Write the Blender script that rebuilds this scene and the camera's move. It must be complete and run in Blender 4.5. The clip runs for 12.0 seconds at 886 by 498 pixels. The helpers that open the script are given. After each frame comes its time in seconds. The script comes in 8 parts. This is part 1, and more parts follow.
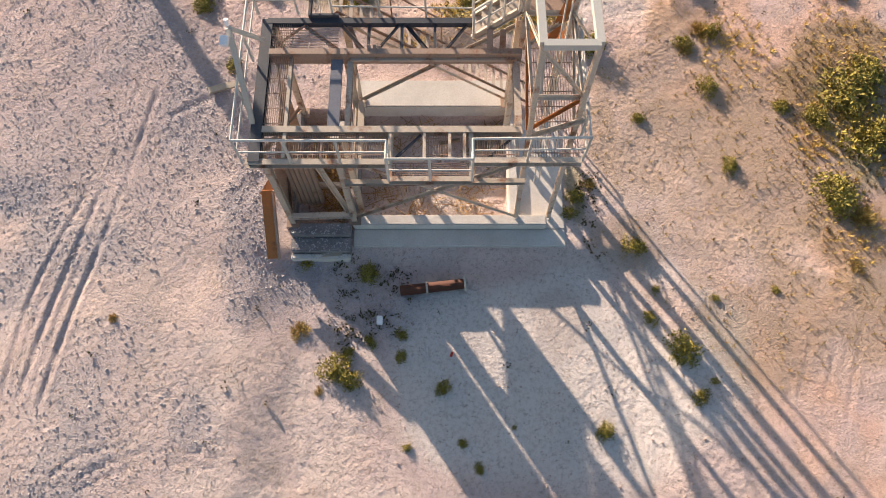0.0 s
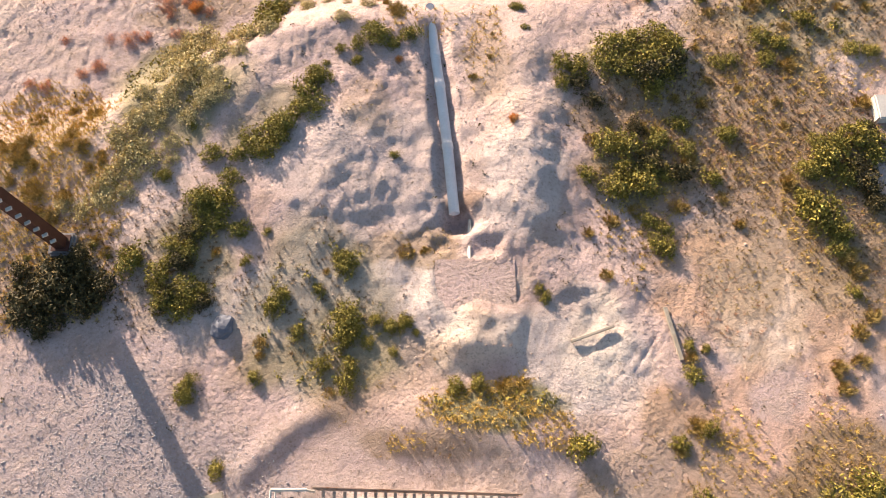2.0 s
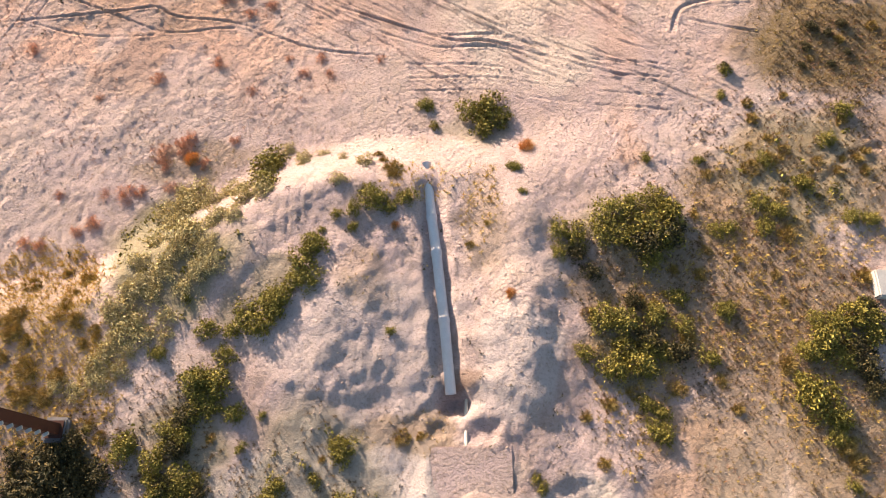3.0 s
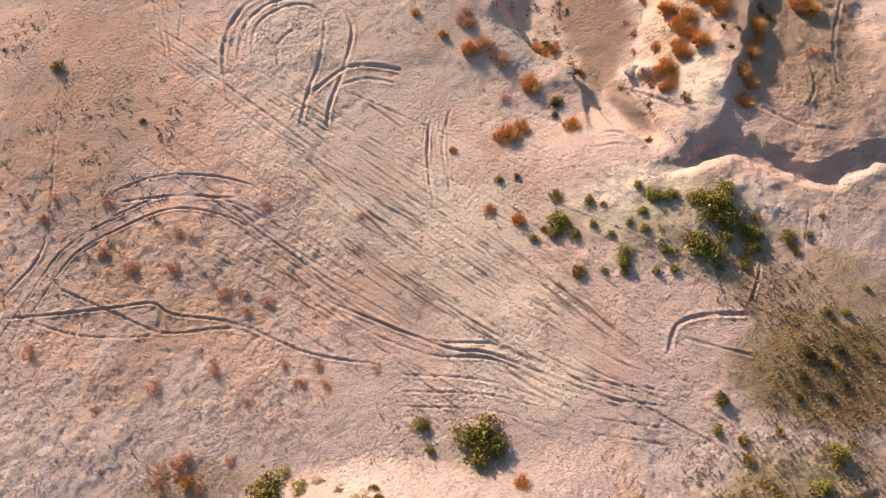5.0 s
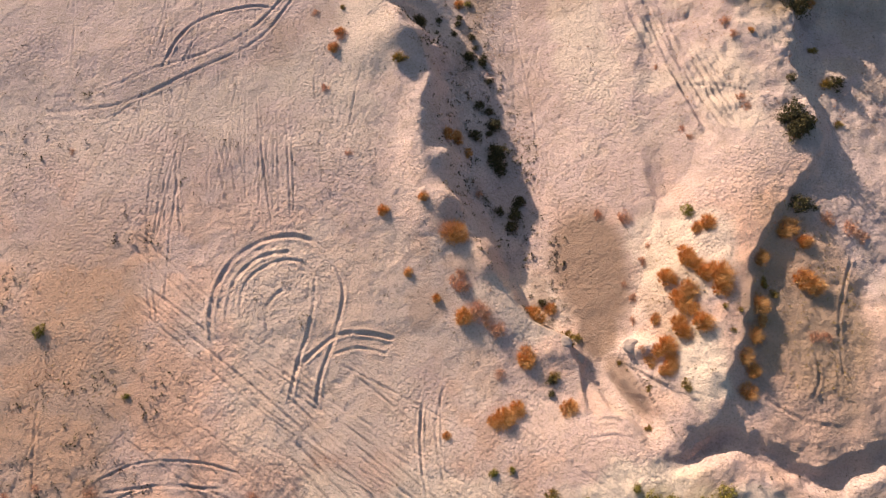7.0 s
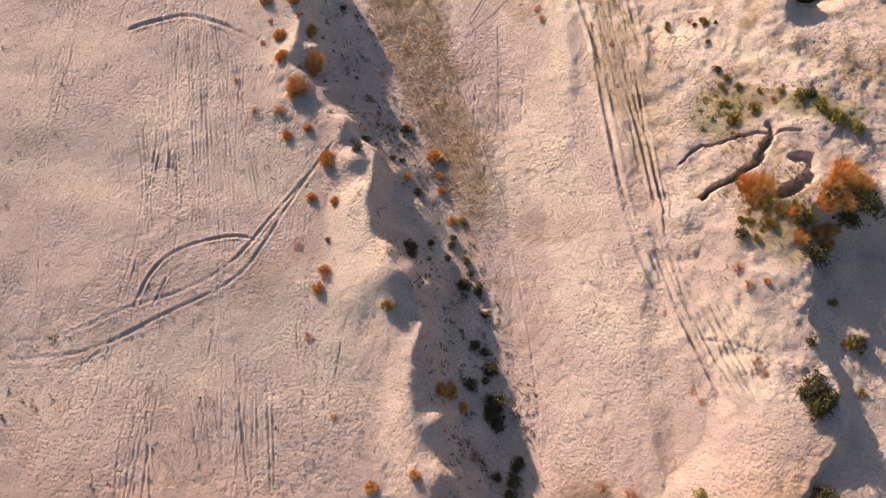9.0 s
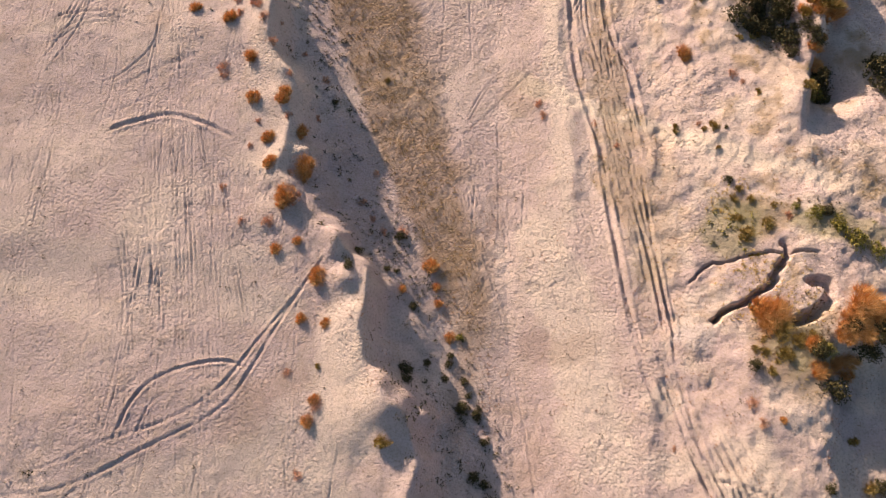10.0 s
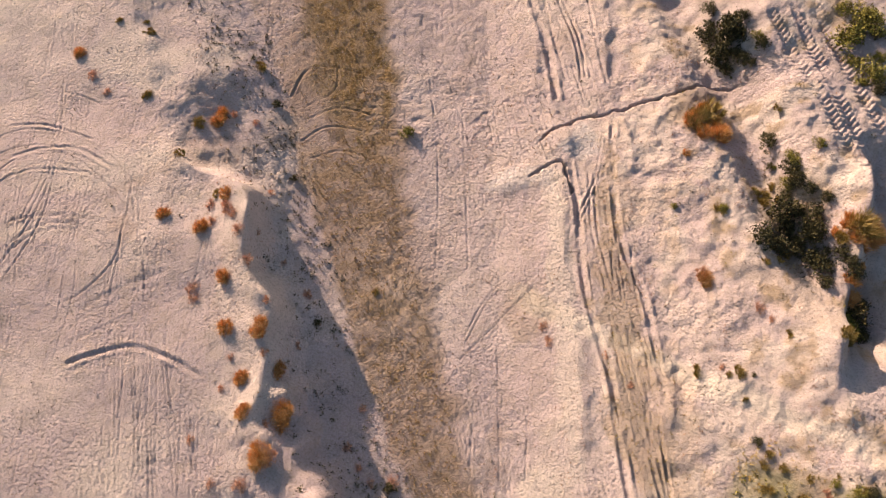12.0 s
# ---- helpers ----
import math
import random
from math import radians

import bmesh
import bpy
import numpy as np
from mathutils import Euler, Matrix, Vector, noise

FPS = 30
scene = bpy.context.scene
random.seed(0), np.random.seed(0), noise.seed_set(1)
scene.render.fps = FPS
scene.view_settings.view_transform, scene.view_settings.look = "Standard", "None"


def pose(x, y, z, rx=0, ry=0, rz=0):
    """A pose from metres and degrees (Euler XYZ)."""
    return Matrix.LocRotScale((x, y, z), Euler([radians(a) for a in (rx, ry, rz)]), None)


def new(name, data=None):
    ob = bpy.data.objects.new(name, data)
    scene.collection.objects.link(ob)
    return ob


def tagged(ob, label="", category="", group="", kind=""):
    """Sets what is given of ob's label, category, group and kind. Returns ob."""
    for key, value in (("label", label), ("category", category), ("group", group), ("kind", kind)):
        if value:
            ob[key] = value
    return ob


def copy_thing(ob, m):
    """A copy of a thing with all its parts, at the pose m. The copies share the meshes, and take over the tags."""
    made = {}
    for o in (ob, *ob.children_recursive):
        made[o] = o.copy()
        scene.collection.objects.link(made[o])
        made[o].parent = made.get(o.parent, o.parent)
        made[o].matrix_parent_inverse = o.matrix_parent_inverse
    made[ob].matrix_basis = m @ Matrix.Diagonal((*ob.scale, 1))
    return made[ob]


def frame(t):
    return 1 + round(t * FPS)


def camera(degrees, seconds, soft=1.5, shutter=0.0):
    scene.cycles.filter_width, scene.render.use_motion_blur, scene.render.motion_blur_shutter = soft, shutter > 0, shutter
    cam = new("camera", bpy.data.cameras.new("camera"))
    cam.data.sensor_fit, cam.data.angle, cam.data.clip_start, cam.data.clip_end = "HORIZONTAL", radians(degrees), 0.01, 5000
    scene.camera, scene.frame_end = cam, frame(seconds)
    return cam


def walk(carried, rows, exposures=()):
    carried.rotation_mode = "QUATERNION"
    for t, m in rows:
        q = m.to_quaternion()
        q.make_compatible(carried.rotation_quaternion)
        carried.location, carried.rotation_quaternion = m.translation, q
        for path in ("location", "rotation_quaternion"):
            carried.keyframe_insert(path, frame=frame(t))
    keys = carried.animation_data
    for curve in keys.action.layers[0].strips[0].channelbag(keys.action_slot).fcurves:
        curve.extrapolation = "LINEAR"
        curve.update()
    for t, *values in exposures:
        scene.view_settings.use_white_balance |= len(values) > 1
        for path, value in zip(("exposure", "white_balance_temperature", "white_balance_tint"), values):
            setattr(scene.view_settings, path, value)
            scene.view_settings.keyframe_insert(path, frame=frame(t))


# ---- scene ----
cam = camera(62.5, 12.0, soft=1.0)
# seconds, eye, turn
PATH = [
    (0.0, 0.0, 0.0, 18.628, 21.0, -0.0, -0.0),
    (0.5, 0.063, 2.968, 19.504, 20.956, -0.049, -0.025),
    (1.0, 0.15, 5.858, 20.353, 20.953, -0.034, -0.146),
    (1.5, 0.248, 8.723, 21.242, 20.922, -0.021, -0.185),
    (2.0, 0.308, 11.51, 22.217, 20.914, -0.024, -0.253),
    (2.5, 0.378, 14.328, 23.188, 20.861, -0.023, -0.277),
    (3.0, 0.473, 17.195, 24.16, 20.854, 0.042, -0.315),
    (3.2, 0.508, 18.35, 24.563, 20.859, 0.054, -0.303),
    (4.8, 0.71, 27.818, 28.176, 20.944, 0.073, -0.081),
    (5.0, 0.743, 29.006, 28.58, 20.98, 0.08, -0.088),
    (5.5, 0.815, 31.954, 29.538, 20.838, 0.078, -0.096),
    (6.0, 0.88, 35.025, 30.466, 20.904, 0.042, -0.089),
    (6.5, 0.944, 38.12, 31.383, 20.975, 0.004, -0.065),
    (7.0, 0.97, 41.227, 32.176, 21.048, -0.072, -0.105),
    (7.2, 0.983, 42.484, 32.46, 21.058, -0.092, -0.099),
    (8.8, 1.123, 52.726, 34.081, 21.206, -0.3, -0.383),
    (9.0, 1.163, 53.993, 34.173, 21.209, -0.301, -0.401),
    (9.5, 1.273, 57.162, 34.345, 21.255, -0.278, -0.464),
    (10.0, 1.405, 60.349, 34.494, 21.294, -0.235, -0.461),
    (10.5, 1.509, 63.53, 34.668, 21.339, -0.219, -0.532),
    (11.0, 1.579, 66.728, 34.83, 21.393, -0.24, -0.613),
    (11.5, 1.652, 69.942, 34.969, 21.464, -0.279, -0.65),
    (12.0, 1.758, 73.156, 35.055, 21.551, -0.28, -0.693),
]
walk(cam, [(t, pose(*p)) for t, *p in PATH], exposures=[(0.0, 1.48), (1.2, 1.58), (2.4, 1.55), (3.2, 1.38), (5.0, 1.02), (7.0, 0.97), (9.0, 0.96), (12.0, 0.97)])


# ---- sky and low evening sun ----
SUN_UP, SUN_TURN = 12.5, -34.0
world = bpy.data.worlds.new("sky")
scene.world = world
world.use_nodes = True
wt = world.node_tree
sky = wt.nodes.new("ShaderNodeTexSky")
sky.sky_type = "NISHITA"
sky.sun_disc = False
sky.sun_elevation, sky.sun_rotation = radians(SUN_UP), radians(SUN_TURN)
sky.air_density, sky.dust_density, sky.ozone_density = 1.0, 1.5, 1.5
wt.nodes["Background"].inputs["Strength"].default_value = 0.088
wt.links.new(sky.outputs["Color"], wt.nodes["Background"].inputs["Color"])
sun = new("sun", bpy.data.lights.new("sun", "SUN"))
sun.data.energy, sun.data.angle, sun.data.color = 5.0, radians(0.6), (1.0, 0.81, 0.64)
to_sun = Vector((math.sin(radians(SUN_TURN)) * math.cos(radians(SUN_UP)), math.cos(radians(SUN_TURN)) * math.cos(radians(SUN_UP)), math.sin(radians(SUN_UP))))
sun.matrix_world = Matrix.Translation((-30, 60, 60)) @ to_sun.to_track_quat("Z", "Y").to_matrix().to_4x4()

# ---- materials ----
def material(name, rough=0.8, metal=0.0):
    m = bpy.data.materials.new(name)
    m.use_nodes = True
    b = m.node_tree.nodes["Principled BSDF"]
    b.inputs["Roughness"].default_value, b.inputs["Metallic"].default_value = rough, metal
    b.inputs["Specular IOR Level"].default_value = 0.25
    return m


def node(m, kind, **values):
    n = m.node_tree.nodes.new("ShaderNode" + kind)
    for key, value in values.items():
        n.inputs[key.replace("_", " ")].default_value = value
    return n


def wire(m, a, out, b, into):
    m.node_tree.links.new(a.outputs[out], b.inputs[into])


def noise_at(m, scale, detail=4.0, rough=0.6, space="Object"):
    tc = node(m, "TexCoord")
    n = node(m, "TexNoise", Scale=scale, Detail=detail, Roughness=rough)
    wire(m, tc, space, n, "Vector")
    return n


def ramp(m, src, out, stops):
    r = m.node_tree.nodes.new("ShaderNodeValToRGB")
    r.color_ramp.elements[0].position, r.color_ramp.elements[1].position = stops[0][0], stops[-1][0]
    r.color_ramp.elements[0].color, r.color_ramp.elements[1].color = (*stops[0][1], 1), (*stops[-1][1], 1)
    for at, col in stops[1:-1]:
        r.color_ramp.elements.new(at).color = (*col, 1)
    wire(m, src, out, r, "Fac")
    return r


def mix(m, fac, fac_out, a, b):
    """Colour b over a. a and b: a node with an output Color or Result, or a colour."""
    n = m.node_tree.nodes.new("ShaderNodeMix")
    n.data_type = "RGBA"
    if isinstance(fac, float):
        n.inputs[0].default_value = fac
    else:
        wire(m, fac, fac_out, n, 0)
    for src, slot in ((a, 6), (b, 7)):
        if isinstance(src, tuple):
            n.inputs[slot].default_value = (*src, 1)
        else:
            m.node_tree.links.new(src.outputs[2] if src.bl_idname == "ShaderNodeMix" else src.outputs["Color"], n.inputs[slot])
    return n


def finish(m, colour, heights=(), distance=0.02, strength=0.6):
    b = m.node_tree.nodes["Principled BSDF"]
    m.node_tree.links.new(colour.outputs[2] if colour.bl_idname == "ShaderNodeMix" else colour.outputs["Color"], b.inputs["Base Color"])
    last = None
    for h, out, dist in heights:
        bump = node(m, "Bump", Strength=strength, Distance=dist)
        wire(m, h, out, bump, "Height")
        if last:
            wire(m, last, "Normal", bump, "Normal")
        last = bump
    if last:
        wire(m, last, "Normal", b, "Normal")
    return m


def attr(m, name):
    a = m.node_tree.nodes.new("ShaderNodeAttribute")
    a.attribute_name = name
    return a


def steel(name, paint, rust=(0.20, 0.075, 0.03), share=0.5, rough=0.6, scale=2.2):
    """Weathered painted steel with rust patches and dirt streaks."""
    m = material(name, rough)
    big, fine = noise_at(m, scale, 6, 0.7), noise_at(m, scale * 11, 3, 0.6)
    info = node(m, "ObjectInfo")
    hue = mix(m, info, "Random", paint, tuple(v * 0.72 for v in paint))
    dirty = mix(m, ramp(m, fine, "Fac", [(0.35, (0, 0, 0)), (0.75, (0.5, 0.5, 0.5))]), "Color", hue, tuple(v * 0.5 for v in paint))
    c = mix(m, ramp(m, big, "Fac", [(share, (0, 0, 0)), (share + 0.13, (0.85, 0.85, 0.85))]), "Color", dirty, rust)
    return finish(m, c, [(fine, "Fac", 0.004)])


CREAM = steel("faded_cream_paint", (0.58, 0.48, 0.385), share=0.53)
BROWN = steel("brown_weathered_steel", (0.36, 0.25, 0.19), share=0.55)
TAN = steel("tan_weathered_steel", (0.54, 0.44, 0.36), share=0.57)
DARK = steel("dark_blue_grey_steel", (0.055, 0.06, 0.075), (0.09, 0.05, 0.035), share=0.58)
PLATE = steel("blue_grey_plate", (0.16, 0.165, 0.20), (0.13, 0.075, 0.05), share=0.66)
RAIL = steel("pale_rail_paint", (0.60, 0.56, 0.50), (0.30, 0.17, 0.09), share=0.62, scale=5)
RUST = steel("orange_rust", (0.42, 0.15, 0.045), (0.17, 0.06, 0.025), share=0.52)
MAST = steel("red_brown_rust", (0.115, 0.045, 0.03), (0.06, 0.025, 0.018), share=0.5)


def mineral(name, a, b, scale=1.5, bump=0.01, rough=0.95):
    m = material(name, rough)
    big, fine = noise_at(m, scale, 5, 0.65), noise_at(m, scale * 14, 4, 0.7)
    c = mix(m, ramp(m, big, "Fac", [(0.3, (0, 0, 0)), (0.7, (1, 1, 1))]), "Color", a, b)
    c = mix(m, ramp(m, fine, "Fac", [(0.45, (0, 0, 0)), (0.72, (0.45, 0.45, 0.45))]), "Color", c, tuple(v * 0.55 for v in a))
    return finish(m, c, [(big, "Fac", bump * 2), (fine, "Fac", bump)])


CONCRETE = mineral("weathered_concrete", (0.62, 0.57, 0.52), (0.50, 0.45, 0.40))
# darker grey concrete for steps, partition, west wall and mast footing
DARK_CONCRETE = mineral("dark_grey_concrete", (0.16, 0.15, 0.155), (0.28, 0.255, 0.25), 2.5)
TIMBER = mineral("grey_timber", (0.42, 0.36, 0.29), (0.30, 0.24, 0.18), 3)
STEM = mineral("grey_brown_stems", (0.16, 0.11, 0.07), (0.24, 0.17, 0.11), 6)
PEBBLE = mineral("grey_pebbles", (0.56, 0.51, 0.50), (0.22, 0.205, 0.22), 5)
CLOD = mineral("sand_clods", (0.50, 0.385, 0.33), (0.40, 0.30, 0.25), 5)
PIPE = mineral("white_plastic_pipe", (0.84, 0.80, 0.79), (0.74, 0.70, 0.69), 2.5, 0.002, 0.5)


def earth():
    """Sand with gravel, dry litter, pale dust and silty brown, each where the ground carries it; some pale is sunlit
    tone, some brown is shade.
    """
    m = material("sandy_ground", 0.97)
    b = m.node_tree.nodes["Principled BSDF"]
    b.inputs["Specular IOR Level"].default_value = 0.1
    wide, mid, fine = noise_at(m, 0.11, 5, 0.6), noise_at(m, 1.1, 6, 0.68), noise_at(m, 9.0, 6, 0.75)
    grit, lump = noise_at(m, 32.0, 3, 0.7), noise_at(m, 4.2, 3, 0.55)
    c = ramp(m, wide, "Fac", [(0.33, (0.49, 0.36, 0.345)), (0.5, (0.59, 0.437, 0.405)), (0.66, (0.70, 0.53, 0.46))])
    c = mix(m, ramp(m, mid, "Fac", [(0.42, (0, 0, 0)), (0.72, (0.55, 0.55, 0.55))]), "Color", c, (0.40, 0.30, 0.22))
    c = mix(m, attr(m, "ochre"), "Fac", c, (0.72, 0.435, 0.32))
    c = mix(m, attr(m, "pale"), "Fac", c, (0.73, 0.58, 0.47))
    c = mix(m, attr(m, "chalk"), "Fac", c, (0.67, 0.60, 0.56))
    c = mix(m, attr(m, "silt_and_shade"), "Fac", c, (0.30, 0.195, 0.145))
    c = mix(m, attr(m, "ash"), "Fac", c, (0.335, 0.305, 0.325))
    litter = mix(m, fine, "Fac", (0.20, 0.125, 0.06), (0.36, 0.25, 0.13))
    c = mix(m, attr(m, "litter"), "Fac", c, litter)
    straw = mix(m, ramp(m, fine, "Fac", [(0.35, (0, 0, 0)), (0.65, (1, 1, 1))]), "Color", (0.15, 0.08, 0.03), (0.35, 0.21, 0.085))
    c = mix(m, attr(m, "straw"), "Fac", c, straw)
    moss = mix(m, fine, "Fac", (0.13, 0.125, 0.045), (0.28, 0.25, 0.11))
    c = mix(m, attr(m, "moss"), "Fac", c, moss)
    c = mix(m, ramp(m, fine, "Fac", [(0.48, (0, 0, 0)), (0.70, (0.6, 0.6, 0.6))]), "Color", c, (0.27, 0.20, 0.15))
    crumbs = ramp(m, noise_at(m, 6.5, 8, 0.85), "Fac", [(0.57, (0, 0, 0)), (0.62, (0.7, 0.7, 0.7))])
    c = mix(m, crumbs, "Color", c, (0.22, 0.145, 0.10))
    speck = ramp(m, grit, "Fac", [(0.30, (0.5, 0.5, 0.5)), (0.42, (0, 0, 0))])
    c = mix(m, speck, "Color", c, (0.66, 0.58, 0.50))
    # trampled crumbs: dents with crisp rims
    tc, cells = node(m, "TexCoord"), node(m, "TexVoronoi", Scale=5.5)
    warp = mix(m, 0.12, "", (0.0, 0.0, 0.0), lump)
    m.node_tree.links.new(tc.outputs["Object"], warp.inputs[6])
    m.node_tree.links.new(warp.outputs[2], cells.inputs["Vector"])
    dents = ramp(m, cells, "Distance", [(0.05, (0, 0, 0)), (0.38, (0.7, 0.7, 0.7)), (0.62, (1, 1, 1))])
    trod = noise_at(m, 0.23, 4, 0.65)
    worn = mix(m, ramp(m, trod, "Fac", [(0.44, (0.1, 0.1, 0.1)), (0.58, (1, 1, 1))]), "Color", (0.5, 0.5, 0.5), dents)
    tc2, crumb = node(m, "TexCoord"), node(m, "TexVoronoi", Scale=10.0)
    wire(m, tc2, "Object", crumb, "Vector")
    knobs = ramp(m, crumb, "Distance", [(0.0, (1, 1, 1)), (0.3, (0.35, 0.35, 0.35)), (0.45, (0, 0, 0))])
    patch = noise_at(m, 0.28, 3, 0.6)
    knobs = mix(m, ramp(m, patch, "Fac", [(0.42, (0.12, 0.12, 0.12)), (0.58, (1, 1, 1))]), "Color", (0.0, 0.0, 0.0), knobs)
    return finish(m, c, [(knobs, 2, 0.018), (mid, "Fac", 0.05), (lump, "Fac", 0.042), (worn, 2, 0.045), (fine, "Fac", 0.062), (grit, "Fac", 0.026)], strength=1.0)


EARTH = earth()

# ---- relief of the ground: broad levels, then banks, ridges, trenches and ruts ----
def ss(a, b, v):
    """Smooth step from a to b."""
    q = np.clip((v - a) / (b - a), 0, 1)
    return q * q * (3 - 2 * q)


def vnoise(x, y, size, seed=0):
    """Smooth value noise between -1 and 1, with cells of that size."""
    x, y = x / size, y / size
    ix, iy = np.floor(x).astype(np.int64), np.floor(y).astype(np.int64)
    fx, fy = x - ix, y - iy
    fx, fy = fx * fx * (3 - 2 * fx), fy * fy * (3 - 2 * fy)

    def cell(i, j):
        n = (i * 374761393 + j * 668265263 + seed * 982451653) & 0x7FFFFFFF
        n = ((n ^ (n >> 13)) * 1274126177) & 0x7FFFFFFF
        n = ((n ^ (n >> 15)) * 1103515245) & 0x7FFFFFFF
        return ((n >> 8) & 0xFFFF) / 32767.5 - 1.0

    top = cell(ix, iy) * (1 - fx) + cell(ix + 1, iy) * fx
    low = cell(ix, iy + 1) * (1 - fx) + cell(ix + 1, iy + 1) * fx
    return top * (1 - fy) + low * fy


def fnoise(x, y, size, seed=0, octaves=4, gain=0.5):
    total, amp = 0.0, 1.0
    for k in range(octaves):
        total = total + amp * vnoise(x + 17.3 * k, y - 9.1 * k, size / 2**k, seed + k)
        amp *= gain
    return total


def along(x, y, pts):
    """Signed distance to a line of points (left of its way is positive), and how far along it, from 0 to 1."""
    pts = np.array(pts, float)
    (x0, y0), (x1, y1) = pts.min(0) - 10, pts.max(0) + 10
    near = (x > x0) & (x < x1) & (y > y0) & (y < y1)
    if not near.all():
        d, q = np.full(np.shape(x), 1e3), np.zeros(np.shape(x))
        if near.any():
            d[near], q[near] = along(x[near], y[near], pts)
        return d, q
    best, sign, where = np.full(np.shape(x), 1e9), np.ones(np.shape(x)), np.zeros(np.shape(x))
    steps = np.hypot(*np.diff(pts, axis=0).T)
    run = np.r_[0, np.cumsum(steps)] / steps.sum()
    for (ax, ay), (bx, by), r0, r1 in zip(pts[:-1], pts[1:], run[:-1], run[1:]):
        dx, dy = bx - ax, by - ay
        q = np.clip(((x - ax) * dx + (y - ay) * dy) / (dx * dx + dy * dy), 0, 1)
        far = np.hypot(x - ax - q * dx, y - ay - q * dy)
        near = far < best
        best = np.where(near, far, best)
        sign = np.where(near, np.sign(dx * (y - ay) - dy * (x - ax)), sign)
        where = np.where(near, r0 + q * (r1 - r0), where)
    return best * sign, where


def curve(pts, n=8):
    """A rounded line through points."""
    p = np.array(pts, float)
    p = np.vstack([2 * p[0] - p[1], p, 2 * p[-1] - p[-2]])
    out = []
    for k in range(1, len(p) - 2):
        for q in np.arange(n) / n:
            a, b, c, d = p[k - 1 : k + 3]
            out.append(0.5 * (2 * b + (c - a) * q + (2 * a - 5 * b + 4 * c - d) * q**2 + (3 * b - a - 3 * c + d) * q**3))
    return np.array(out + [p[-2]])


def mound(x, y, cx, cy, rx, ry, tall, turn=0, power=1.0):
    c, s = math.cos(radians(turn)), math.sin(radians(turn))
    u, v = ((x - cx) * c + (y - cy) * s) / rx, ((y - cy) * c - (x - cx) * s) / ry
    return tall * np.exp(-((u * u + v * v) ** power))


CREST = curve([(10.5, 44.2), (11.4, 44.5), (13.0, 45.8), (13.8, 48.4), (15.1, 52.6), (17.1, 56.0), (18.7, 58.2), (18.8, 61.2), (18.5, 63.4), (18.7, 66.2), (19.1, 69.0)], 4)
TRENCH = curve([(9.6, 43.9), (11.3, 43.7), (13.2, 44.6), (14.4, 44.0), (16.0, 43.3), (17.6, 43.1), (19.2, 44.0), (21.5, 44.6), (26, 45)], 4)
NECK = curve([(7.6, 50.6), (7.9, 49.0), (8.3, 47.6), (9.0, 46.6), (9.9, 45.6), (10.3, 44.4)], 4)
BANK_Y = [44, 49, 50.4, 52.5, 56.6, 61.1, 66.0, 70.5, 75.0, 79.0, 84.0, 88.2, 92, 100.5, 104.5, 125]
BANK_X = [8.0, 7.7, 7.5, 6.7, 6.0, 5.0, 3.5, 1.9, 0.2, -1.3, -3.3, -4.4, -5.8, -8.2, -9.9, -16]
TOP_Y = [44, 48.2, 49.6, 50.4, 52.5, 55.2, 58.8, 62.9, 66.0, 69.2, 72.7, 75.3, 79.4, 83.6, 88.5, 92.9, 97, 101, 125]
TOP_X = [7.5, 7.1, 6.6, 4.8, 3.2, 1.8, 1.0, 0.0, -1.0, -1.9, -2.7, -4.9, -5.5, -6.0, -8.2, -10.4, -11.0, -12.8, -21]


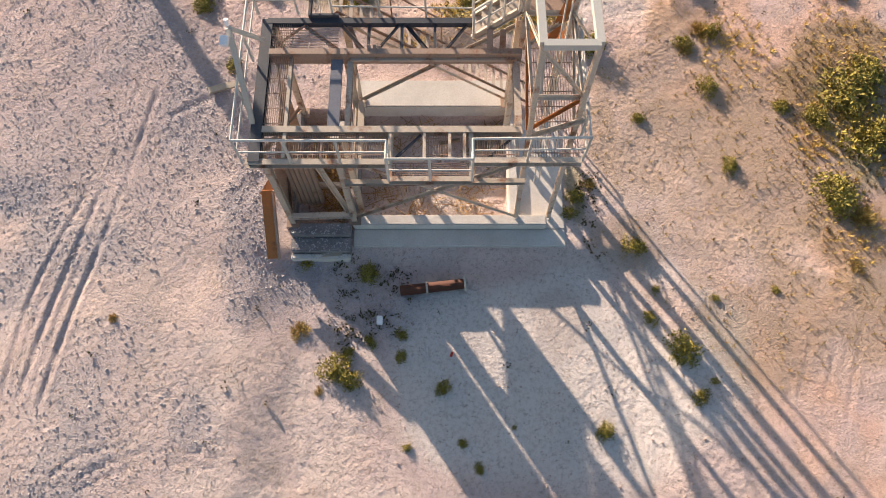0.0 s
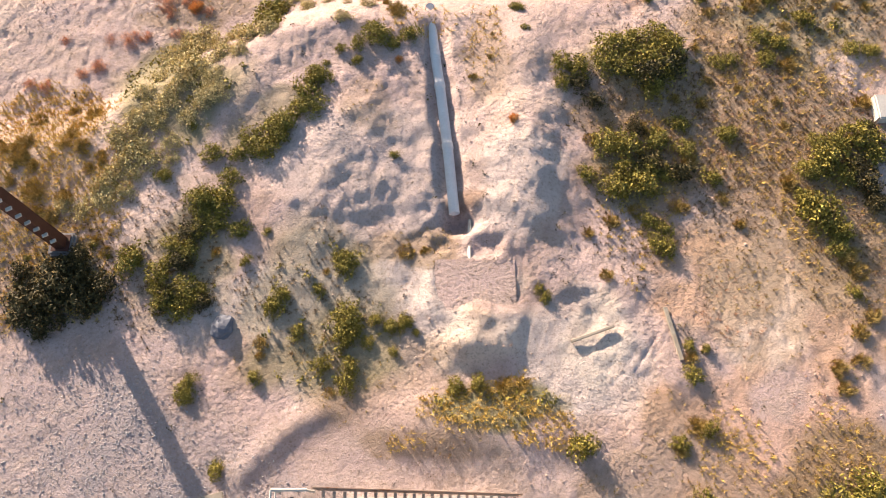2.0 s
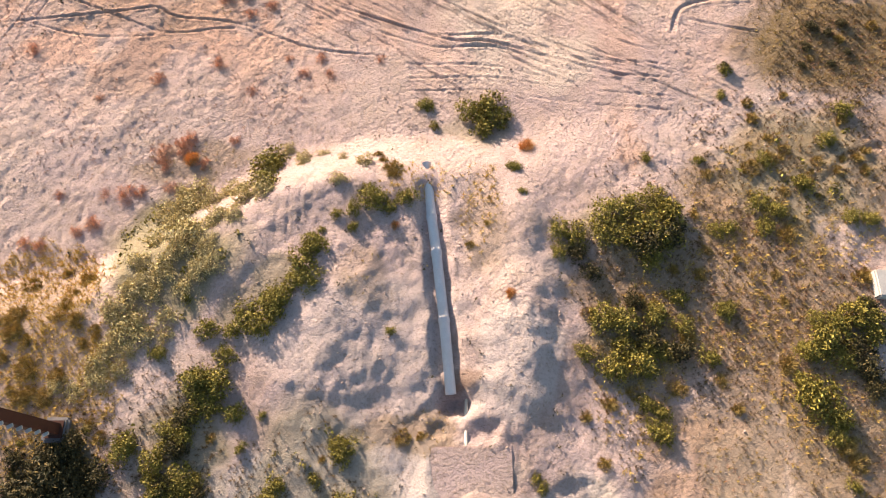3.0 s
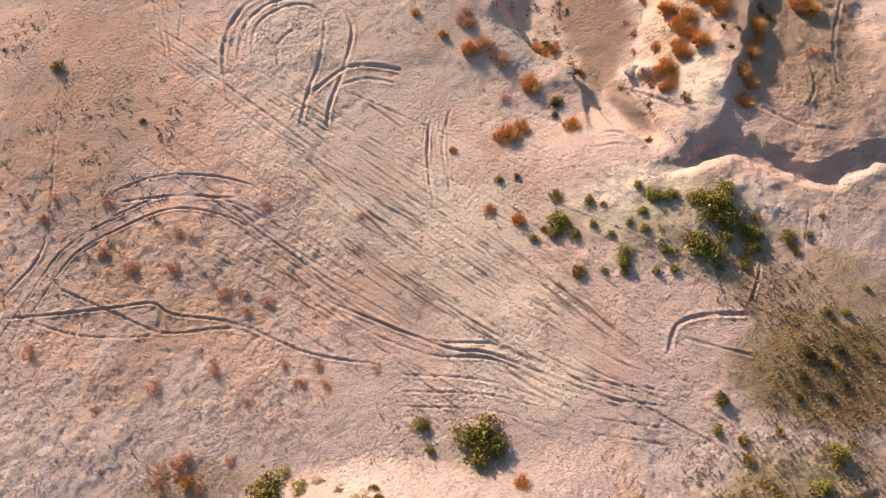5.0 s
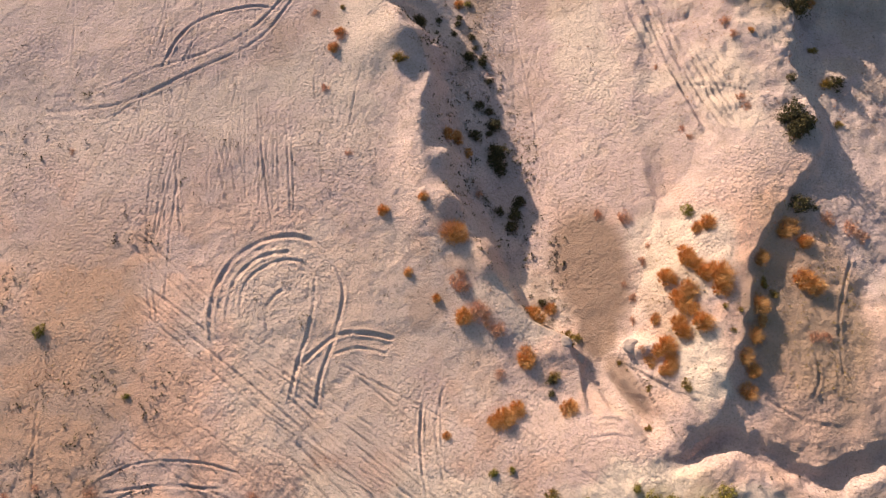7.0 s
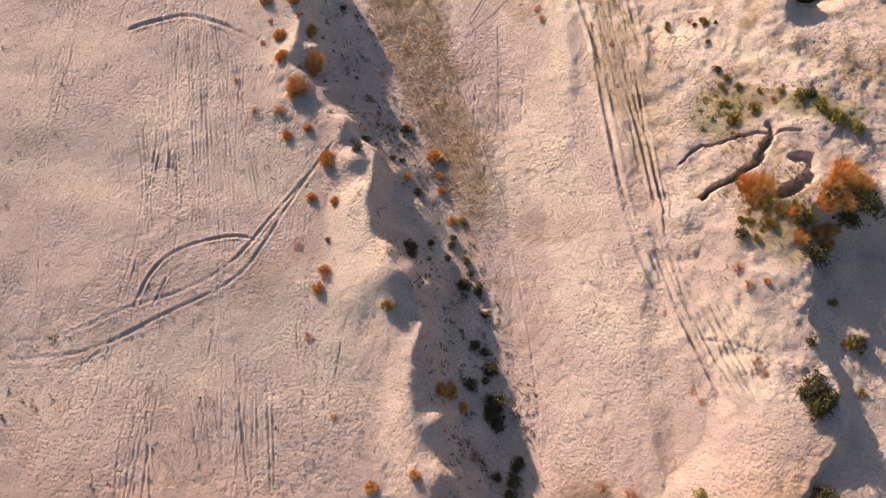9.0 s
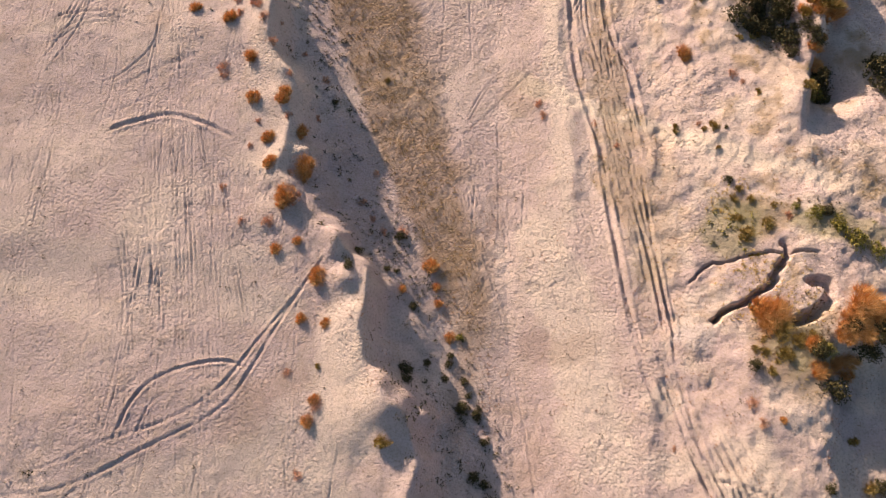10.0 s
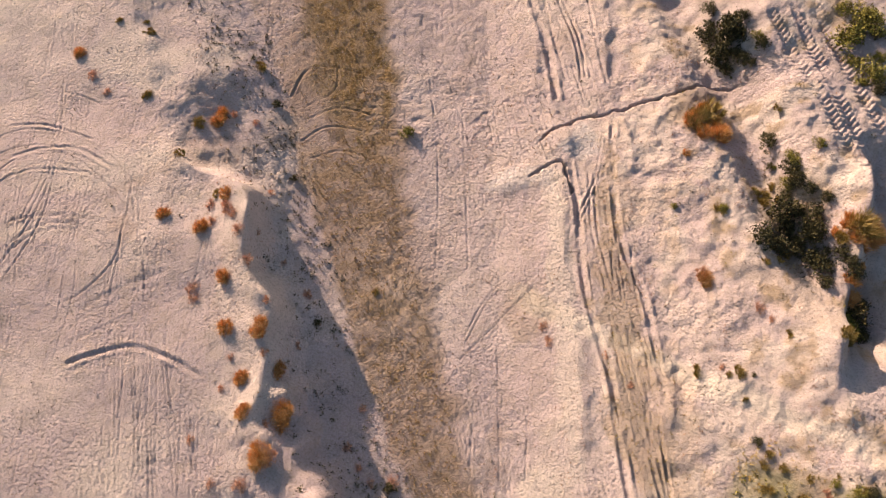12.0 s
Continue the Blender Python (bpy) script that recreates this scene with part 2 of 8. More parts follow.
def broad(x, y):
    """The levels of the ground without small things."""
    south = np.interp(x, [-18, -13, -9, 3, 8, 13, 30], [-0.35, -0.15, 0.0, 0.0, 0.15, 0.55, 0.8])
    sand = np.interp(x, [-20, -5, 0, 4, 8, 12, 16, 24], [-1.25, -1.2, -0.95, -0.5, 0.05, 0.32, 0.55, 0.8])
    edge = np.interp(x, [-40, -16, -12.2, -10.8, -7.7, -5.5, -2.5, 0, 5, 40], [22, 24.4, 25.2, 26.6, 28.2, 29.6, 30.2, 30.2, 30.5, 31])
    h = south + (sand - south) * ss(-1.3, 1.6, y - edge)
    h = h - 0.23 * ss(7.3, 6.5, y) * ss(6.5, 4.6, x) * ss(-5.6, -3.6, x)
    h = h - 0.08 * ss(42, 33, y) * ss(-2, -8, x) * ss(-1.3, 1.6, y - edge)
    lip = np.interp(y, [46, 50, 54, 60, 66, 88, 97, 125], [-0.95, -0.64, -0.5, -0.3, -0.13, -0.15, -0.75, -0.9])
    tilt = np.interp(y, [46, 54, 62, 125], [0.02, 0.06, 0.075, 0.07])
    left = lip + tilt * np.clip(x - np.interp(y, TOP_Y, TOP_X), -19, 2)
    right = np.interp(x, [-9, 2, 5, 9, 12, 15, 17, 20, 28], [-2.35, -2.25, -2.0, -0.95, -0.25, 0.75, 1.4, 2.5, 3.2])
    right = right - 0.35 * ss(74, 66, y) * ss(50, 58, y) * ss(9, 5, x)
    right = right + (0.45 - 0.05 * x) * ss(68, 58, y) * ss(16, 20, x)
    xb, xt = np.interp(y, BANK_Y, BANK_X), np.interp(y, TOP_Y, TOP_X)
    top = xt + (1.0 * vnoise(x, y, 3.6, 5) + 0.5 * vnoise(x, y, 1.4, 6)) * ss(49, 53, y) - 0.7 * ss(74, 78, y) - 2.6 * ss(91, 96, y)
    q = np.clip((x + 0.12 * vnoise(x, y, 0.8, 7) - top) / np.maximum(xb - top, 0.5), 0, 1)
    fall = 0.70 * ss(0.0, 0.42, q) + 0.30 * ss(0.2, 1.0, q)
    fall = fall + (q - fall) * ss(90, 96, y)
    rim = x - top + 0.1
    left = left + 0.42 * np.exp(-((rim / np.where(rim < 0, 1.5, 0.8)) ** 2)) * ss(-0.5, 0.6, vnoise(x, y, 2.9, 9)) * ss(51, 57, y) * ss(95, 90, y)
    north = left + (np.minimum(right, 99) - left) * fall
    # where the channel starts, the ground right of it belongs to the sand in the south
    h = h + (north - h) * ss(43.5, 50.5, y + 0.6 * np.maximum(x - 9, 0) * (x < 14))
    # the sunlit slope up to the crest and the drop behind it
    d, q = along(x, y, CREST)
    d = np.abs(d) * np.where(x < np.interp(y, CREST[:, 1], CREST[:, 0]), 1, -1) + 0.3 * vnoise(x, y, 1.7, 11) + 0.15 * vnoise(x, y, 0.6, 12)
    slope = np.interp(d, [0, 1.2, 4.5, 7], [1.0, 0.75, 0.0, 0.0])
    tall = np.interp(q, [0, 0.11, 0.16, 0.3, 0.6, 0.8, 1], [0.02, 0.62, 0.9, 1.22, 1.7, 1.6, 1.9])
    lift = ss(0.0, 0.05, q) * ss(1.0, 0.93, q)
    west = h + (tall - h) * slope * lift
    behind = np.interp(-d, [0, 0.35, 0.9, 2.2, 5], [0.0, 0.55, 1.0, 0.75, 0.0])
    floor = np.interp(x, [12, 15.7, 17, 19.2, 24], [0.4, 0.72, 0.95, 1.2, 1.4]) + 0.02 * (y - 47) - 0.5 * ss(55, 59, y)
    floor = floor + 0.22 - 0.1 * np.clip(-d, 0, 5)
    east = floor + (tall - floor) * np.interp(-d, [0, 0.3, 0.8], [1.0, 0.45, 0.0]) - 0.1 * behind
    near = ss(9, 5, np.abs(d)) * lift
    return np.where(d > 0, west, h + (east - h) * near)


def detail(x, y):
    """Mounds, trenches and gullies on the broad levels."""
    h = np.zeros(np.shape(x))
    d, q = along(x, y, TRENCH)
    h -= 0.32 * ss(0.75, 0.1, np.abs(d + 0.3 * vnoise(x, y, 1.1, 3) + 0.16 * vnoise(x, y, 0.45, 4))) * ss(0, 0.12, q) * ss(1, 0.7, q)
    d, q = along(x, y, NECK)
    h -= 0.4 * ss(0.75, 0.3, np.abs(d + 0.15 * vnoise(x, y, 0.6, 16))) * ss(1.05, 0.75, q) * ss(0.1, 0.5, q)
    # hollow under the tip of the spur
    h -= mound(x, y, 12.5, 44.7, 1.1, 0.6, 0.4, 25)
    h -= mound(x, y, 6.0, 46.8, 2.4, 2.8, 0.24)
    # spoil round the buried pipe
    h += mound(x, y, 3.1, 23.2, 1.5, 3.3, 0.6, -4) + mound(x, y, -3.4, 23.6, 1.9, 3.2, 0.42, -15) + mound(x, y, 3.2, 27.6, 1.1, 1.3, 0.35)
    h += mound(x, y, -6.8, 26.2, 2.2, 1.3, 0.24, 32) + mound(x, y, -4.0, 28.9, 2.2, 1.2, 0.2, 15) + mound(x, y, 1.3, 16.9, 1.3, 0.75, 0.32, 5) + mound(x, y, 1.5, 17.75, 1.9, 0.45, 0.2, -4) + mound(x, y, 0.0, 18.9, 0.35, 0.9, 0.2)
    h += mound(x, y, 0.6, 14.3, 2.6, 1.0, 0.3, -8) + mound(x, y, 7.2, 26.8, 1.7, 1.2, 0.3, 20)
    d, q = along(x, y, [(0.95, 20.3), (0.5, 24.5), (0.15, 29.6)])
    h -= 0.2 * ss(0.6, 0.2, np.abs(d - 0.1 + 0.1 * vnoise(x, y, 0.8, 17))) * ss(0, 0.06, q) * ss(1.0, 0.9, q)
    h -= mound(x, y, 0.95, 21.0, 0.6, 0.4, 0.55)
    # cut edge with a white apron east of the slab
    d, q = along(x, y, curve([(3.6, 18.3), (4.6, 18.6), (5.4, 18.4), (6.1, 17.2), (7.0, 16.0), (7.1, 14.8)]))
    d = d + 0.12 * vnoise(x, y, 0.7, 14)
    h += 0.09 * np.where(d > 0, np.exp(-((d / 0.7) ** 2)), np.exp(-((d / 0.16) ** 2))) * ss(0, 0.1, q) * ss(1, 0.85, q)
    # rise behind the loading platform and along its gravel side
    d, q = along(x, y, curve([(-6.2, 12.4), (-5.2, 13.4), (-4.0, 14.4), (-2.6, 15.2)]))
    h += 0.12 * np.exp(-((d / 0.45) ** 2)) * ss(0, 0.2, q) * ss(1, 0.8, q)
    # the hill of shrubs south of the trench
    h += mound(x, y, 10.5, 41.3, 3.4, 1.9, 0.16, 8) + mound(x, y, 14.2, 41.6, 3.0, 1.2, 0.1)
    # heaps along the bank
    h += mound(x, y, -3.2, 72.3, 1.0, 0.8, 0.45) + mound(x, y, -1.1, 66.2, 1.1, 1.6, 0.4) + mound(x, y, -5.8, 79.2, 0.6, 0.9, 0.3) + mound(x, y, 6.2, 48.8, 1.0, 0.7, 0.2)
    for k in range(22):
        ky = 52.5 + 1.75 * k
        kx = np.interp(ky, TOP_Y, TOP_X) + (0.2, 0.9, -0.5, 1.4, 0.5)[k % 5]
        h += mound(x, y, kx, ky + (0.4, -0.5, 0.2)[k % 3], (0.7, 0.9, 0.55, 0.8)[k % 4], (0.5, 0.75, 0.6)[k % 3], (0.22, 0.34, 0.16, 0.28, 0.4)[k % 5], 20 * k)
    h += mound(x, y, 9.9, 48.9, 0.7, 0.45, 0.45) + mound(x, y, -11.3, 98.6, 2.4, 1.8, 0.35)
    # two low ridges with a ditch on the east side of the channel
    for pts, tall, wide in (
        ([(7.9, 70), (8.1, 74.8), (8.6, 79.5), (8.6, 83.1), (8.3, 87.4), (8.9, 92.4), (8.1, 97.9), (7.4, 104), (6, 112)], 0.13, 0.6),
        ([(12.6, 76), (12.5, 83.1), (12.1, 87.3), (12.1, 92.6), (11.7, 98.4), (11.8, 105)], 0.12, 0.5),
        ([(11.4, 55), (11.0, 62), (11.6, 68), (10.8, 76)], 0.15, 0.7),
    ):
        pts = curve(pts, 4)
        d, q = along(x, y, pts)
        d = np.abs(d) * np.where(x < np.interp(y, pts[:, 1], pts[:, 0]), 1, -1)
        d = d + 0.45 * vnoise(x, y, 2.6, 21) + 0.2 * vnoise(x, y, 0.8, 22)
        tall = tall * (0.75 + 0.6 * vnoise(x, y, 3.4, 23))
        h += tall * np.where(d > 0, np.exp(-((d / (1.9 * wide)) ** 2)), np.exp(-((d / (0.55 * wide)) ** 2))) * ss(0, 0.1, q) * ss(1, 0.92, q)
        h -= 0.35 * tall * np.exp(-(((d + 1.5 * wide) / (0.6 * wide)) ** 2)) * ss(0, 0.1, q) * ss(1, 0.92, q)
    # narrow water-cut cracks
    for pts, deep, wide in (
        ([(7.4, 93.9), (8.2, 94.5), (9.8, 95.0), (11.6, 95.2), (13.3, 95.6), (15.1, 95.8), (17.0, 96.3), (19, 96.2)], 0.40, 0.045),
        ([(6.9, 91.7), (7.8, 92.2), (8.7, 92.4), (9.0, 91.3), (9.3, 90.4)], 0.38, 0.045),
        ([(13.6, 71.8), (14.8, 72.5), (15.9, 72.7), (17.8, 72.9), (19.6, 72.5)], 0.36, 0.045),
        ([(14.4, 69.6), (15.3, 70.2), (16.1, 70.5), (17.0, 71.1), (17.5, 71.7), (18.0, 72.6), (18.3, 73.6)], 0.75, 0.11),
        ([(16.7, 69.5), (18.0, 69.5), (19.0, 69.8), (19.5, 70.5), (19.4, 71.1), (18.6, 71.5)], 0.7, 0.15),
        ([(-0.1, 20.1), (1.0, 20.2), (2.4, 20.0)], 0.15, 0.2),
    ):
        d, q = along(x, y, curve(pts, 4))
        d = d + 0.16 * vnoise(x, y, 0.7, 31) + 0.07 * vnoise(x, y, 0.25, 32)
        deep = deep * (0.75 + 0.35 * vnoise(x, y, 0.9, 33))
        h -= deep * ss(2.0 * wide, 0.5 * wide, np.abs(d)) * ss(0, 0.08, q) * ss(1, 0.9, q)
    # washed-out fans below two of the cracks
    h += mound(x, y, 13.7, 68.9, 0.9, 1.0, 0.25) + mound(x, y, 6.0, 91.6, 1.3, 0.8, 0.22) + mound(x, y, 9.3, 94.0, 0.9, 0.9, 0.2)
    # rough heaps on the eastern side
    east = ss(9, 15, x) * ss(60, 70, y)
    h += east * (0.10 * fnoise(x, y, 2.6, 41, 3))
    h += 0.14 * ss(17, 20, x) * ss(73, 80, y) * fnoise(x, y, 3.5, 44, 2)
    # valley of dark shrubs in the north-east, below the track
    d, q = along(x, y, curve([(15.9, 103), (17.2, 98.8), (18.6, 93.4), (19.3, 88.5), (20.6, 84.2), (23.5, 80.5)]))
    h -= 1.3 * np.exp(-((d / 1.4) ** 2)) * ss(1, 0.9, q)
    # scarp east of the valley: a bushy rim, then lower ground
    rim = x - np.interp(y, [79.5, 82.5, 85, 87.5, 90], [19.6, 20.7, 21.8, 22.5, 23.3]) + 0.2 * vnoise(x, y, 1.3, 47)
    h += 0.6 * np.exp(-((rim / np.where(rim < 0, 1.2, 0.5)) ** 2)) * ss(79, 82, y) * ss(91, 89, y)
    h -= 0.85 * ss(0, 0.9, rim) * ss(77, 83, y) * ss(92.5, 90, y) * ss(33, 27, x)
    # pit of the loading platform
    inside = ss(0.06, 0.0, np.maximum(np.abs(x + 1.15) - 2.95, np.abs(y - 9.65) - 1.75))
    h -= inside * (0.45 + 0.12 * vnoise(x, y, 0.7, 51))
    return h


def roughness(x, y):
    """Lumps, footprints and ripples."""
    lumpy = 0.35 + 0.65 * ss(-0.3, 0.5, fnoise(x, y, 7.0, 61, 2))
    spoil = np.maximum.reduce([mound(x, y, 0, 23, 6.5, 5.5, 1), mound(x, y, 1.2, 17.2, 2.0, 1.5, 1), mound(x, y, 6, 16.5, 3, 3, 0.7), mound(x, y, 14, 43, 7, 4, 0.8), ss(9, 15, x) * ss(55, 62, y), mound(x, y, 12.6, 49.5, 3, 5, 0.75), 0.6 * ss(43, 45, y) * ss(14, 15, x) * ss(60, 55, y)])
    calm = (0.25 + 0.75 * ss(10, 17, y)) * (1 - 0.55 * ss(-1, -5, x + 0.3 * (y - 60)) * ss(54, 60, y))
    h = 0.026 * fnoise(x, y, 1.6, 71, 3) + 0.017 * calm * lumpy * fnoise(x, y, 0.46, 72, 2) + 0.075 * spoil * fnoise(x, y, 0.7, 73, 3)
    pocks = np.clip(vnoise(x, y, 0.33, 75) - 0.45, 0, 1)
    small = np.clip(vnoise(x, y, 0.21, 76) - 0.25, 0, 1)
    trail = np.abs(y - np.interp(x, [5, 7.5, 11, 15, 19, 23], [85.6, 84.2, 82.0, 79.4, 77.2, 75.2]) + 0.25 * vnoise(x, y, 1.2, 191))
    h = h + ss(1.1, 0.5, trail) * ss(5, 7, x) * (0.03 * vnoise(x, y, 0.27, 77) - 0.03)
    trodden = ss(-1.5, -5, x) * ss(46, 40, y) * ss(30, 33, y) + mound(x, y, 5.5, 88, 1.8, 5, 0.8) + mound(x, y, 2.6, 21.6, 1.4, 1.2, 1) + mound(x, y, 5.2, 16.2, 1.6, 1.4, 1) + 0.6 * ss(3, 5, x) * ss(13, 11, x) * ss(28, 30, y) * ss(36, 33, y)
    h = h + 0.011 * np.clip(trodden, 0, 1) * (vnoise(x, y, 0.22, 78) + 0.9 * vnoise(x, y, 0.15, 79))
    waves = ss(0, 3, np.interp(y, TOP_Y, TOP_X) - x) * ss(56, 62, y)
    h = h + 0.05 * waves * vnoise(0.35 * x + 0.12 * y, y + 0.2 * x, 2.3, 84)
    return h - (0.065 * pocks + 0.055 * small) * lumpy * calm * (1 - 0.6 * ss(30, 34, y) * ss(60, 54, y))


def ground(x, y):
    x, y = np.asarray(x, float), np.asarray(y, float)
    return broad(x, y) + detail(x, y)

# ---- wheel marks: two ruts side by side, or one ----
TRACKS = []


def track(pts, gap=0.0, wide=0.12, deep=0.06, tread=0.0):
    TRACKS.append((curve(pts, 6), gap, wide, deep, tread))


track([(-9.5, 48.3), (-10.0, 50.9), (-9.5, 53.0), (-8.2, 54.3), (-6.5, 54.7), (-5.0, 54.3)], 0, 0.17, 0.11)
track([(-8.7, 49.9), (-9.2, 50.6), (-9.0, 52.4), (-7.9, 53.6), (-6.3, 53.9)], 0, 0.15, 0.09)
track([(-8.4, 50.1), (-8.6, 51.5), (-8.2, 52.7), (-6.9, 53.4), (-5.8, 53.3), (-5.1, 52.4), (-5.2, 50.3), (-5.7, 48.3), (-6.0, 46.3)], 0, 0.13, 0.07)
track([(-7.2, 49.9), (-7.3, 51.2), (-6.6, 52.0)], 0, 0.15, 0.09)
track([(-4.2, 53.3), (-3.7, 51.8), (-4.0, 49.8), (-4.6, 47.7), (-4.7, 46.3)], 0, 0.13, 0.08)
track([(-5.5, 48.4), (-4.1, 49.6), (-2.7, 49.8), (-1.2, 49.5)], 0, 0.14, 0.1)
track([(-4.3, 48.7), (-3.0, 49.1), (-1.5, 48.8)], 0, 0.12, 0.05)
track([(0.1, 46.7), (-0.0, 44.9), (0.3, 42.5)], 0, 0.1, 0.06)
track([(1.1, 47.4), (0.7, 45.4), (1.1, 42.9)], 0, 0.1, 0.06)
track([(-15.7, 55.9), (-9.9, 50.9), (-6.1, 47.4), (-1.2, 42.8), (3.6, 38.4), (5.9, 36.2)], 0.32, 0.11, 0.06)
track([(-14.1, 52.4), (-8.8, 48.6), (-4.9, 45.5), (1.3, 40.8), (4.2, 37.9)], 0.32, 0.11, 0.06)
track([(-13.8, 51.7), (-9.3, 48.2), (-5.9, 45.5), (-1.2, 41.3), (2.9, 37.7)], 0.32, 0.11, 0.06)
track([(-10.5, 47.2), (-6.3, 43.9), (-2.6, 40.3), (0.3, 37.3)], 0.0, 0.09, 0.025)
track([(-3.8, 43.9), (0.3, 41.8), (3.6, 39.5), (6.9, 36.8)], 0.32, 0.11, 0.06)
track([(-3.2, 42.8), (0.8, 40.3), (4.9, 36.6)], 0.32, 0.11, 0.06)
track([(-8.4, 43.9), (-4.6, 40.9), (-2.1, 38.2)], 0.0, 0.09, 0.025)
track([(-13.7, 61.3), (-13.8, 55.9), (-12.5, 50.4)], 0, 0.1, 0.05)
track([(-12.3, 61.3), (-12.5, 55.9), (-12.3, 51.2)], 0, 0.1, 0.05)
track([(-11.1, 61.3), (-9.9, 56.9), (-9.0, 54.0)], 0, 0.1, 0.05)
track([(-8.6, 61.3), (-7.9, 57.6), (-7.3, 54.9)], 0, 0.1, 0.05)
track([(-7.1, 61.2), (-6.4, 55.1)], 0, 0.1, 0.05)
track([(-10.6, 61.3), (-8.8, 55.4)], 0, 0.1, 0.05)
track([(-14.2, 54.9), (-12.7, 50.4)], 0, 0.1, 0.05)
track([(-13.0, 60.6), (-11.9, 54.6)], 0, 0.1, 0.05)
track([(-18.1, 37.3), (-15.9, 37.5), (-13.3, 37.8), (-11.7, 38.0), (-10.7, 37.5), (-8.0, 37.1), (-4.8, 35.8), (-1.3, 35.2)], 0, 0.13, 0.09)
track([(-15.9, 38.7), (-13.3, 37.6), (-11.0, 36.7), (-8.4, 36.9), (-6.7, 36.4)], 0, 0.13, 0.09)
track([(-17.6, 37.5), (-15.1, 36.7), (-13.1, 36.5), (-11.3, 36.6)], 0, 0.12, 0.07)
track([(-14.2, 43.2), (-12.3, 44.0), (-9.7, 44.0), (-7.8, 43.5)], 0, 0.14, 0.06)
track([(-14.2, 41.5), (-11.6, 42.7), (-9.0, 42.4), (-6.4, 41.0), (-3.3, 38.8)], 0.35, 0.12, 0.06)
track([(-13.9, 42.7), (-11.6, 43.0), (-8.6, 42.9)], 0, 0.14, 0.06)
track([(-6.3, 40.2), (-3.2, 37.5), (0.1, 36.0), (2.9, 35.7), (5.5, 34.4), (9.8, 33.6)], 0.3, 0.13, 0.08)
track([(-1.3, 34.9), (2.2, 34.6), (4.6, 33.8), (7.1, 32.8)], 0, 0.12, 0.06)
track([(-1.2, 33.9), (2.4, 33.7), (5.4, 32.9), (9.6, 32.2)], 0.3, 0.11, 0.06)
track([(2.9, 35.9), (4.5, 35.3), (6.2, 34.3)], 0, 0.2, 0.14)
track([(3.4, 36.4), (5.5, 34.9), (7.6, 33.2)], 0, 0.14, 0.09)
track([(3.3, 34.9), (4.6, 34.0), (5.7, 33.4)], 0, 0.18, 0.12)
track([(-3.0, 42.9), (1.1, 39.7), (4.6, 37.3), (7.3, 35.0), (10.9, 33.8)], 0.3, 0.12, 0.07)
track([(-0.9, 40.6), (3.4, 37.8), (6.5, 35.8)], 0, 0.12, 0.06)
track([(5.5, 38.7), (6.8, 36.7), (8.2, 35.0)], 0, 0.16, 0.08)
track([(9.6, 35.4), (10.1, 36.6), (11.3, 37.0), (13.0, 37.0)], 0, 0.2, 0.12)
track([(10.3, 36.1), (11.5, 35.7), (13.0, 35.3)], 0, 0.15, 0.08)
track([(14.0, 41.1), (13.7, 38.9), (13.1, 37.5)], 0, 0.14, 0.08)
track([(16.4, 41.5), (15.9, 39.4)], 0.3, 0.11, 0.06)
track([(-18.2, 38.1), (-16.8, 40.7), (-17.3, 45.9), (-17.8, 50.3)], 0, 0.15, 0.07)
track([(-17.8, 36.1), (-16.8, 38.1), (-15.5, 40.5), (-13.0, 42.1)], 0.28, 0.1, 0.06)
track([(-17.0, 45.9), (-17.7, 43.0), (-18.1, 39.7)], 0, 0.1, 0.05)
track([(17.2, 48.8), (17.3, 47.4), (16.8, 46.4)], 0, 0.11, 0.07)
track([(19.6, 52.9), (18.5, 49.8), (18.3, 47.3)], 0, 0.11, 0.07)
track([(14.8, 46.5), (16.4, 45.5), (18.1, 45.2)], 0, 0.13, 0.08)
track([(14.9, 44.6), (16.2, 43.9), (17.7, 43.8)], 0, 0.12, 0.07)
track([(7.5, 45.7), (8.6, 45.7), (9.2, 45.1)], 0, 0.12, 0.1)
track([(7.5, 44.9), (8.6, 45.0), (9.1, 44.4)], 0, 0.12, 0.1)
track([(-20.7, 63.0), (-18.0, 63.2), (-14.5, 64.6), (-11.4, 65.6), (-9.2, 67.0), (-7.6, 69.1), (-5.9, 71.3), (-4.2, 73.7)], 0, 0.14, 0.09)
track([(-20.5, 62.1), (-16.4, 62.5), (-12.4, 64.3), (-9.1, 66.0), (-7.7, 67.9), (-6.4, 70.3), (-5.0, 72.5)], 0, 0.14, 0.1)
track([(-20.4, 61.7), (-16.8, 61.7), (-15.1, 62.9), (-12.4, 64.0)], 0, 0.12, 0.06)
track([(-14.2, 64.5), (-13.3, 66.7), (-11.8, 67.8), (-9.3, 68.3), (-7.6, 67.8)], 0, 0.14, 0.08)
track([(-13.2, 64.6), (-12.4, 66.4), (-10.7, 67.3), (-8.9, 67.4)], 0, 0.1, 0.05)
track([(-12.1, 81.7), (-10.9, 70.8), (-9.2, 58.9)], 0, 0.09, 0.03)
track([(-12.5, 77.8), (-10.7, 61.7)], 0, 0.09, 0.03)
track([(-9.9, 79.2), (-9.4, 69.2), (-8.1, 58.9)], 0, 0.09, 0.03)
track([(-14.3, 80.6), (-13.0, 70.9)], 0, 0.09, 0.03)
track([(-14.2, 64.6), (-12.7, 54.8)], 0, 0.09, 0.03)
track([(-6.9, 63.4), (-6.3, 55.5)], 0, 0.09, 0.03)
track([(-10.8, 81.6), (-10.1, 72.1)], 0, 0.09, 0.03)
track([(-7.7, 61.1), (-7.4, 55.5)], 0, 0.09, 0.03)
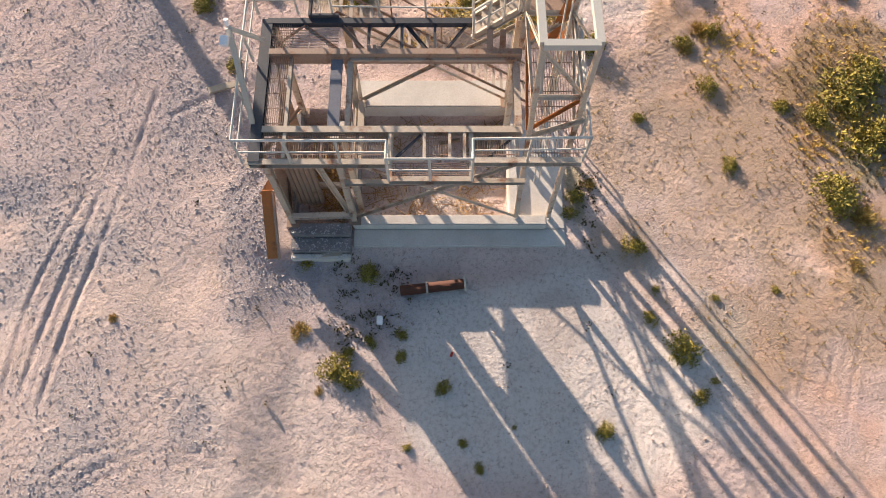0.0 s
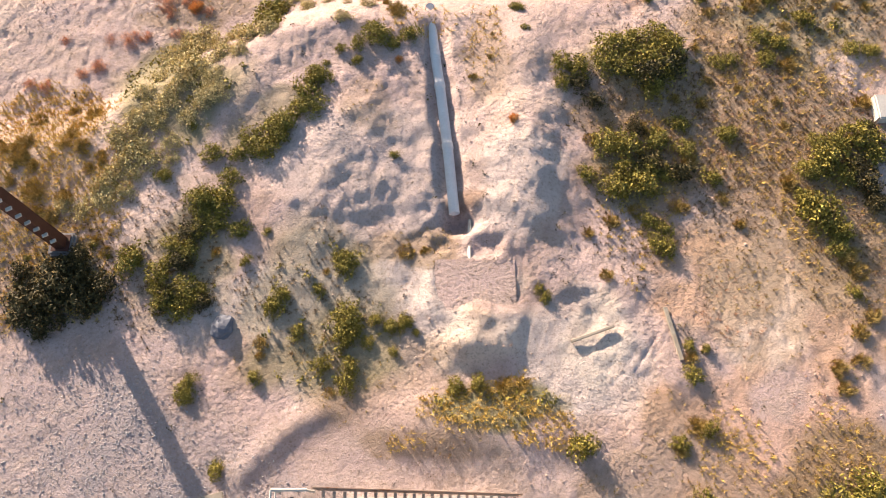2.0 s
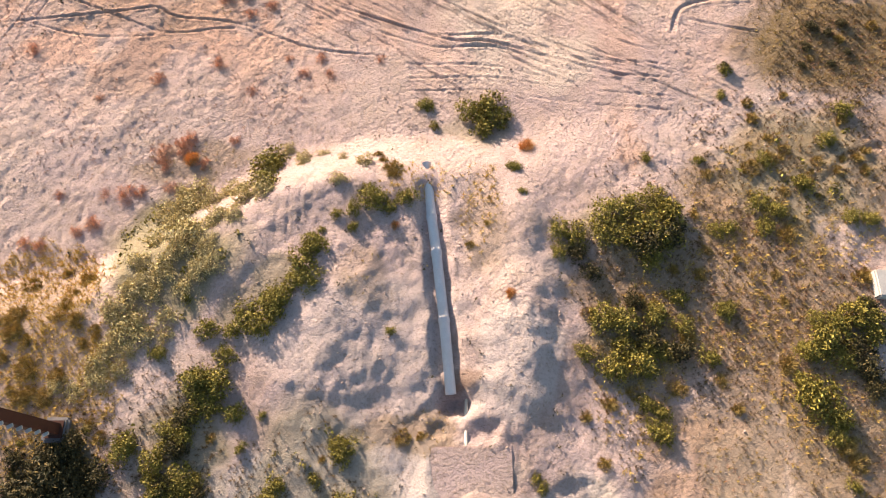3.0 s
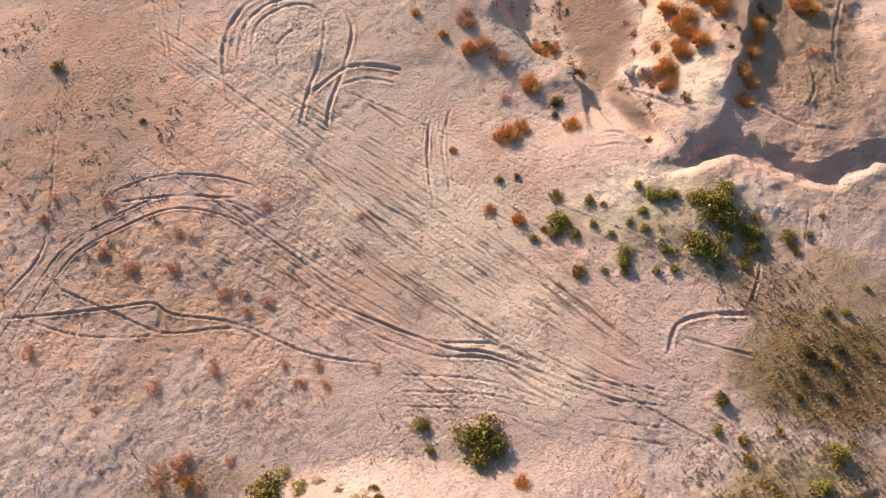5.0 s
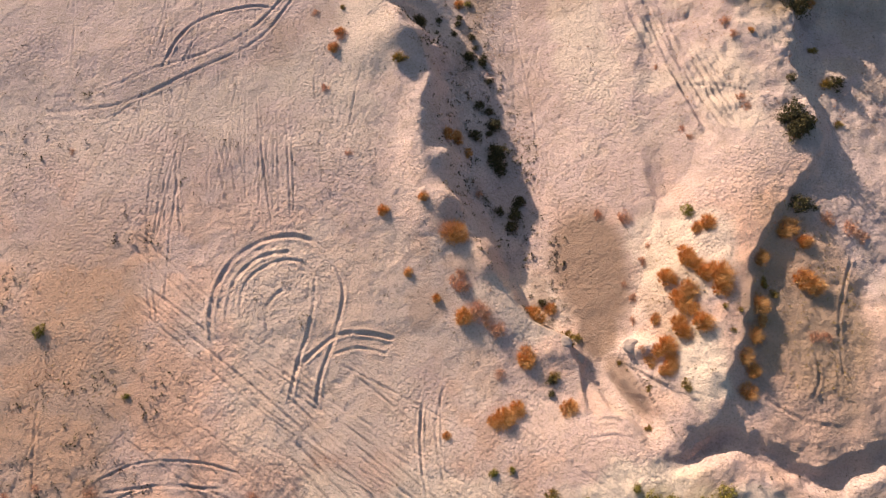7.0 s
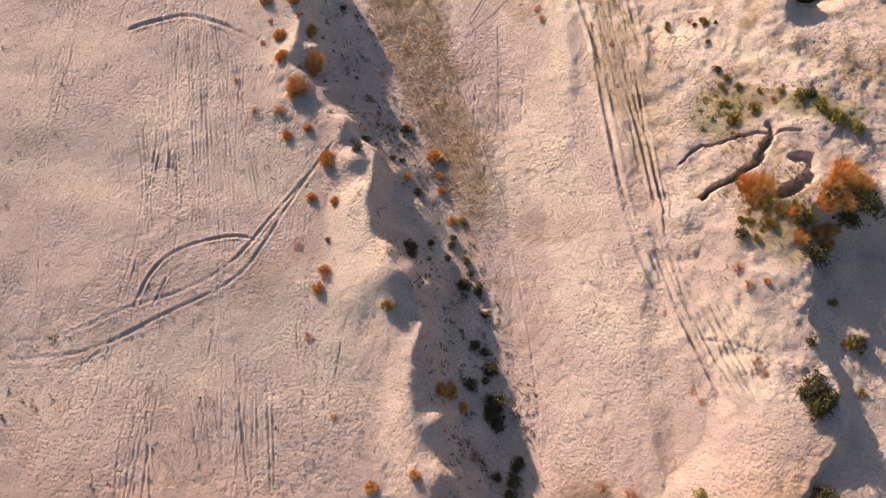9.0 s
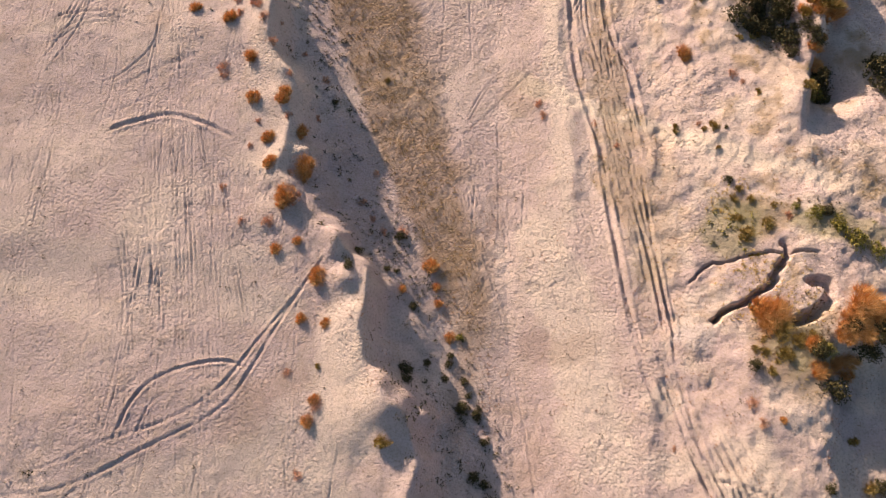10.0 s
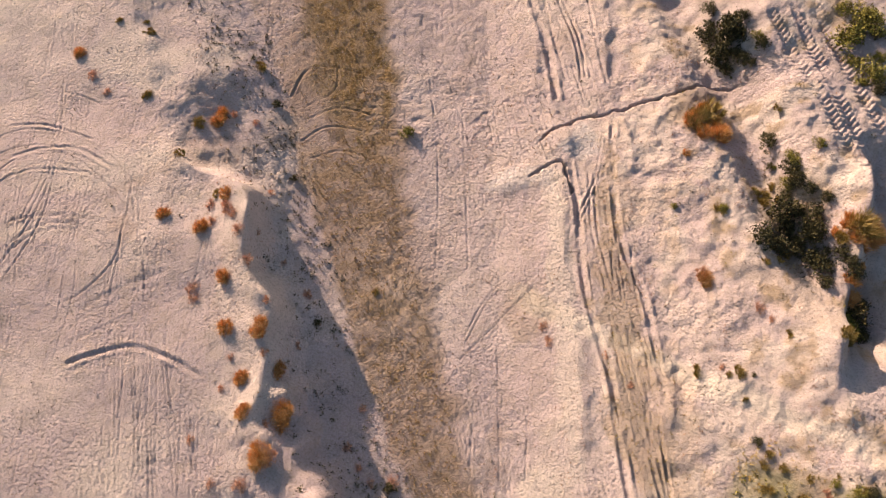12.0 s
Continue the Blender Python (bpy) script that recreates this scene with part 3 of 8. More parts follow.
track([(-11.1, 60.6), (-10.7, 55.0)], 0, 0.09, 0.03)
track([(-12.9, 61.7), (-12.3, 54.8)], 0, 0.09, 0.03)
track([(-9.4, 62.8), (-8.7, 55.0)], 0, 0.09, 0.03)
track([(-15.3, 67.7), (-14.2, 61.7)], 0, 0.09, 0.03)
track([(-20.4, 81.9), (-17.7, 70.9)], 0, 0.09, 0.03)
track([(-22.2, 80.7), (-19.7, 68.3), (-19.1, 63.5)], 0, 0.09, 0.03)
track([(-4.6, 62.4), (-3.2, 61.6), (-1.0, 61.5), (4.7, 62.1), (8.8, 61.5)], 0.12, 0.08, 0.05)
track([(-17.4, 79.5), (-14.8, 76.8), (-13.5, 74.3), (-13.2, 71.2)], 0, 0.12, 0.06)
track([(-17.0, 81.3), (-15.7, 81.8), (-13.5, 82.2), (-11.4, 81.5), (-9.7, 80.5)], 0, 0.2, 0.1)
track([(-22.3, 93.3), (-20.5, 93.8), (-18.3, 93.7), (-16.0, 92.3)], 0.0, 0.17, 0.1)
track([(-22.0, 92.1), (-20.3, 92.5), (-17.4, 92.1)], 0, 0.15, 0.09)
track([(-22.8, 95.5), (-20.5, 95.4), (-17.4, 94.2)], 0, 0.14, 0.08)
track([(-20.4, 99.5), (-19.7, 93.5), (-20.7, 88.8)], 0.15, 0.09, 0.05)
track([(-21.1, 87.7), (-19.8, 88.7), (-17.8, 88.9), (-15.4, 87.6), (-14.9, 86.1)], 0.2, 0.1, 0.06)
track([(-21.5, 89.4), (-18.5, 89.6), (-15.3, 88.9)], 0, 0.11, 0.06)
track([(-23.1, 97.1), (-19.9, 97.6), (-17.1, 96.5)], 0, 0.11, 0.05)
track([(-17.4, 83.8), (-14.8, 85.2), (-12.0, 86.3)], 0, 0.25, 0.025)
track([(-16.7, 82.6), (-14.0, 83.7), (-10.9, 84.8)], 0, 0.25, 0.025)
track([(-14.8, 86.1), (-13.8, 81.4), (-13.3, 75.1)], 0.0, 0.09, 0.03)
track([(-13.6, 87.3), (-11.7, 75.5)], 0.0, 0.09, 0.03)
track([(-11.9, 85.4), (-11.6, 81.3), (-9.9, 75.5)], 0.0, 0.09, 0.03)
track([(-9.8, 79.6), (-9.4, 75.3)], 0.0, 0.09, 0.03)
track([(-15.5, 80.9), (-13.8, 75.3)], 0.0, 0.09, 0.03)
track([(-14.8, 91.9), (-14.9, 86.4)], 0.0, 0.09, 0.03)
track([(-16.5, 92.7), (-15.1, 88.6)], 0.0, 0.09, 0.03)
track([(-6.9, 97.7), (-6.0, 99.7), (-4.4, 99.9), (-2.2, 99.3)], 0, 0.13, 0.09)
track([(-6.1, 96.1), (-4.0, 97.0), (-1.8, 96.4)], 0, 0.13, 0.08)
track([(-6.2, 94.7), (-4.6, 95.7), (-2.4, 95.4)], 0, 0.12, 0.07)
track([(-5.5, 93.6), (-3.8, 94.1), (-2.2, 93.7)], 0, 0.12, 0.06)
track([(-4.1, 99.9), (-4.3, 98.2), (-6.0, 97.1)], 0, 0.12, 0.06)
track([(3.1, 82.6), (4.7, 85.2), (7.5, 87.1)], 0.1, 0.07, 0.05)
track([(2.7, 81.5), (4.9, 83.6), (7.0, 85.6)], 0, 0.08, 0.05)
track([(8.8, 88.2), (10.8, 91.8)], 0, 0.1, 0.06)
track([(1.4, 99.8), (1.9, 92.8), (1.7, 86.6)], 0, 0.1, 0.04)
track([(3.4, 96.5), (3.5, 85.9)], 0, 0.1, 0.04)
track([(4.9, 82.7), (4.7, 75.2)], 0, 0.1, 0.04)
track([(6.5, 81.4), (5.9, 75.2)], 0, 0.1, 0.04)
track([(3.6, 79.8), (3.2, 75.2)], 0, 0.1, 0.04)
track([(10.9, 81.7), (11.4, 78.4), (11.5, 75.3)], 0.3, 0.12, 0.08)
track([(12.2, 79.4), (12.3, 75.2)], 0, 0.11, 0.07)
track([(9.8, 99.4), (10.4, 96.1)], 0.1, 0.1, 0.06)
track([(8.5, 104.0), (9.4, 97.7)], 0, 0.14, 0.08)
for pts in ([(20.0, 100.5), (21.6, 95.2), (22.6, 91.3), (24.2, 88.0)], [(21.4, 100.4), (22.5, 94.9), (23.6, 90.3), (24.3, 89.0)], [(22.6, 100.4), (23.5, 95.7), (24.5, 91.7)]):
    track(pts, 0.0, 0.24, 0.08, 0.045)
track([(5.0, 69.4), (5.8, 63.4), (6.1, 58.9)], 0, 0.1, 0.05)
track([(11.9, 68.7), (12.7, 64.7), (13.7, 61.0), (14.9, 58.7)], 0, 0.16, 0.08)
track([(12.8, 69.9), (12.7, 66.9)], 0, 0.1, 0.05)
track([(13.6, 62.5), (14.9, 62.1), (16.4, 61.3)], 0, 0.12, 0.09)
track([(-10.6, 2.6), (-10.1, 5.6), (-9.4, 8.7), (-8.7, 12.8)], 0.3, 0.13, 0.06)
track([(-11.3, 3.2), (-11.0, 5.9), (-10.0, 9.1)], 0, 0.12, 0.05)
track([(-9.7, 1.1), (-9.0, 1.7), (-7.8, 2.0)], 0, 0.11, 0.09)
track([(-9.0, 1.0), (-8.1, 1.4), (-6.9, 1.7), (-5.5, 1.5)], 0.14, 0.1, 0.09)
track([(-2.6, 2.3), (-1.9, 2.2), (-1.0, 1.9)], 0, 0.14, 0.06)
track([(-8.0, 11.3), (-7.3, 11.8), (-6.8, 12.0)], 0, 0.16, 0.06)
track([(9.8, 4.6), (9.2, 2.9)], 0.3, 0.1, 0.04)
track([(10.9, 5.1), (9.9, 2.3)], 0, 0.1, 0.04)
track([(7.5, 7.1), (8.3, 6.5), (8.1, 5.7)], 0, 0.1, 0.04)
track([(8.6, 19.1), (8.0, 16.6)], 0.0, 0.09, 0.025)
track([(9.5, 19.3), (8.7, 16.2)], 0.0, 0.09, 0.025)
track([(10.4, 19.7), (10.1, 16.9)], 0.0, 0.09, 0.025)
track([(11.3, 19.8), (11.1, 17.6)], 0.0, 0.09, 0.025)
track([(8.1, 19.7), (7.6, 17.7)], 0.0, 0.09, 0.025)
track([(9.6, 17.6), (9.4, 15.2)], 0.0, 0.09, 0.025)
track([(6.0, 15.7), (7.3, 17.5)], 0, 0.1, 0.05)
track([(14.1, 28.6), (15.2, 29.7), (16.7, 30.2)], 0, 0.3, 0.1)


# arcs and long straight marks on the western sand
track([(-23.3, 90.9), (-21.6, 92.4), (-19.4, 92.9), (-16.5, 91.5), (-14.3, 89.1)], 0, 0.09, 0.055)
track([(-23.7, 93.2), (-21.9, 94.0), (-19.6, 93.9), (-16.3, 92.2)], 0, 0.09, 0.055)
track([(-22.7, 88.5), (-21.0, 89.4), (-18.8, 89.5), (-16.4, 88.7), (-15.3, 87.4)], 0, 0.09, 0.055)
track([(-22.5, 87.6), (-19.5, 87.9), (-16.5, 87.1)], 0, 0.09, 0.055)
track([(-24.0, 94.4), (-21.5, 95.2), (-17.9, 94.2), (-15.2, 91.8), (-14.2, 88.8)], 0, 0.09, 0.055)
track([(-23.4, 91.7), (-21.5, 93.4), (-18.8, 93.3), (-15.4, 90.7)], 0, 0.09, 0.055)
track([(-20.7, 84.4), (-17.4, 84.7), (-15.2, 86.7), (-14.9, 89.2)], 0, 0.09, 0.055)
track([(-15.3, 78.3), (-13.8, 75.4), (-14.0, 72.1)], 0, 0.09, 0.055)
track([(-15.4, 77.7), (-14.2, 74.8), (-14.2, 72.6)], 0, 0.09, 0.055)
track([(-22.1, 85.4), (-20.1, 89.4), (-19.0, 94.3)], 0, 0.09, 0.055)
track([(-21.4, 85.1), (-19.5, 89.7), (-19.6, 96.0)], 0, 0.09, 0.055)
track([(-14.5, 84.0), (-13.3, 75.9), (-12.1, 68.5)], 0.1, 0.07, 0.042)
track([(-13.0, 83.3), (-11.6, 75.3), (-10.6, 68.5)], 0.1, 0.07, 0.042)
track([(-10.8, 81.2), (-9.3, 74.7), (-7.9, 68.5)], 0.1, 0.07, 0.042)
track([(-8.7, 77.0), (-7.2, 68.4)], 0.1, 0.07, 0.042)
track([(-9.8, 77.0), (-8.8, 73.1), (-8.1, 70.5)], 0.1, 0.07, 0.042)
track([(-15.1, 76.0), (-13.7, 68.5)], 0.1, 0.07, 0.042)
track([(-13.7, 83.6), (-12.3, 75.9), (-11.2, 68.7)], 0.1, 0.07, 0.042)
track([(-11.8, 81.9), (-10.3, 74.7), (-9.3, 68.7)], 0.1, 0.07, 0.042)
track([(-11.2, 60.0), (-10.0, 57.4), (-9.1, 55.2)], 0.0, 0.075, 0.045)
track([(-10.8, 60.4), (-8.5, 55.2)], 0.0, 0.075, 0.045)
track([(-10.6, 63.8), (-9.0, 54.6)], 0.0, 0.075, 0.045)
track([(-9.6, 60.3), (-8.3, 54.6)], 0.0, 0.075, 0.045)
track([(-7.1, 64.1), (-6.3, 55.2)], 0.0, 0.075, 0.045)
track([(-7.7, 62.3), (-7.0, 55.2)], 0.0, 0.075, 0.045)
track([(-9.0, 65.2), (-8.0, 55.2)], 0.0, 0.075, 0.045)
track([(-5.8, 63.7), (-5.0, 57.3)], 0.0, 0.075, 0.045)
track([(-13.4, 62.4), (-13.3, 54.6)], 0.0, 0.075, 0.045)
track([(-12.5, 62.4), (-13.2, 54.6)], 0.0, 0.075, 0.045)
track([(-9.6, 66.6), (-7.4, 55.2)], 0.0, 0.075, 0.045)
track([(-4.2, 58.3), (-3.3, 63.9)], 0.0, 0.075, 0.045)
track([(0.0, 47.2), (0.1, 43.2)], 0.0, 0.075, 0.045)
track([(0.9, 47.2), (1.0, 42.8)], 0.0, 0.075, 0.045)
track([(0.1, 47.2), (-0.1, 44.9), (0.2, 42.5)], 0.12, 0.08, 0.035)
track([(-4.1, 49.6), (-1.1, 46.4), (2.9, 43.0)], 0.12, 0.08, 0.035)
track([(-9.7, 49.9), (-5.8, 47.2), (-1.1, 44.2), (0.7, 42.8)], 0.12, 0.08, 0.035)
track([(-8.7, 50.7), (-4.8, 47.5), (0.4, 43.2)], 0.12, 0.08, 0.035)
track([(-14.3, 55.2), (-12.2, 53.5), (-10.0, 50.1)], 0.12, 0.08, 0.035)
track([(17.2, 48.1), (17.0, 45.4)], 0.12, 0.08, 0.035)
track([(18.3, 48.8), (18.1, 46.6)], 0.12, 0.08, 0.035)

# worn diagonal ruts across the flat towards the scrub
for pts, gap, wide, deep in (
    ([(-4.0, 45.9), (0.7, 42.2), (5.8, 37.9), (7.9, 35.9)], 0.2, 0.1, 0.06),
    ([(-7.2, 46.2), (-1.3, 42.3), (3.5, 38.8), (7.0, 35.6)], 0.0, 0.11, 0.06),
    ([(-4.0, 41.0), (0.2, 38.0), (3.4, 36.0), (6.6, 34.0)], 0.14, 0.09, 0.055),
    ([(-4.1, 38.0), (0.7, 36.0), (2.5, 35.7), (5.6, 34.4), (8.1, 33.4)], 0.0, 0.14, 0.09),
    ([(-1.2, 39.5), (2.3, 37.0), (5.6, 34.9), (8.7, 33.6)], 0.16, 0.1, 0.065),
    ([(1.2, 40.4), (4.2, 37.2), (6.3, 35.1), (9.8, 33.4)], 0.0, 0.12, 0.07),
    ([(-4.9, 44.2), (-1.3, 40.5), (1.2, 37.3), (3.0, 36.1)], 0.0, 0.09, 0.05),
    ([(2.6, 40.9), (5.6, 38.1), (7.9, 36.0), (10.5, 34.0)], 0.2, 0.1, 0.06),
):
    track(pts, gap, wide, 1.7 * deep)

# worn ruts along the eastern side of the channel
for pts, gap, wide, deep in (
    ([(7.6, 105.5), (7.8, 103.9), (8.5, 100.1), (8.8, 96.3)], 0, 0.28, 0.26),
    ([(9.2, 105.5), (9.5, 103.6), (10.2, 100.5), (10.4, 97.7)], 0.12, 0.14, 0.22),
    ([(9.8, 103.5), (10.8, 97.8)], 0, 0.12, 0.16),
    ([(9.1, 93.0), (9.4, 89.7), (9.4, 85.5), (9.9, 82.4), (10.8, 77.3), (11.0, 74.8)], 0, 0.24, 0.22),
    ([(11.7, 94.9), (11.4, 91.7), (11.4, 87.5), (12.2, 84.5), (12.5, 81.0), (12.7, 77.7)], 0, 0.22, 0.18),
    ([(11.2, 94.0), (10.5, 91.2), (9.1, 88.3)], 0.1, 0.09, 0.1),
    ([(10.2, 81.5), (10.6, 74.2), (11.4, 67.0), (13.2, 63.0), (14.3, 59.2)], 0, 0.24, 0.2),
    ([(11.4, 78.7), (12.2, 74.1), (12.6, 69.3)], 0.16, 0.14, 0.18),
    ([(12.2, 79.2), (12.4, 74.0)], 0, 0.12, 0.16),
    ([(12.9, 70.5), (12.8, 67.5), (13.5, 63.3), (15.0, 59.5)], 0, 0.16, 0.16),
    ([(10.3, 92.0), (10.2, 88.0), (10.8, 84.0)], 0.14, 0.12, 0.12),
    ([(11.0, 104.5), (11.3, 100.0), (11.6, 97.0)], 0, 0.14, 0.14),
):
    track(pts, gap, wide, 0.8 * deep)
worn_way = curve([(9.4, 93.0), (9.5, 85.5), (10.0, 81.5), (10.5, 76), (11.0, 70), (12.1, 66), (13.4, 62), (14.6, 58.5)], 4)
for k in range(30):
    first = random.randrange(0, 22)
    last = min(len(worn_way), first + random.randrange(6, 14))
    off = random.uniform(-0.2, 2.6)
    track([(x + off + random.uniform(-0.16, 0.16), y) for x, y in worn_way[first:last:2]], 0.0, random.uniform(0.07, 0.13), random.uniform(0.02, 0.09))

# faint older marks, many and nearly parallel
for k in range(80):
    y0, far = random.uniform(54, 96), random.uniform(8, 26)
    x0 = random.uniform(-22, -4.5) - 0.12 * max(0, y0 - 75)
    bend = random.uniform(-0.6, 0.6)
    track([(x0, y0), (x0 + bend + 0.02 * far, y0 + far / 2), (x0 - 0.05 * far, y0 + far)], random.choice((0.0, 0.0, 0.16)), 0.075, random.uniform(0.014, 0.04))
for k in range(60):
    x0, y0, far = random.uniform(-14, 4), random.uniform(37, 49), random.uniform(6, 16)
    a = radians(random.gauss(-38, 6))
    bend = random.uniform(-0.5, 0.5)
    track([(x0, y0), (x0 + far / 2 * math.cos(a) + bend, y0 + far / 2 * math.sin(a)), (x0 + far * math.cos(a), y0 + far * math.sin(a))], random.choice((0.0, 0.0, 0.3)), 0.1, random.uniform(0.025, 0.07))
for k in range(50):
    x0, y0, far = random.uniform(3, 13), random.uniform(58, 98), random.uniform(4, 12)
    track([(x0, y0), (x0 - 0.1 * far + random.uniform(-0.3, 0.3), y0 + far / 2), (x0 - 0.25 * far, y0 + far)], random.choice((0.0, 0.2)), 0.08, random.uniform(0.02, 0.05))


def press_tracks(xs, ys, z):
    for pts, gap, wide, deep, tread in TRACKS:
        middle = pts[:, 1].mean()
        deep = deep * (0.3 if middle < 4 else 0.5 if middle < 20 else 0.5 if middle < 44 else 0.6 if middle > 57 else 0.48)
        wide = wide * (0.55 if 20 < middle < 44 else 0.8 if middle > 57 else 0.85)
        reach = gap + 4 * wide
        (x0, y0), (x1, y1) = pts.min(0) - reach, pts.max(0) + reach
        i0, i1 = np.searchsorted(xs, [x0, x1])
        j0, j1 = np.searchsorted(ys, [y0, y1])
        if i1 - i0 < 2 or j1 - j0 < 2:
            continue
        gx, gy = np.meshgrid(xs[i0:i1], ys[j0:j1])
        d, q = along(gx, gy, pts)
        side = np.abs(np.abs(d) - gap)
        worn = ss(0, 0.06, q) * ss(1, 0.94, q) * np.clip(0.72 + 0.5 * vnoise(gx, gy, 1.9, 81) + 0.3 * vnoise(gx, gy, 0.35, 82), 0.05, 1.3)
        cut = -deep * np.exp(-((side / (0.75 * wide)) ** 4)) + 0.7 * deep * np.exp(-(((side - 1.35 * wide) / (0.5 * wide)) ** 2))
        if tread:
            run = q * np.hypot(*np.diff(pts, axis=0).T).sum()
            off = np.abs(d) - gap
            cut = cut + tread * np.sin(math.tau * (run + 0.6 * np.abs(off)) / 0.3) * ss(2.2 * wide, 1.4 * wide, side)
        z[j0:j1, i0:i1] += cut * worn * (side < reach)


def spread(inner, first, last, count):
    """Coordinates: close in the middle, ever wider apart towards the horizon."""
    far = np.geomspace(1.0, 1.0 + last, count) - 1.0
    return np.r_[inner[0] - far[:0:-1] - first, inner, inner[-1] + far[1:] + first]


def sheet():
    xs = spread(np.arange(-26.0, 28.0, 0.066), 0.1, 2600, 26)
    ys = spread(np.r_[np.arange(-3.5, 32.0, 0.12), np.arange(32.0, 57.0, 0.06), np.arange(57.0, 68.0, 0.12), np.arange(68.0, 74.5, 0.07), np.arange(74.5, 90.0, 0.12), np.arange(90.0, 97.5, 0.07), np.arange(97.5, 107.5, 0.12)], 0.1, 2600, 26)
    x, y = np.meshgrid(xs, ys)
    away = np.maximum.reduce([-26 - x, x - 28, -3.5 - y, y - 107.5, 0 * x])
    z = broad(x, y) * ss(30, 4, away)
    z = z + (detail(x, y) + roughness(x, y)) * ss(5, 0, away)
    press_tracks(xs, ys, z)
    nx, ny = len(xs), len(ys)
    me = bpy.data.meshes.new("ground")
    me.vertices.add(nx * ny)
    me.vertices.foreach_set("co", np.stack([x, y, z], -1).astype(np.float32).ravel())
    n = np.arange(nx * ny).reshape(ny, nx)
    quads = np.stack([n[:-1, :-1], n[:-1, 1:], n[1:, 1:], n[1:, :-1]], -1).reshape(-1, 4)
    me.loops.add(quads.size)
    me.loops.foreach_set("vertex_index", quads.ravel().astype(np.int32))
    me.polygons.add(len(quads))
    me.polygons.foreach_set("loop_start", np.arange(0, quads.size, 4, dtype=np.int32))
    me.update(calc_edges=True)
    me.polygons.foreach_set("use_smooth", np.ones(len(quads), bool))
    for name, values in cover(x, y).items():
        me.attributes.new(name, "FLOAT", "POINT").data.foreach_set("value", np.clip(values * ss(5, 0, away), 0, 1).astype(np.float32).ravel())
    me.materials.append(EARTH)
    return tagged(new("ground", me), "pale sandy ground with wheel ruts, banks and dry litter", "ground", kind="structure")


def blot(x, y, cx, cy, rx, ry, turn=0, ragged=0.6, seed=90):
    """A patch with a ragged edge."""
    c, s = math.cos(radians(turn)), math.sin(radians(turn))
    u, v = ((x - cx) * c + (y - cy) * s) / rx, ((y - cy) * c - (x - cx) * s) / ry
    r = np.sqrt(u * u + v * v)
    near = r < 2.0
    r[near] += ragged * 0.5 * fnoise(x[near], y[near], 0.55 * min(rx, ry) + 0.4, seed, 3)
    return np.where(near, ss(1.05, 0.6, r), 0.0)


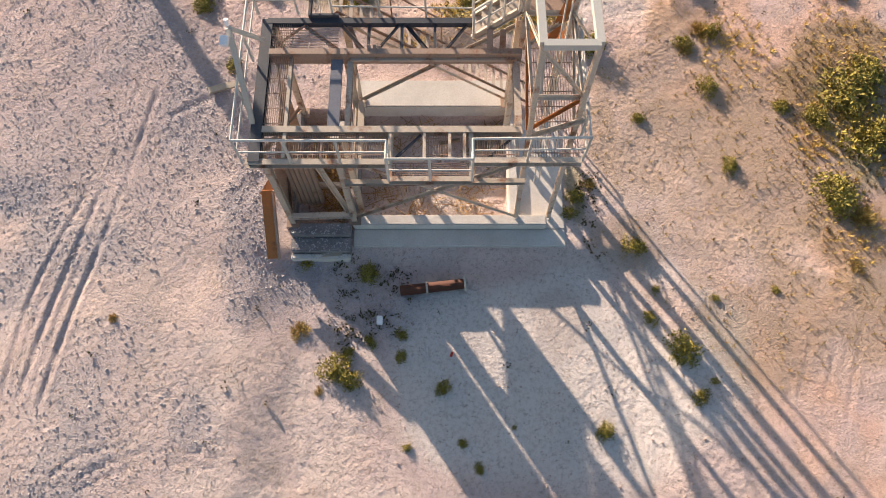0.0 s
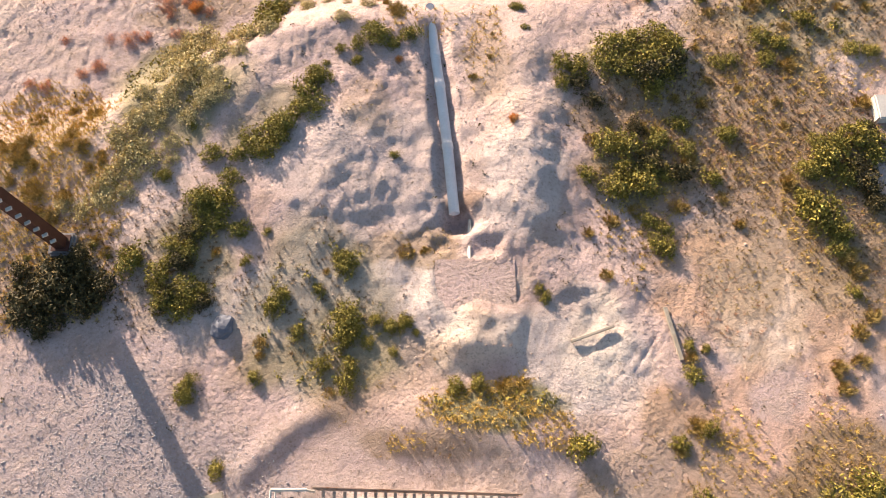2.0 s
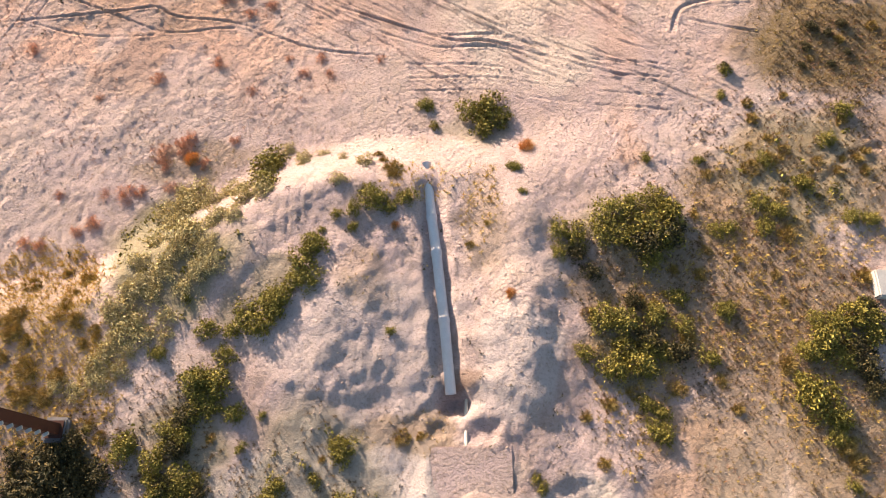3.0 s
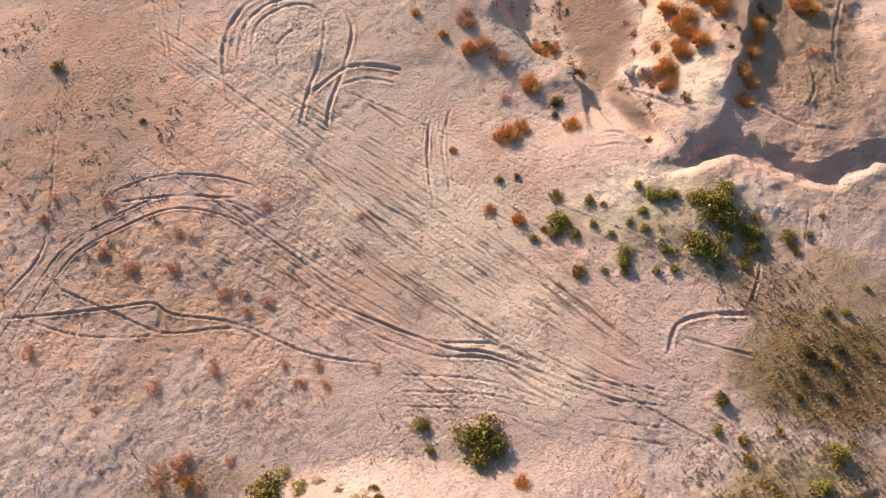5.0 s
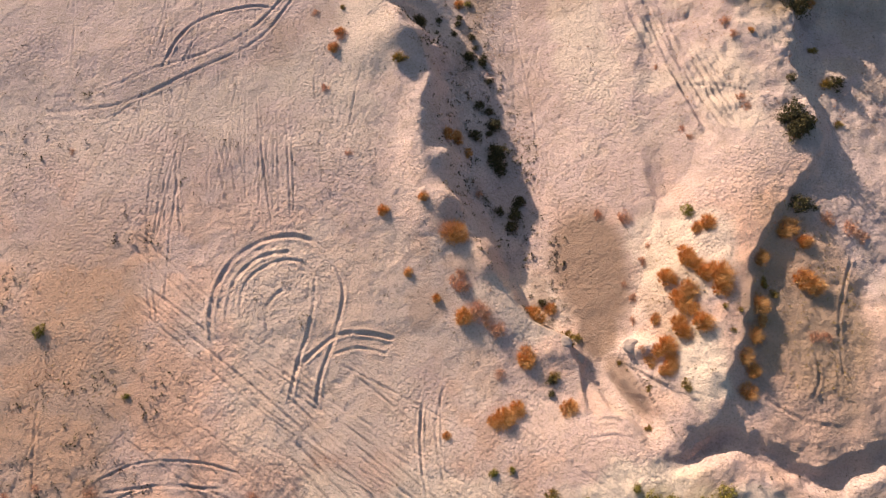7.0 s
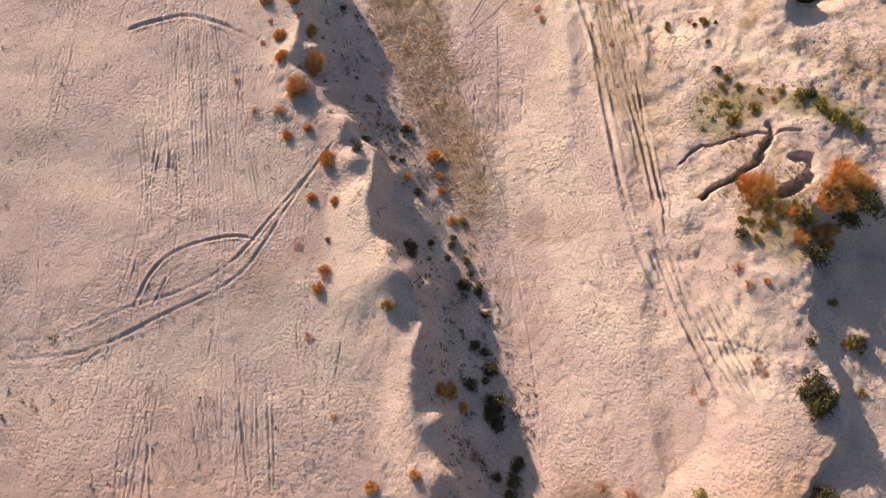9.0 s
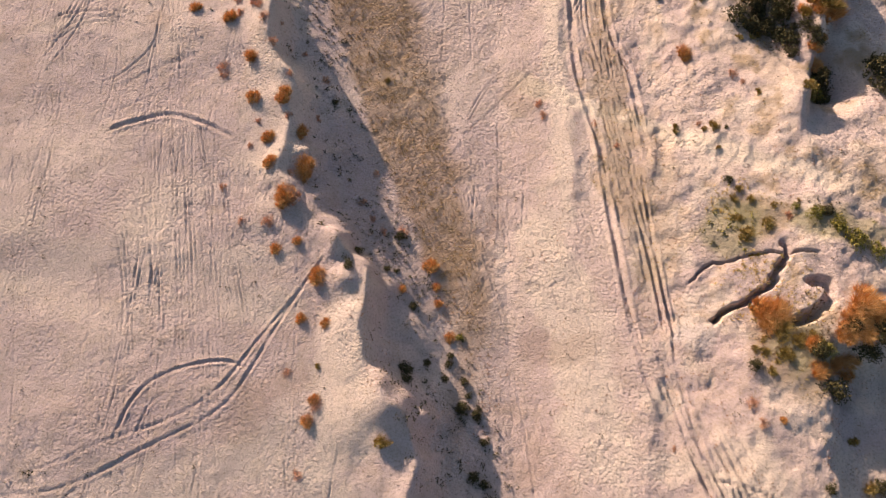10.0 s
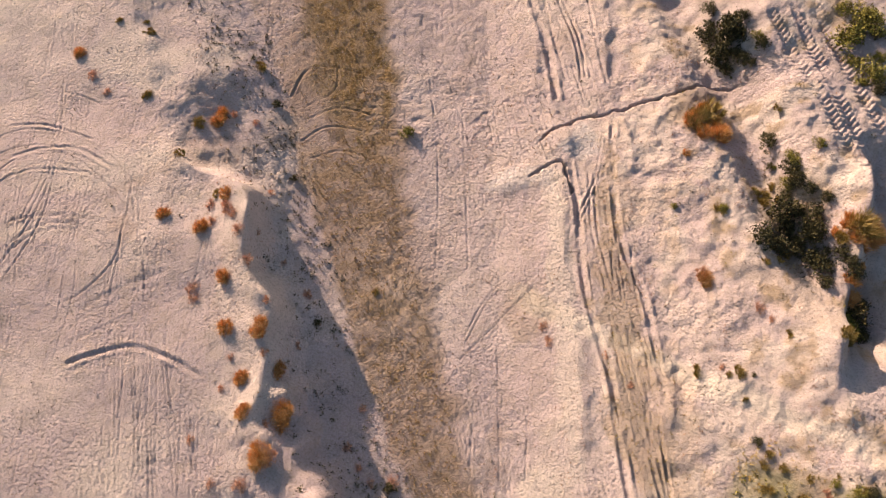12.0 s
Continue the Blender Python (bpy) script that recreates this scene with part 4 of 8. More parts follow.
def cover(x, y):
    """What lies on the sand: gravel ash, dry litter, moss, pale dust, silty brown; also lit and shaded tone round the
    crest.
    """
    patchy = ss(-0.2, 0.5, fnoise(x, y, 1.5, 101, 4))
    thin = ss(-0.1, 0.7, fnoise(x, y, 0.7, 103, 3))
    xb = np.interp(y, BANK_Y, BANK_X)
    ash = np.maximum.reduce([blot(x, y, -9.5, 10.5, 5, 6.5), 1.3 * blot(x, y, -5.2, 8.2, 1.2, 3.2), 1.4 * blot(x, y, -4.0, 6.4, 1.2, 0.9), 1.2 * blot(x, y, -11.6, 9.6, 1.6, 2.2), 0.8 * blot(x, y, -9.0, 3.0, 4.5, 3.4), 0.8 * blot(x, y, -13, 13, 3, 5), 0.7 * blot(x, y, -2.6, 5.6, 2.0, 1.6)]) * (0.45 + 0.3 * patchy)
    litter = np.maximum.reduce(
        [
            0.8 * blot(x, y, 11.6, 12.7, 2.4, 2.3, 0),
            0.55 * blot(x, y, 8.9, 10.9, 2.2, 3.0, 20),
            0.7 * blot(x, y, 10.9, 7.2, 1.3, 1.8, 0),
            0.5 * blot(x, y, 9.2, 9.0, 3.6, 6.0, 0, 1.1),
            0.4 * blot(x, y, 6.6, 10.5, 2.2, 3.4, 0, 1.1),
            0.35 * blot(x, y, 5.8, 12.6, 1.2, 1.7, 0),
            0.3 * blot(x, y, 7.2, 7.4, 1.8, 2.4, 0),
            0.5 * blot(x, y, 4.6, 11.0, 0.7, 2.0, 0),
            0.55 * blot(x, y, -13.4, 20.2, 2.5, 3.0, 0),
            0.6 * blot(x, y, -1.4, 20.0, 1.3, 0.6, 0),
            0.6 * blot(x, y, 9.6, 19.2, 2.1, 2.7, 0),
            0.7 * blot(x, y, 13.1, 19.0, 1.9, 2.9, 0),
            0.5 * blot(x, y, -0.2, 13.8, 2.5, 0.6, 0),
            0.4 * blot(x, y, -3.6, 16.3, 1.1, 1.2, 0),
            0.45 * blot(x, y, -13.1, 23.7, 2.6, 2.7, 0),
            0.75 * blot(x, y, 7.6, 24.3, 3.1, 3.6, 0),
            0.75 * blot(x, y, 11.4, 24.8, 3.7, 4.8, 0),
            0.8 * blot(x, y, 13.0, 20.6, 2.0, 3.0, 0),
            0.6 * blot(x, y, -0.0, 20.0, 1.4, 1.0, 0),
            0.5 * blot(x, y, -9.6, 30.6, 2.7, 1.2, 15),
            0.35 * blot(x, y, -2.4, 25.5, 1.2, 1.3, 0),
            0.4 * blot(x, y, 2.0, 27.0, 1.2, 2.6, 0),
            1.0 * blot(x, y, 15.9, 34.4, 3.4, 3.0, 0),
            0.6 * blot(x, y, 15.0, 37.0, 3.6, 3.0, 0),
            # browner floor behind the crest: its shade, put into the colour
            0.45 * blot(x, y, 17.5, 50.0, 3.0, 6.0, 0),
            0.22 * blot(x, y, -10.9, 38.6, 5.5, 2.9, 0),
            0.2 * blot(x, y, -16.4, 48.5, 4.4, 7.5, 0),
            0.35 * blot(x, y, 11.8, 51.0, 1.6, 3.1, 0),
            0.1 * blot(x, y, -2.5, 39.5, 4.9, 2.2, -30),
            0.6 * blot(x, y, 17.1, 75.2, 2.0, 1.5, 0),
            0.6 * blot(x, y, 17.8, 68.1, 2.5, 2.3, 0),
            0.3 * blot(x, y, 12.4, 76.6, 1.9, 6.0, 0),
            0.5 * blot(x, y, 11.2, 78.9, 1.3, 6.5, 6, 1.2),
            0.45 * blot(x, y, 11.2, 86.0, 0.9, 6.5, 3, 1.4),
            0.55 * blot(x, y, -3.8, 101.1, 3.1, 4.6, 0),
            0.5 * blot(x, y, 19.5, 87.7, 1.8, 3.0, 0),
            0.5 * blot(x, y, 16.5, 94.4, 2.0, 2.2, 0),
            0.3 * blot(x, y, 6.4, 83.8, 1.4, 1.9, 0),
            0.5 * blot(x, y, 14.0, 29.6, 3.4, 3.4, 0),
            0.45 * blot(x, y, -2.6, 16.2, 3.2, 2.0, 0),
        ]
    )
    north_strip = ss(-0.2, 0.4, x - xb + 0.3 * vnoise(x, y, 1, 7)) * ss(1.0, -0.5, x - xb - np.interp(y, [68, 75, 84, 92, 105], [1.6, 3.0, 4.2, 5.4, 8.2]) + 0.7 * vnoise(x, y, 1.5, 8)) * ss(67, 74, y)
    across = (x - xb) / np.interp(y, [68, 75, 84, 92, 105], [1.6, 3.0, 4.2, 5.4, 8.2])
    straw = north_strip * (0.72 + 0.28 * ss(-0.35, 0.45, fnoise(x, y, 0.55, 105, 3))) * (1 - 0.75 * ss(92, 97, y) * ss(0.55, 0.3, across)) * (0.72 + 0.28 * ss(90, 99, y))
    trail = np.abs(y - np.interp(x, [5, 7.5, 11, 15, 19, 23], [85.6, 84.2, 82.0, 79.4, 77.2, 75.2]) + 0.25 * vnoise(x, y, 1.2, 191))
    litter = np.maximum(litter, 0.55 * patchy * thin * ss(12.5, 15.5, x) * ss(66, 71, y) + 0.4 * patchy * ss(5, 8, x) * ss(31, 28, y) * ss(13, 17, y))
    moss = np.maximum.reduce(
        [
            0.85 * blot(x, y, 1.8, 14.9, 2.4, 0.8, 0),
            0.45 * blot(x, y, -3.9, 18.7, 2.9, 3.0, 0),
            0.6 * blot(x, y, -8.2, 19.4, 2.0, 2.3, 0),
            0.5 * blot(x, y, -12.0, 19.1, 1.5, 1.5, 0),
            0.6 * blot(x, y, 11.7, 10.8, 1.1, 2.2, 0),
            0.75 * blot(x, y, -9.5, 26.5, 2.9, 2.9, 40),
            0.5 * blot(x, y, -5.7, 24.8, 2.3, 0.9, 45),
            0.6 * blot(x, y, 7.4, 27.1, 2.2, 1.3, 0),
            0.5 * blot(x, y, 6.6, 22.5, 1.5, 1.3, 0),
            0.4 * blot(x, y, -3.6, 18.2, 2.7, 1.8, 0),
            0.45 * blot(x, y, 11.4, 40.9, 3.7, 2.2, 0),
            0.35 * blot(x, y, 6.7, 41.2, 1.8, 1.0, 0),
            0.6 * blot(x, y, 3.7, 8.7, 0.3, 1.2, 0),
            0.6 * blot(x, y, 20.7, 73.8, 2.3, 1.1, -20),
            0.6 * blot(x, y, 16.0, 74.2, 1.9, 1.9, 0),
            0.5 * blot(x, y, 18.0, 68.6, 1.6, 1.6, 0),
            0.55 * blot(x, y, -3.2, 16.6, 2.6, 1.8, 0),
            0.5 * blot(x, y, 13.5, 29.0, 3.0, 2.6, 30),
            0.4 * blot(x, y, 2.1, 31.7, 1.5, 1.5, 0),
        ]
    )
    pale = np.maximum.reduce(
        [
            0.9 * blot(x, y, 5.1, 17.1, 1.4, 1.8, 0),
            0.8 * blot(x, y, 1.2, 17.0, 1.6, 1.1, 0),
            0.6 * blot(x, y, 1.4, 18.7, 1.6, 0.7, 0),
            0.7 * blot(x, y, 10.0, 18.1, 1.6, 2.5, 0),
            # next two: cream laid on the crest slope as its sunlit side
            0.9 * blot(x, y, 12.3, 48.1, 1.6, 2.7, 0),
            0.7 * blot(x, y, 12.1, 53.5, 2.6, 2.4, 0),
            0.9 * blot(x, y, 8.6, 42.2, 3.4, 1.9, 0),
            0.7 * blot(x, y, 13.5, 42.0, 3.0, 1.2, 0),
            0.6 * blot(x, y, 5.0, 51.4, 3.3, 2.3, 0),
            0.6 * blot(x, y, 8.1, 69.1, 1.9, 9.2, 8),
            0.5 * blot(x, y, -3.3, 67.2, 2.2, 6.9, 0),
            0.6 * blot(x, y, 15.4, 62.1, 2.0, 2.9, 0),
            0.5 * blot(x, y, 8.3, 83.9, 0.8, 10.0, 0),
            0.25 * blot(x, y, 15.4, 78.1, 5.8, 1.1, 27),
            0.4 * blot(x, y, 13.2, 93.5, 1.6, 2.7, 0),
            0.5 * blot(x, y, -14.9, 99.6, 5.0, 2.6, 0),
            0.35 * blot(x, y, 1.4, 52.3, 2.5, 4.0, 0),
            0.4 * blot(x, y, -3.0, 49.0, 6.5, 7.5, 0, 0.9),
            0.65 * blot(x, y, 1.5, 40.0, 8.0, 4.0, -38, 0.9),
            0.6 * blot(x, y, 11.8, 19.5, 1.9, 2.3, 0),
            0.35 * blot(x, y, -7.5, 85.3, 2.1, 9.3, 0),
            0.85 * ss(1.0, 0.3, trail) * ss(5, 7, x),
            # lit tone of the eastern slope, painted in as cream patches
            0.5 * ss(8, 12, x) * ss(57, 63, y) * patchy,
            0.45 * ss(0.1, 0.7, fnoise(x, 2.2 * y, 7.0, 113, 2)) * ss(-4, -7, x) * ss(56, 62, y),
        ]
    )
    silt_and_shade = np.maximum.reduce(
        [
            1.0 * blot(x, y, 8.2, 53.1, 2.1, 4.0, 6, 0.12),
            1.0 * blot(x, y, 8.3, 50.2, 1.1, 1.9, 0, 0.12),
            0.8 * blot(x, y, 9.3, 47.4, 0.6, 2.4, 25, 0.2),
            0.5 * blot(x, y, 5.8, 51.4, 0.7, 1.8, 0),
            0.6 * blot(x, y, -5.5, 100.7, 2.1, 5.0, 0),
            0.9 * blot(x, y, 1.1, 21.7, 0.9, 0.5, 0),
            0.3 * blot(x, y, 1.3, 22.9, 0.7, 1.2, 0),
            0.25 * blot(x, y, 3.2, 5.2, 0.9, 1.3, 0),
            0.3 * blot(x, y, 16.5, 45.8, 1.9, 2.1, 0),
            0.7 * blot(x, y, -4.1, 10.4, 0.5, 0.8, 0),
            # half-shade east of the crest, painted as darker brown
            0.42 * blot(x, y, 17.6, 48.5, 3.8, 5.0, 0),
            0.38 * blot(x, y, -16.6, 47.5, 5.0, 9.0, 0, 0.9),
            0.3 * blot(x, y, 14.5, 37.5, 4.0, 3.0, 0, 0.9),
            0.4 * blot(x, y, 3.2, 70.4, 0.7, 8.6, -12),
            0.35 * ss(0.25, 0.8, fnoise(x, y, 6, 111, 3)) * patchy,
        ]
    )
    ochre = np.clip(0.5 * blot(x, y, 17, 50, 4, 7) + 0.95 * ss(31, 37, y) * ss(62, 52, y) * (0.55 + 0.45 * ss(-3, -10, x + 0.5 * (y - 40))) * (0.35 + 0.65 * patchy) * ss(17, 11, x - 0.2 * (y - 40)) + 0.5 * ss(9, 12, x) * ss(60, 66, y) * patchy * thin + 0.55 * ss(4, 7, x) * ss(34, 30, y) * patchy, 0, 1)
    chalk = np.maximum.reduce([0.35 * blot(x, y, 10.0, 93.4, 1.1, 1.3), 0.35 * blot(x, y, 6.4, 91.7, 1.8, 0.9), 0.3 * blot(x, y, 13.6, 69.2, 1.0, 1.1), 0.9 * blot(x, y, 3.0, 3.4, 5.2, 4.0), 0.4 * ss(15, 8, y) * ss(10, 6, x) * (0.5 + 0.5 * patchy), 0.25 * blot(x, y, -2.0, 22.5, 4.0, 4.5), 0.4 * blot(x, y, 2.8, 22.2, 1.6, 2.6), 0.5 * blot(x, y, 4.8, 16.6, 2.6, 2.4), 0.5 * blot(x, y, -3.0, 18.0, 4.5, 3.0), 0.55 * blot(x, y, -0.4, 9.7, 2.6, 1.8)])
    return {"chalk": chalk, "straw": straw, "ochre": ochre, "ash": ash, "litter": litter, "moss": moss, "pale": pale, "silt_and_shade": silt_and_shade}


sheet()

# ---- building helpers ----
def solid(bm, name):
    me = bpy.data.meshes.new(name)
    bm.normal_update()
    bm.to_mesh(me)
    bm.free()
    return me


def part(name, bm, mat, parent, label=""):
    me = solid(bm, name)
    me.materials.append(mat)
    ob = new(name, me)
    ob.parent = parent
    return tagged(ob, label) if label else ob


def thing(name, x, y, z, label, category, group="", kind=""):
    e = new(name)
    e.empty_display_size = 0.2
    e.location = (x, y, z)
    e.matrix_basis = Matrix.Translation((x, y, z))
    return tagged(e, label, category, group, kind)


OUTLINES = {
    "box": [(-1, -1), (1, -1), (1, 1), (-1, 1)],
    "I": [(-1, -1), (1, -1), (1, -0.8), (0.12, -0.8), (0.12, 0.8), (1, 0.8), (1, 1), (-1, 1), (-1, 0.8), (-0.12, 0.8), (-0.12, -0.8), (-1, -0.8)],
    "L": [(-1, -1), (1, -1), (1, -0.76), (-0.76, -0.76), (-0.76, 1), (-1, 1)],
    "C": [(-1, -1), (1, -1), (1, -0.8), (-0.7, -0.8), (-0.7, 0.8), (1, 0.8), (1, 1), (-1, 1)],
    "tube": [(math.cos(k * math.tau / 8), math.sin(k * math.tau / 8)) for k in range(8)],
}


def bar(bm, a, b, wide, high, shape="box", up=(0, 0, 1)):
    """A bar of that outline from a to b. wide: level, high: towards up."""
    a, b = Vector(a), Vector(b)
    way = (b - a).normalized()
    side = way.cross(Vector(up))
    if side.length < 1e-3:
        side = way.cross(Vector((0, 1, 0)))
    side.normalize()
    over = side.cross(way)
    rings = [[bm.verts.new(p + side * (u * wide / 2) + over * (v * high / 2)) for u, v in OUTLINES[shape]] for p in (a, b)]
    n = len(rings[0])
    for k in range(n):
        bm.faces.new((rings[0][k], rings[0][(k + 1) % n], rings[1][(k + 1) % n], rings[1][k]))
    bm.faces.new(rings[0][::-1])
    bm.faces.new(rings[1])
    return bm


JOG = [0]


def one(name, a, b, wide, high, mat, parent, shape="box", label="", up=(0, 0, 1)):
    # no two members lie in quite one plane
    JOG[0] = (JOG[0] + 1) % 11
    o = Vector(parent.matrix_basis.translation) - Vector((0.0012, 0.0007, 0.0014)) * JOG[0]
    return part(name, bar(bmesh.new(), Vector(a) - o, Vector(b) - o, wide, high, shape, up), mat, parent, label)


def block(bm, x0, x1, y0, y1, z0, z1, bevel=0.0):
    m = Matrix.Translation(((x0 + x1) / 2, (y0 + y1) / 2, (z0 + z1) / 2)) @ Matrix.Diagonal((x1 - x0, y1 - y0, z1 - z0, 1))
    made = bmesh.ops.create_cube(bm, size=1, matrix=m)
    if bevel:
        edges = list({e for v in made["verts"] for e in v.link_edges})
        bmesh.ops.bevel(bm, geom=edges, offset=bevel, segments=2, affect="EDGES")
    return bm


def grating(name, x0, x1, y0, y1, z, parent, mat, along_y=True, step=0.075):
    """Bar grating: thin upright bars with cross rods."""
    o = parent.matrix_basis.translation
    bm = bmesh.new()
    if along_y:
        for x in np.arange(x0, x1, step):
            bar(bm, (x - o.x, y0 - o.y, z - o.z), (x - o.x, y1 - o.y, z - o.z), 0.012, 0.025)
        for y in np.arange(y0 + 0.1, y1, 0.4):
            bar(bm, (x0 - o.x, y - o.y, z - o.z), (x1 - o.x, y - o.y, z - o.z), 0.02, 0.02)
    else:
        for y in np.arange(y0, y1, step):
            bar(bm, (x0 - o.x, y - o.y, z - o.z), (x1 - o.x, y - o.y, z - o.z), 0.012, 0.025)
        for x in np.arange(x0 + 0.1, x1, 0.4):
            bar(bm, (x - o.x, y0 - o.y, z - o.z), (x - o.x, y1 - o.y, z - o.z), 0.02, 0.02)
    return part(name, bm, mat, parent)


def handrail(pts, parent, high=1.0, mat=None, posts=1.15, mids=1):
    """Top rail through the feet pts, with its posts and mid rails under it."""
    mat = mat or RAIL
    o = Vector(parent.matrix_basis.translation)
    pts = [Vector(p) - o for p in pts]
    up = Vector((0, 0, high))
    bm = bmesh.new()
    for a, b in zip(pts[:-1], pts[1:]):
        bar(bm, a + up, b + up, 0.055, 0.055, "tube")
    top = part("handrail", bm, mat, parent, "pale painted pipe handrail")
    for k in range(mids):
        low = Vector((0, 0, high * (k + 1) / (mids + 1)))
        bm = bmesh.new()
        for a, b in zip(pts[:-1], pts[1:]):
            bar(bm, a + low, b + low, 0.04, 0.04, "tube")
        part("mid_rail", bm, mat, top)
    for a, b in zip(pts[:-1], pts[1:]):
        n = max(1, round((b - a).length / posts))
        for k in range(n + (b is pts[-1])):
            p = a.lerp(b, k / n)
            lean = Vector((random.uniform(-0.02, 0.02), random.uniform(-0.02, 0.02), 0))
            part("rail_post", bar(bmesh.new(), p, p + up + lean, 0.05, 0.05), mat, top)
    return top


# ---- concrete base of the loading platform ----
base = thing("pit_foundation", 0.4, 8.0, 0.0, "weathered pale concrete base slab and walls round a pit", "foundation")


def lump(name, x0, x1, y0, y1, z0, z1, mat, parent, bevel=0.03, label=""):
    o = parent.matrix_basis.translation
    return part(name, block(bmesh.new(), x0 - o.x, x1 - o.x, y0 - o.y, y1 - o.y, z0 - o.z, z1 - o.z, bevel), mat, parent, label)


lump("apron", -2.46, 3.36, 7.2, 7.72, -0.5, 0.05, CONCRETE, base)
lump("side_apron", 2.1, 3.36, 7.72, 11.2, -0.5, 0.046, CONCRETE, base)
lump("front_wall", -2.46, 2.82, 7.72, 8.02, -0.6, 0.36, CONCRETE, base)
lump("back_wall", -2.5, 1.95, 11.45, 12.35, -0.7, 0.34, CONCRETE, base)
lump("side_wall", 1.82, 2.1, 8.02, 11.45, -0.7, 0.2, CONCRETE, base)
lump("partition", -2.62, -2.36, 8.02, 11.45, -0.7, 0.2, DARK_CONCRETE, base)
lump("west_wall", -4.3, -4.1, 7.7, 11.4, -0.7, 0.15, DARK_CONCRETE, base)
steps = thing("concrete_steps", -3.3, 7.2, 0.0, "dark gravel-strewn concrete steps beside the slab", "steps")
lump("step", -4.12, -2.5, 7.42, 7.75, -0.4, 0.42, DARK_CONCRETE, steps)
lump("step", -4.12, -2.5, 7.02, 7.40, -0.4, 0.22, DARK_CONCRETE, steps)
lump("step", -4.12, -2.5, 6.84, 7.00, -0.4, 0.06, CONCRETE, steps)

# ---- steel platform ----
DECK = 4.2
plat = thing("steel_platform", -0.5, 9.5, 0.0, "rusted cream steel loading platform with walkways and braces", "platform")
for x, y, z in ((-4.05, 7.78, 0.42), (-2.4, 7.87, 0.36), (-4.1, 11.42, 0.0), (-2.4, 11.55, 0.34), (1.83, 11.55, 0.34), (-2.3, 8.45, -0.45), (-2.3, 10.5, -0.45), (1.75, 10.5, -0.45)):
    one("column", (x, y, z), (x, y, DECK - 0.1), 0.15, 0.15, CREAM, plat, "I", up=(0, 1, 0))
    one("base_plate", (x, y, z - 0.01), (x, y, z + 0.03), 0.34, 0.34, BROWN, plat, up=(0, 1, 0))
one("edge_beam", (-4.22, 7.6, DECK - 0.1), (-4.22, 11.45, DECK - 0.1), 0.26, 0.24, DARK, plat, "C", "dark steel edge channel")
one("main_beam", (-4.1, 10.48, DECK - 0.12), (1.85, 10.48, DECK - 0.12), 0.15, 0.4, BROWN, plat, "box", "brown rusty main beam")
one("beam_flange", (-2.2, 10.36, DECK - 0.1), (1.72, 10.36, DECK - 0.1), 0.07, 0.05, CREAM, plat)
one("back_chord", (-4.22, 11.4, DECK - 0.06), (0.88, 11.4, DECK - 0.06), 0.16, 0.16, DARK, plat, "box", "dark steel chord")
one("front_beam", (-4.1, 8.42, DECK - 0.08), (1.75, 8.42, DECK - 0.08), 0.16, 0.2, CREAM, plat, "I")
one("front_edge_beam", (-4.4, 7.62, DECK - 0.1), (-1.17, 7.62, DECK - 0.1), 0.14, 0.2, CREAM, plat, "C")
one("front_edge_beam", (-1.2, 7.2, DECK - 0.1), (0.65, 7.2, DECK - 0.1), 0.12, 0.18, CREAM, plat, "C")
one("front_edge_beam", (0.62, 7.66, DECK - 0.1), (3.1, 7.66, DECK - 0.1), 0.14, 0.2, CREAM, plat, "C")
for x in (-1.18, 0.63):
    one("bracket", (x, 7.2, DECK - 0.1), (x, 8.4, DECK - 0.1), 0.1, 0.14, CREAM, plat)
one("flat_beam", (-2.5, 8.5, DECK - 0.06), (-2.5, 10.32, DECK - 0.06), 0.27, 0.08, PLATE, plat, "box", "blue-grey flat steel beam")
one("side_beam", (-2.2, 8.5, 3.95), (-2.2, 10.35, 3.95), 0.12, 0.24, CREAM, plat, "I")
one("side_beam", (-2.12, 8.5, 2.2), (-2.12, 10.4, 2.2), 0.16, 0.2, CREAM, plat, "I")
one("side_beam", (1.72, 8.4, 3.95), (1.72, 10.35, 3.95), 0.16, 0.24, CREAM, plat, "I")
one("walkway_beam", (-3.58, 7.7, DECK - 0.08), (-3.58, 10.4, DECK - 0.08), 0.08, 0.16, CREAM, plat, "C")
# lattice of the back walkway
for xa, xb in ((-3.35, -4.15), (-3.35, -2.45), (-2.44, -1.86), (-1.08, -1.6), (-0.88, -0.36), (0.55, 0.03)):
    one("lattice_diagonal", (xa, 11.34, DECK - 0.07), (xb, 10.6, DECK - 0.07), 0.075, 0.075, DARK if xa > -2.4 else BROWN, plat, "L")
for x in (-1.78, -0.99, -0.2):
    one("lattice_post", (x, 11.34, DECK - 0.07), (x, 10.62, DECK - 0.07), 0.07, 0.07, DARK, plat)
one("lattice_diagonal", (-2.3, 11.4, DECK - 0.1), (-1.9, 10.6, 3.6), 0.1, 0.1, BROWN, plat)
# bolted brackets on the main beam
for x in (-1.75, -1.62, -1.5, 1.1, 1.4):
    one("bolt_bracket", (x, 10.5, DECK + 0.02), (x, 10.62 if x < 0 else 10.9, DECK + (0.12 if x < 0 else 0.35)), 0.08 if x < 0 else 0.14, 0.1, BROWN, plat)
grating("walkway_grating", -4.1, -3.62, 7.7, 11.35, DECK - 0.02, plat, BROWN, True, 0.045)
grating("walkway_grating", 1.95, 3.05, 7.75, 11.3, DECK - 0.03, plat, BROWN, True, 0.06)
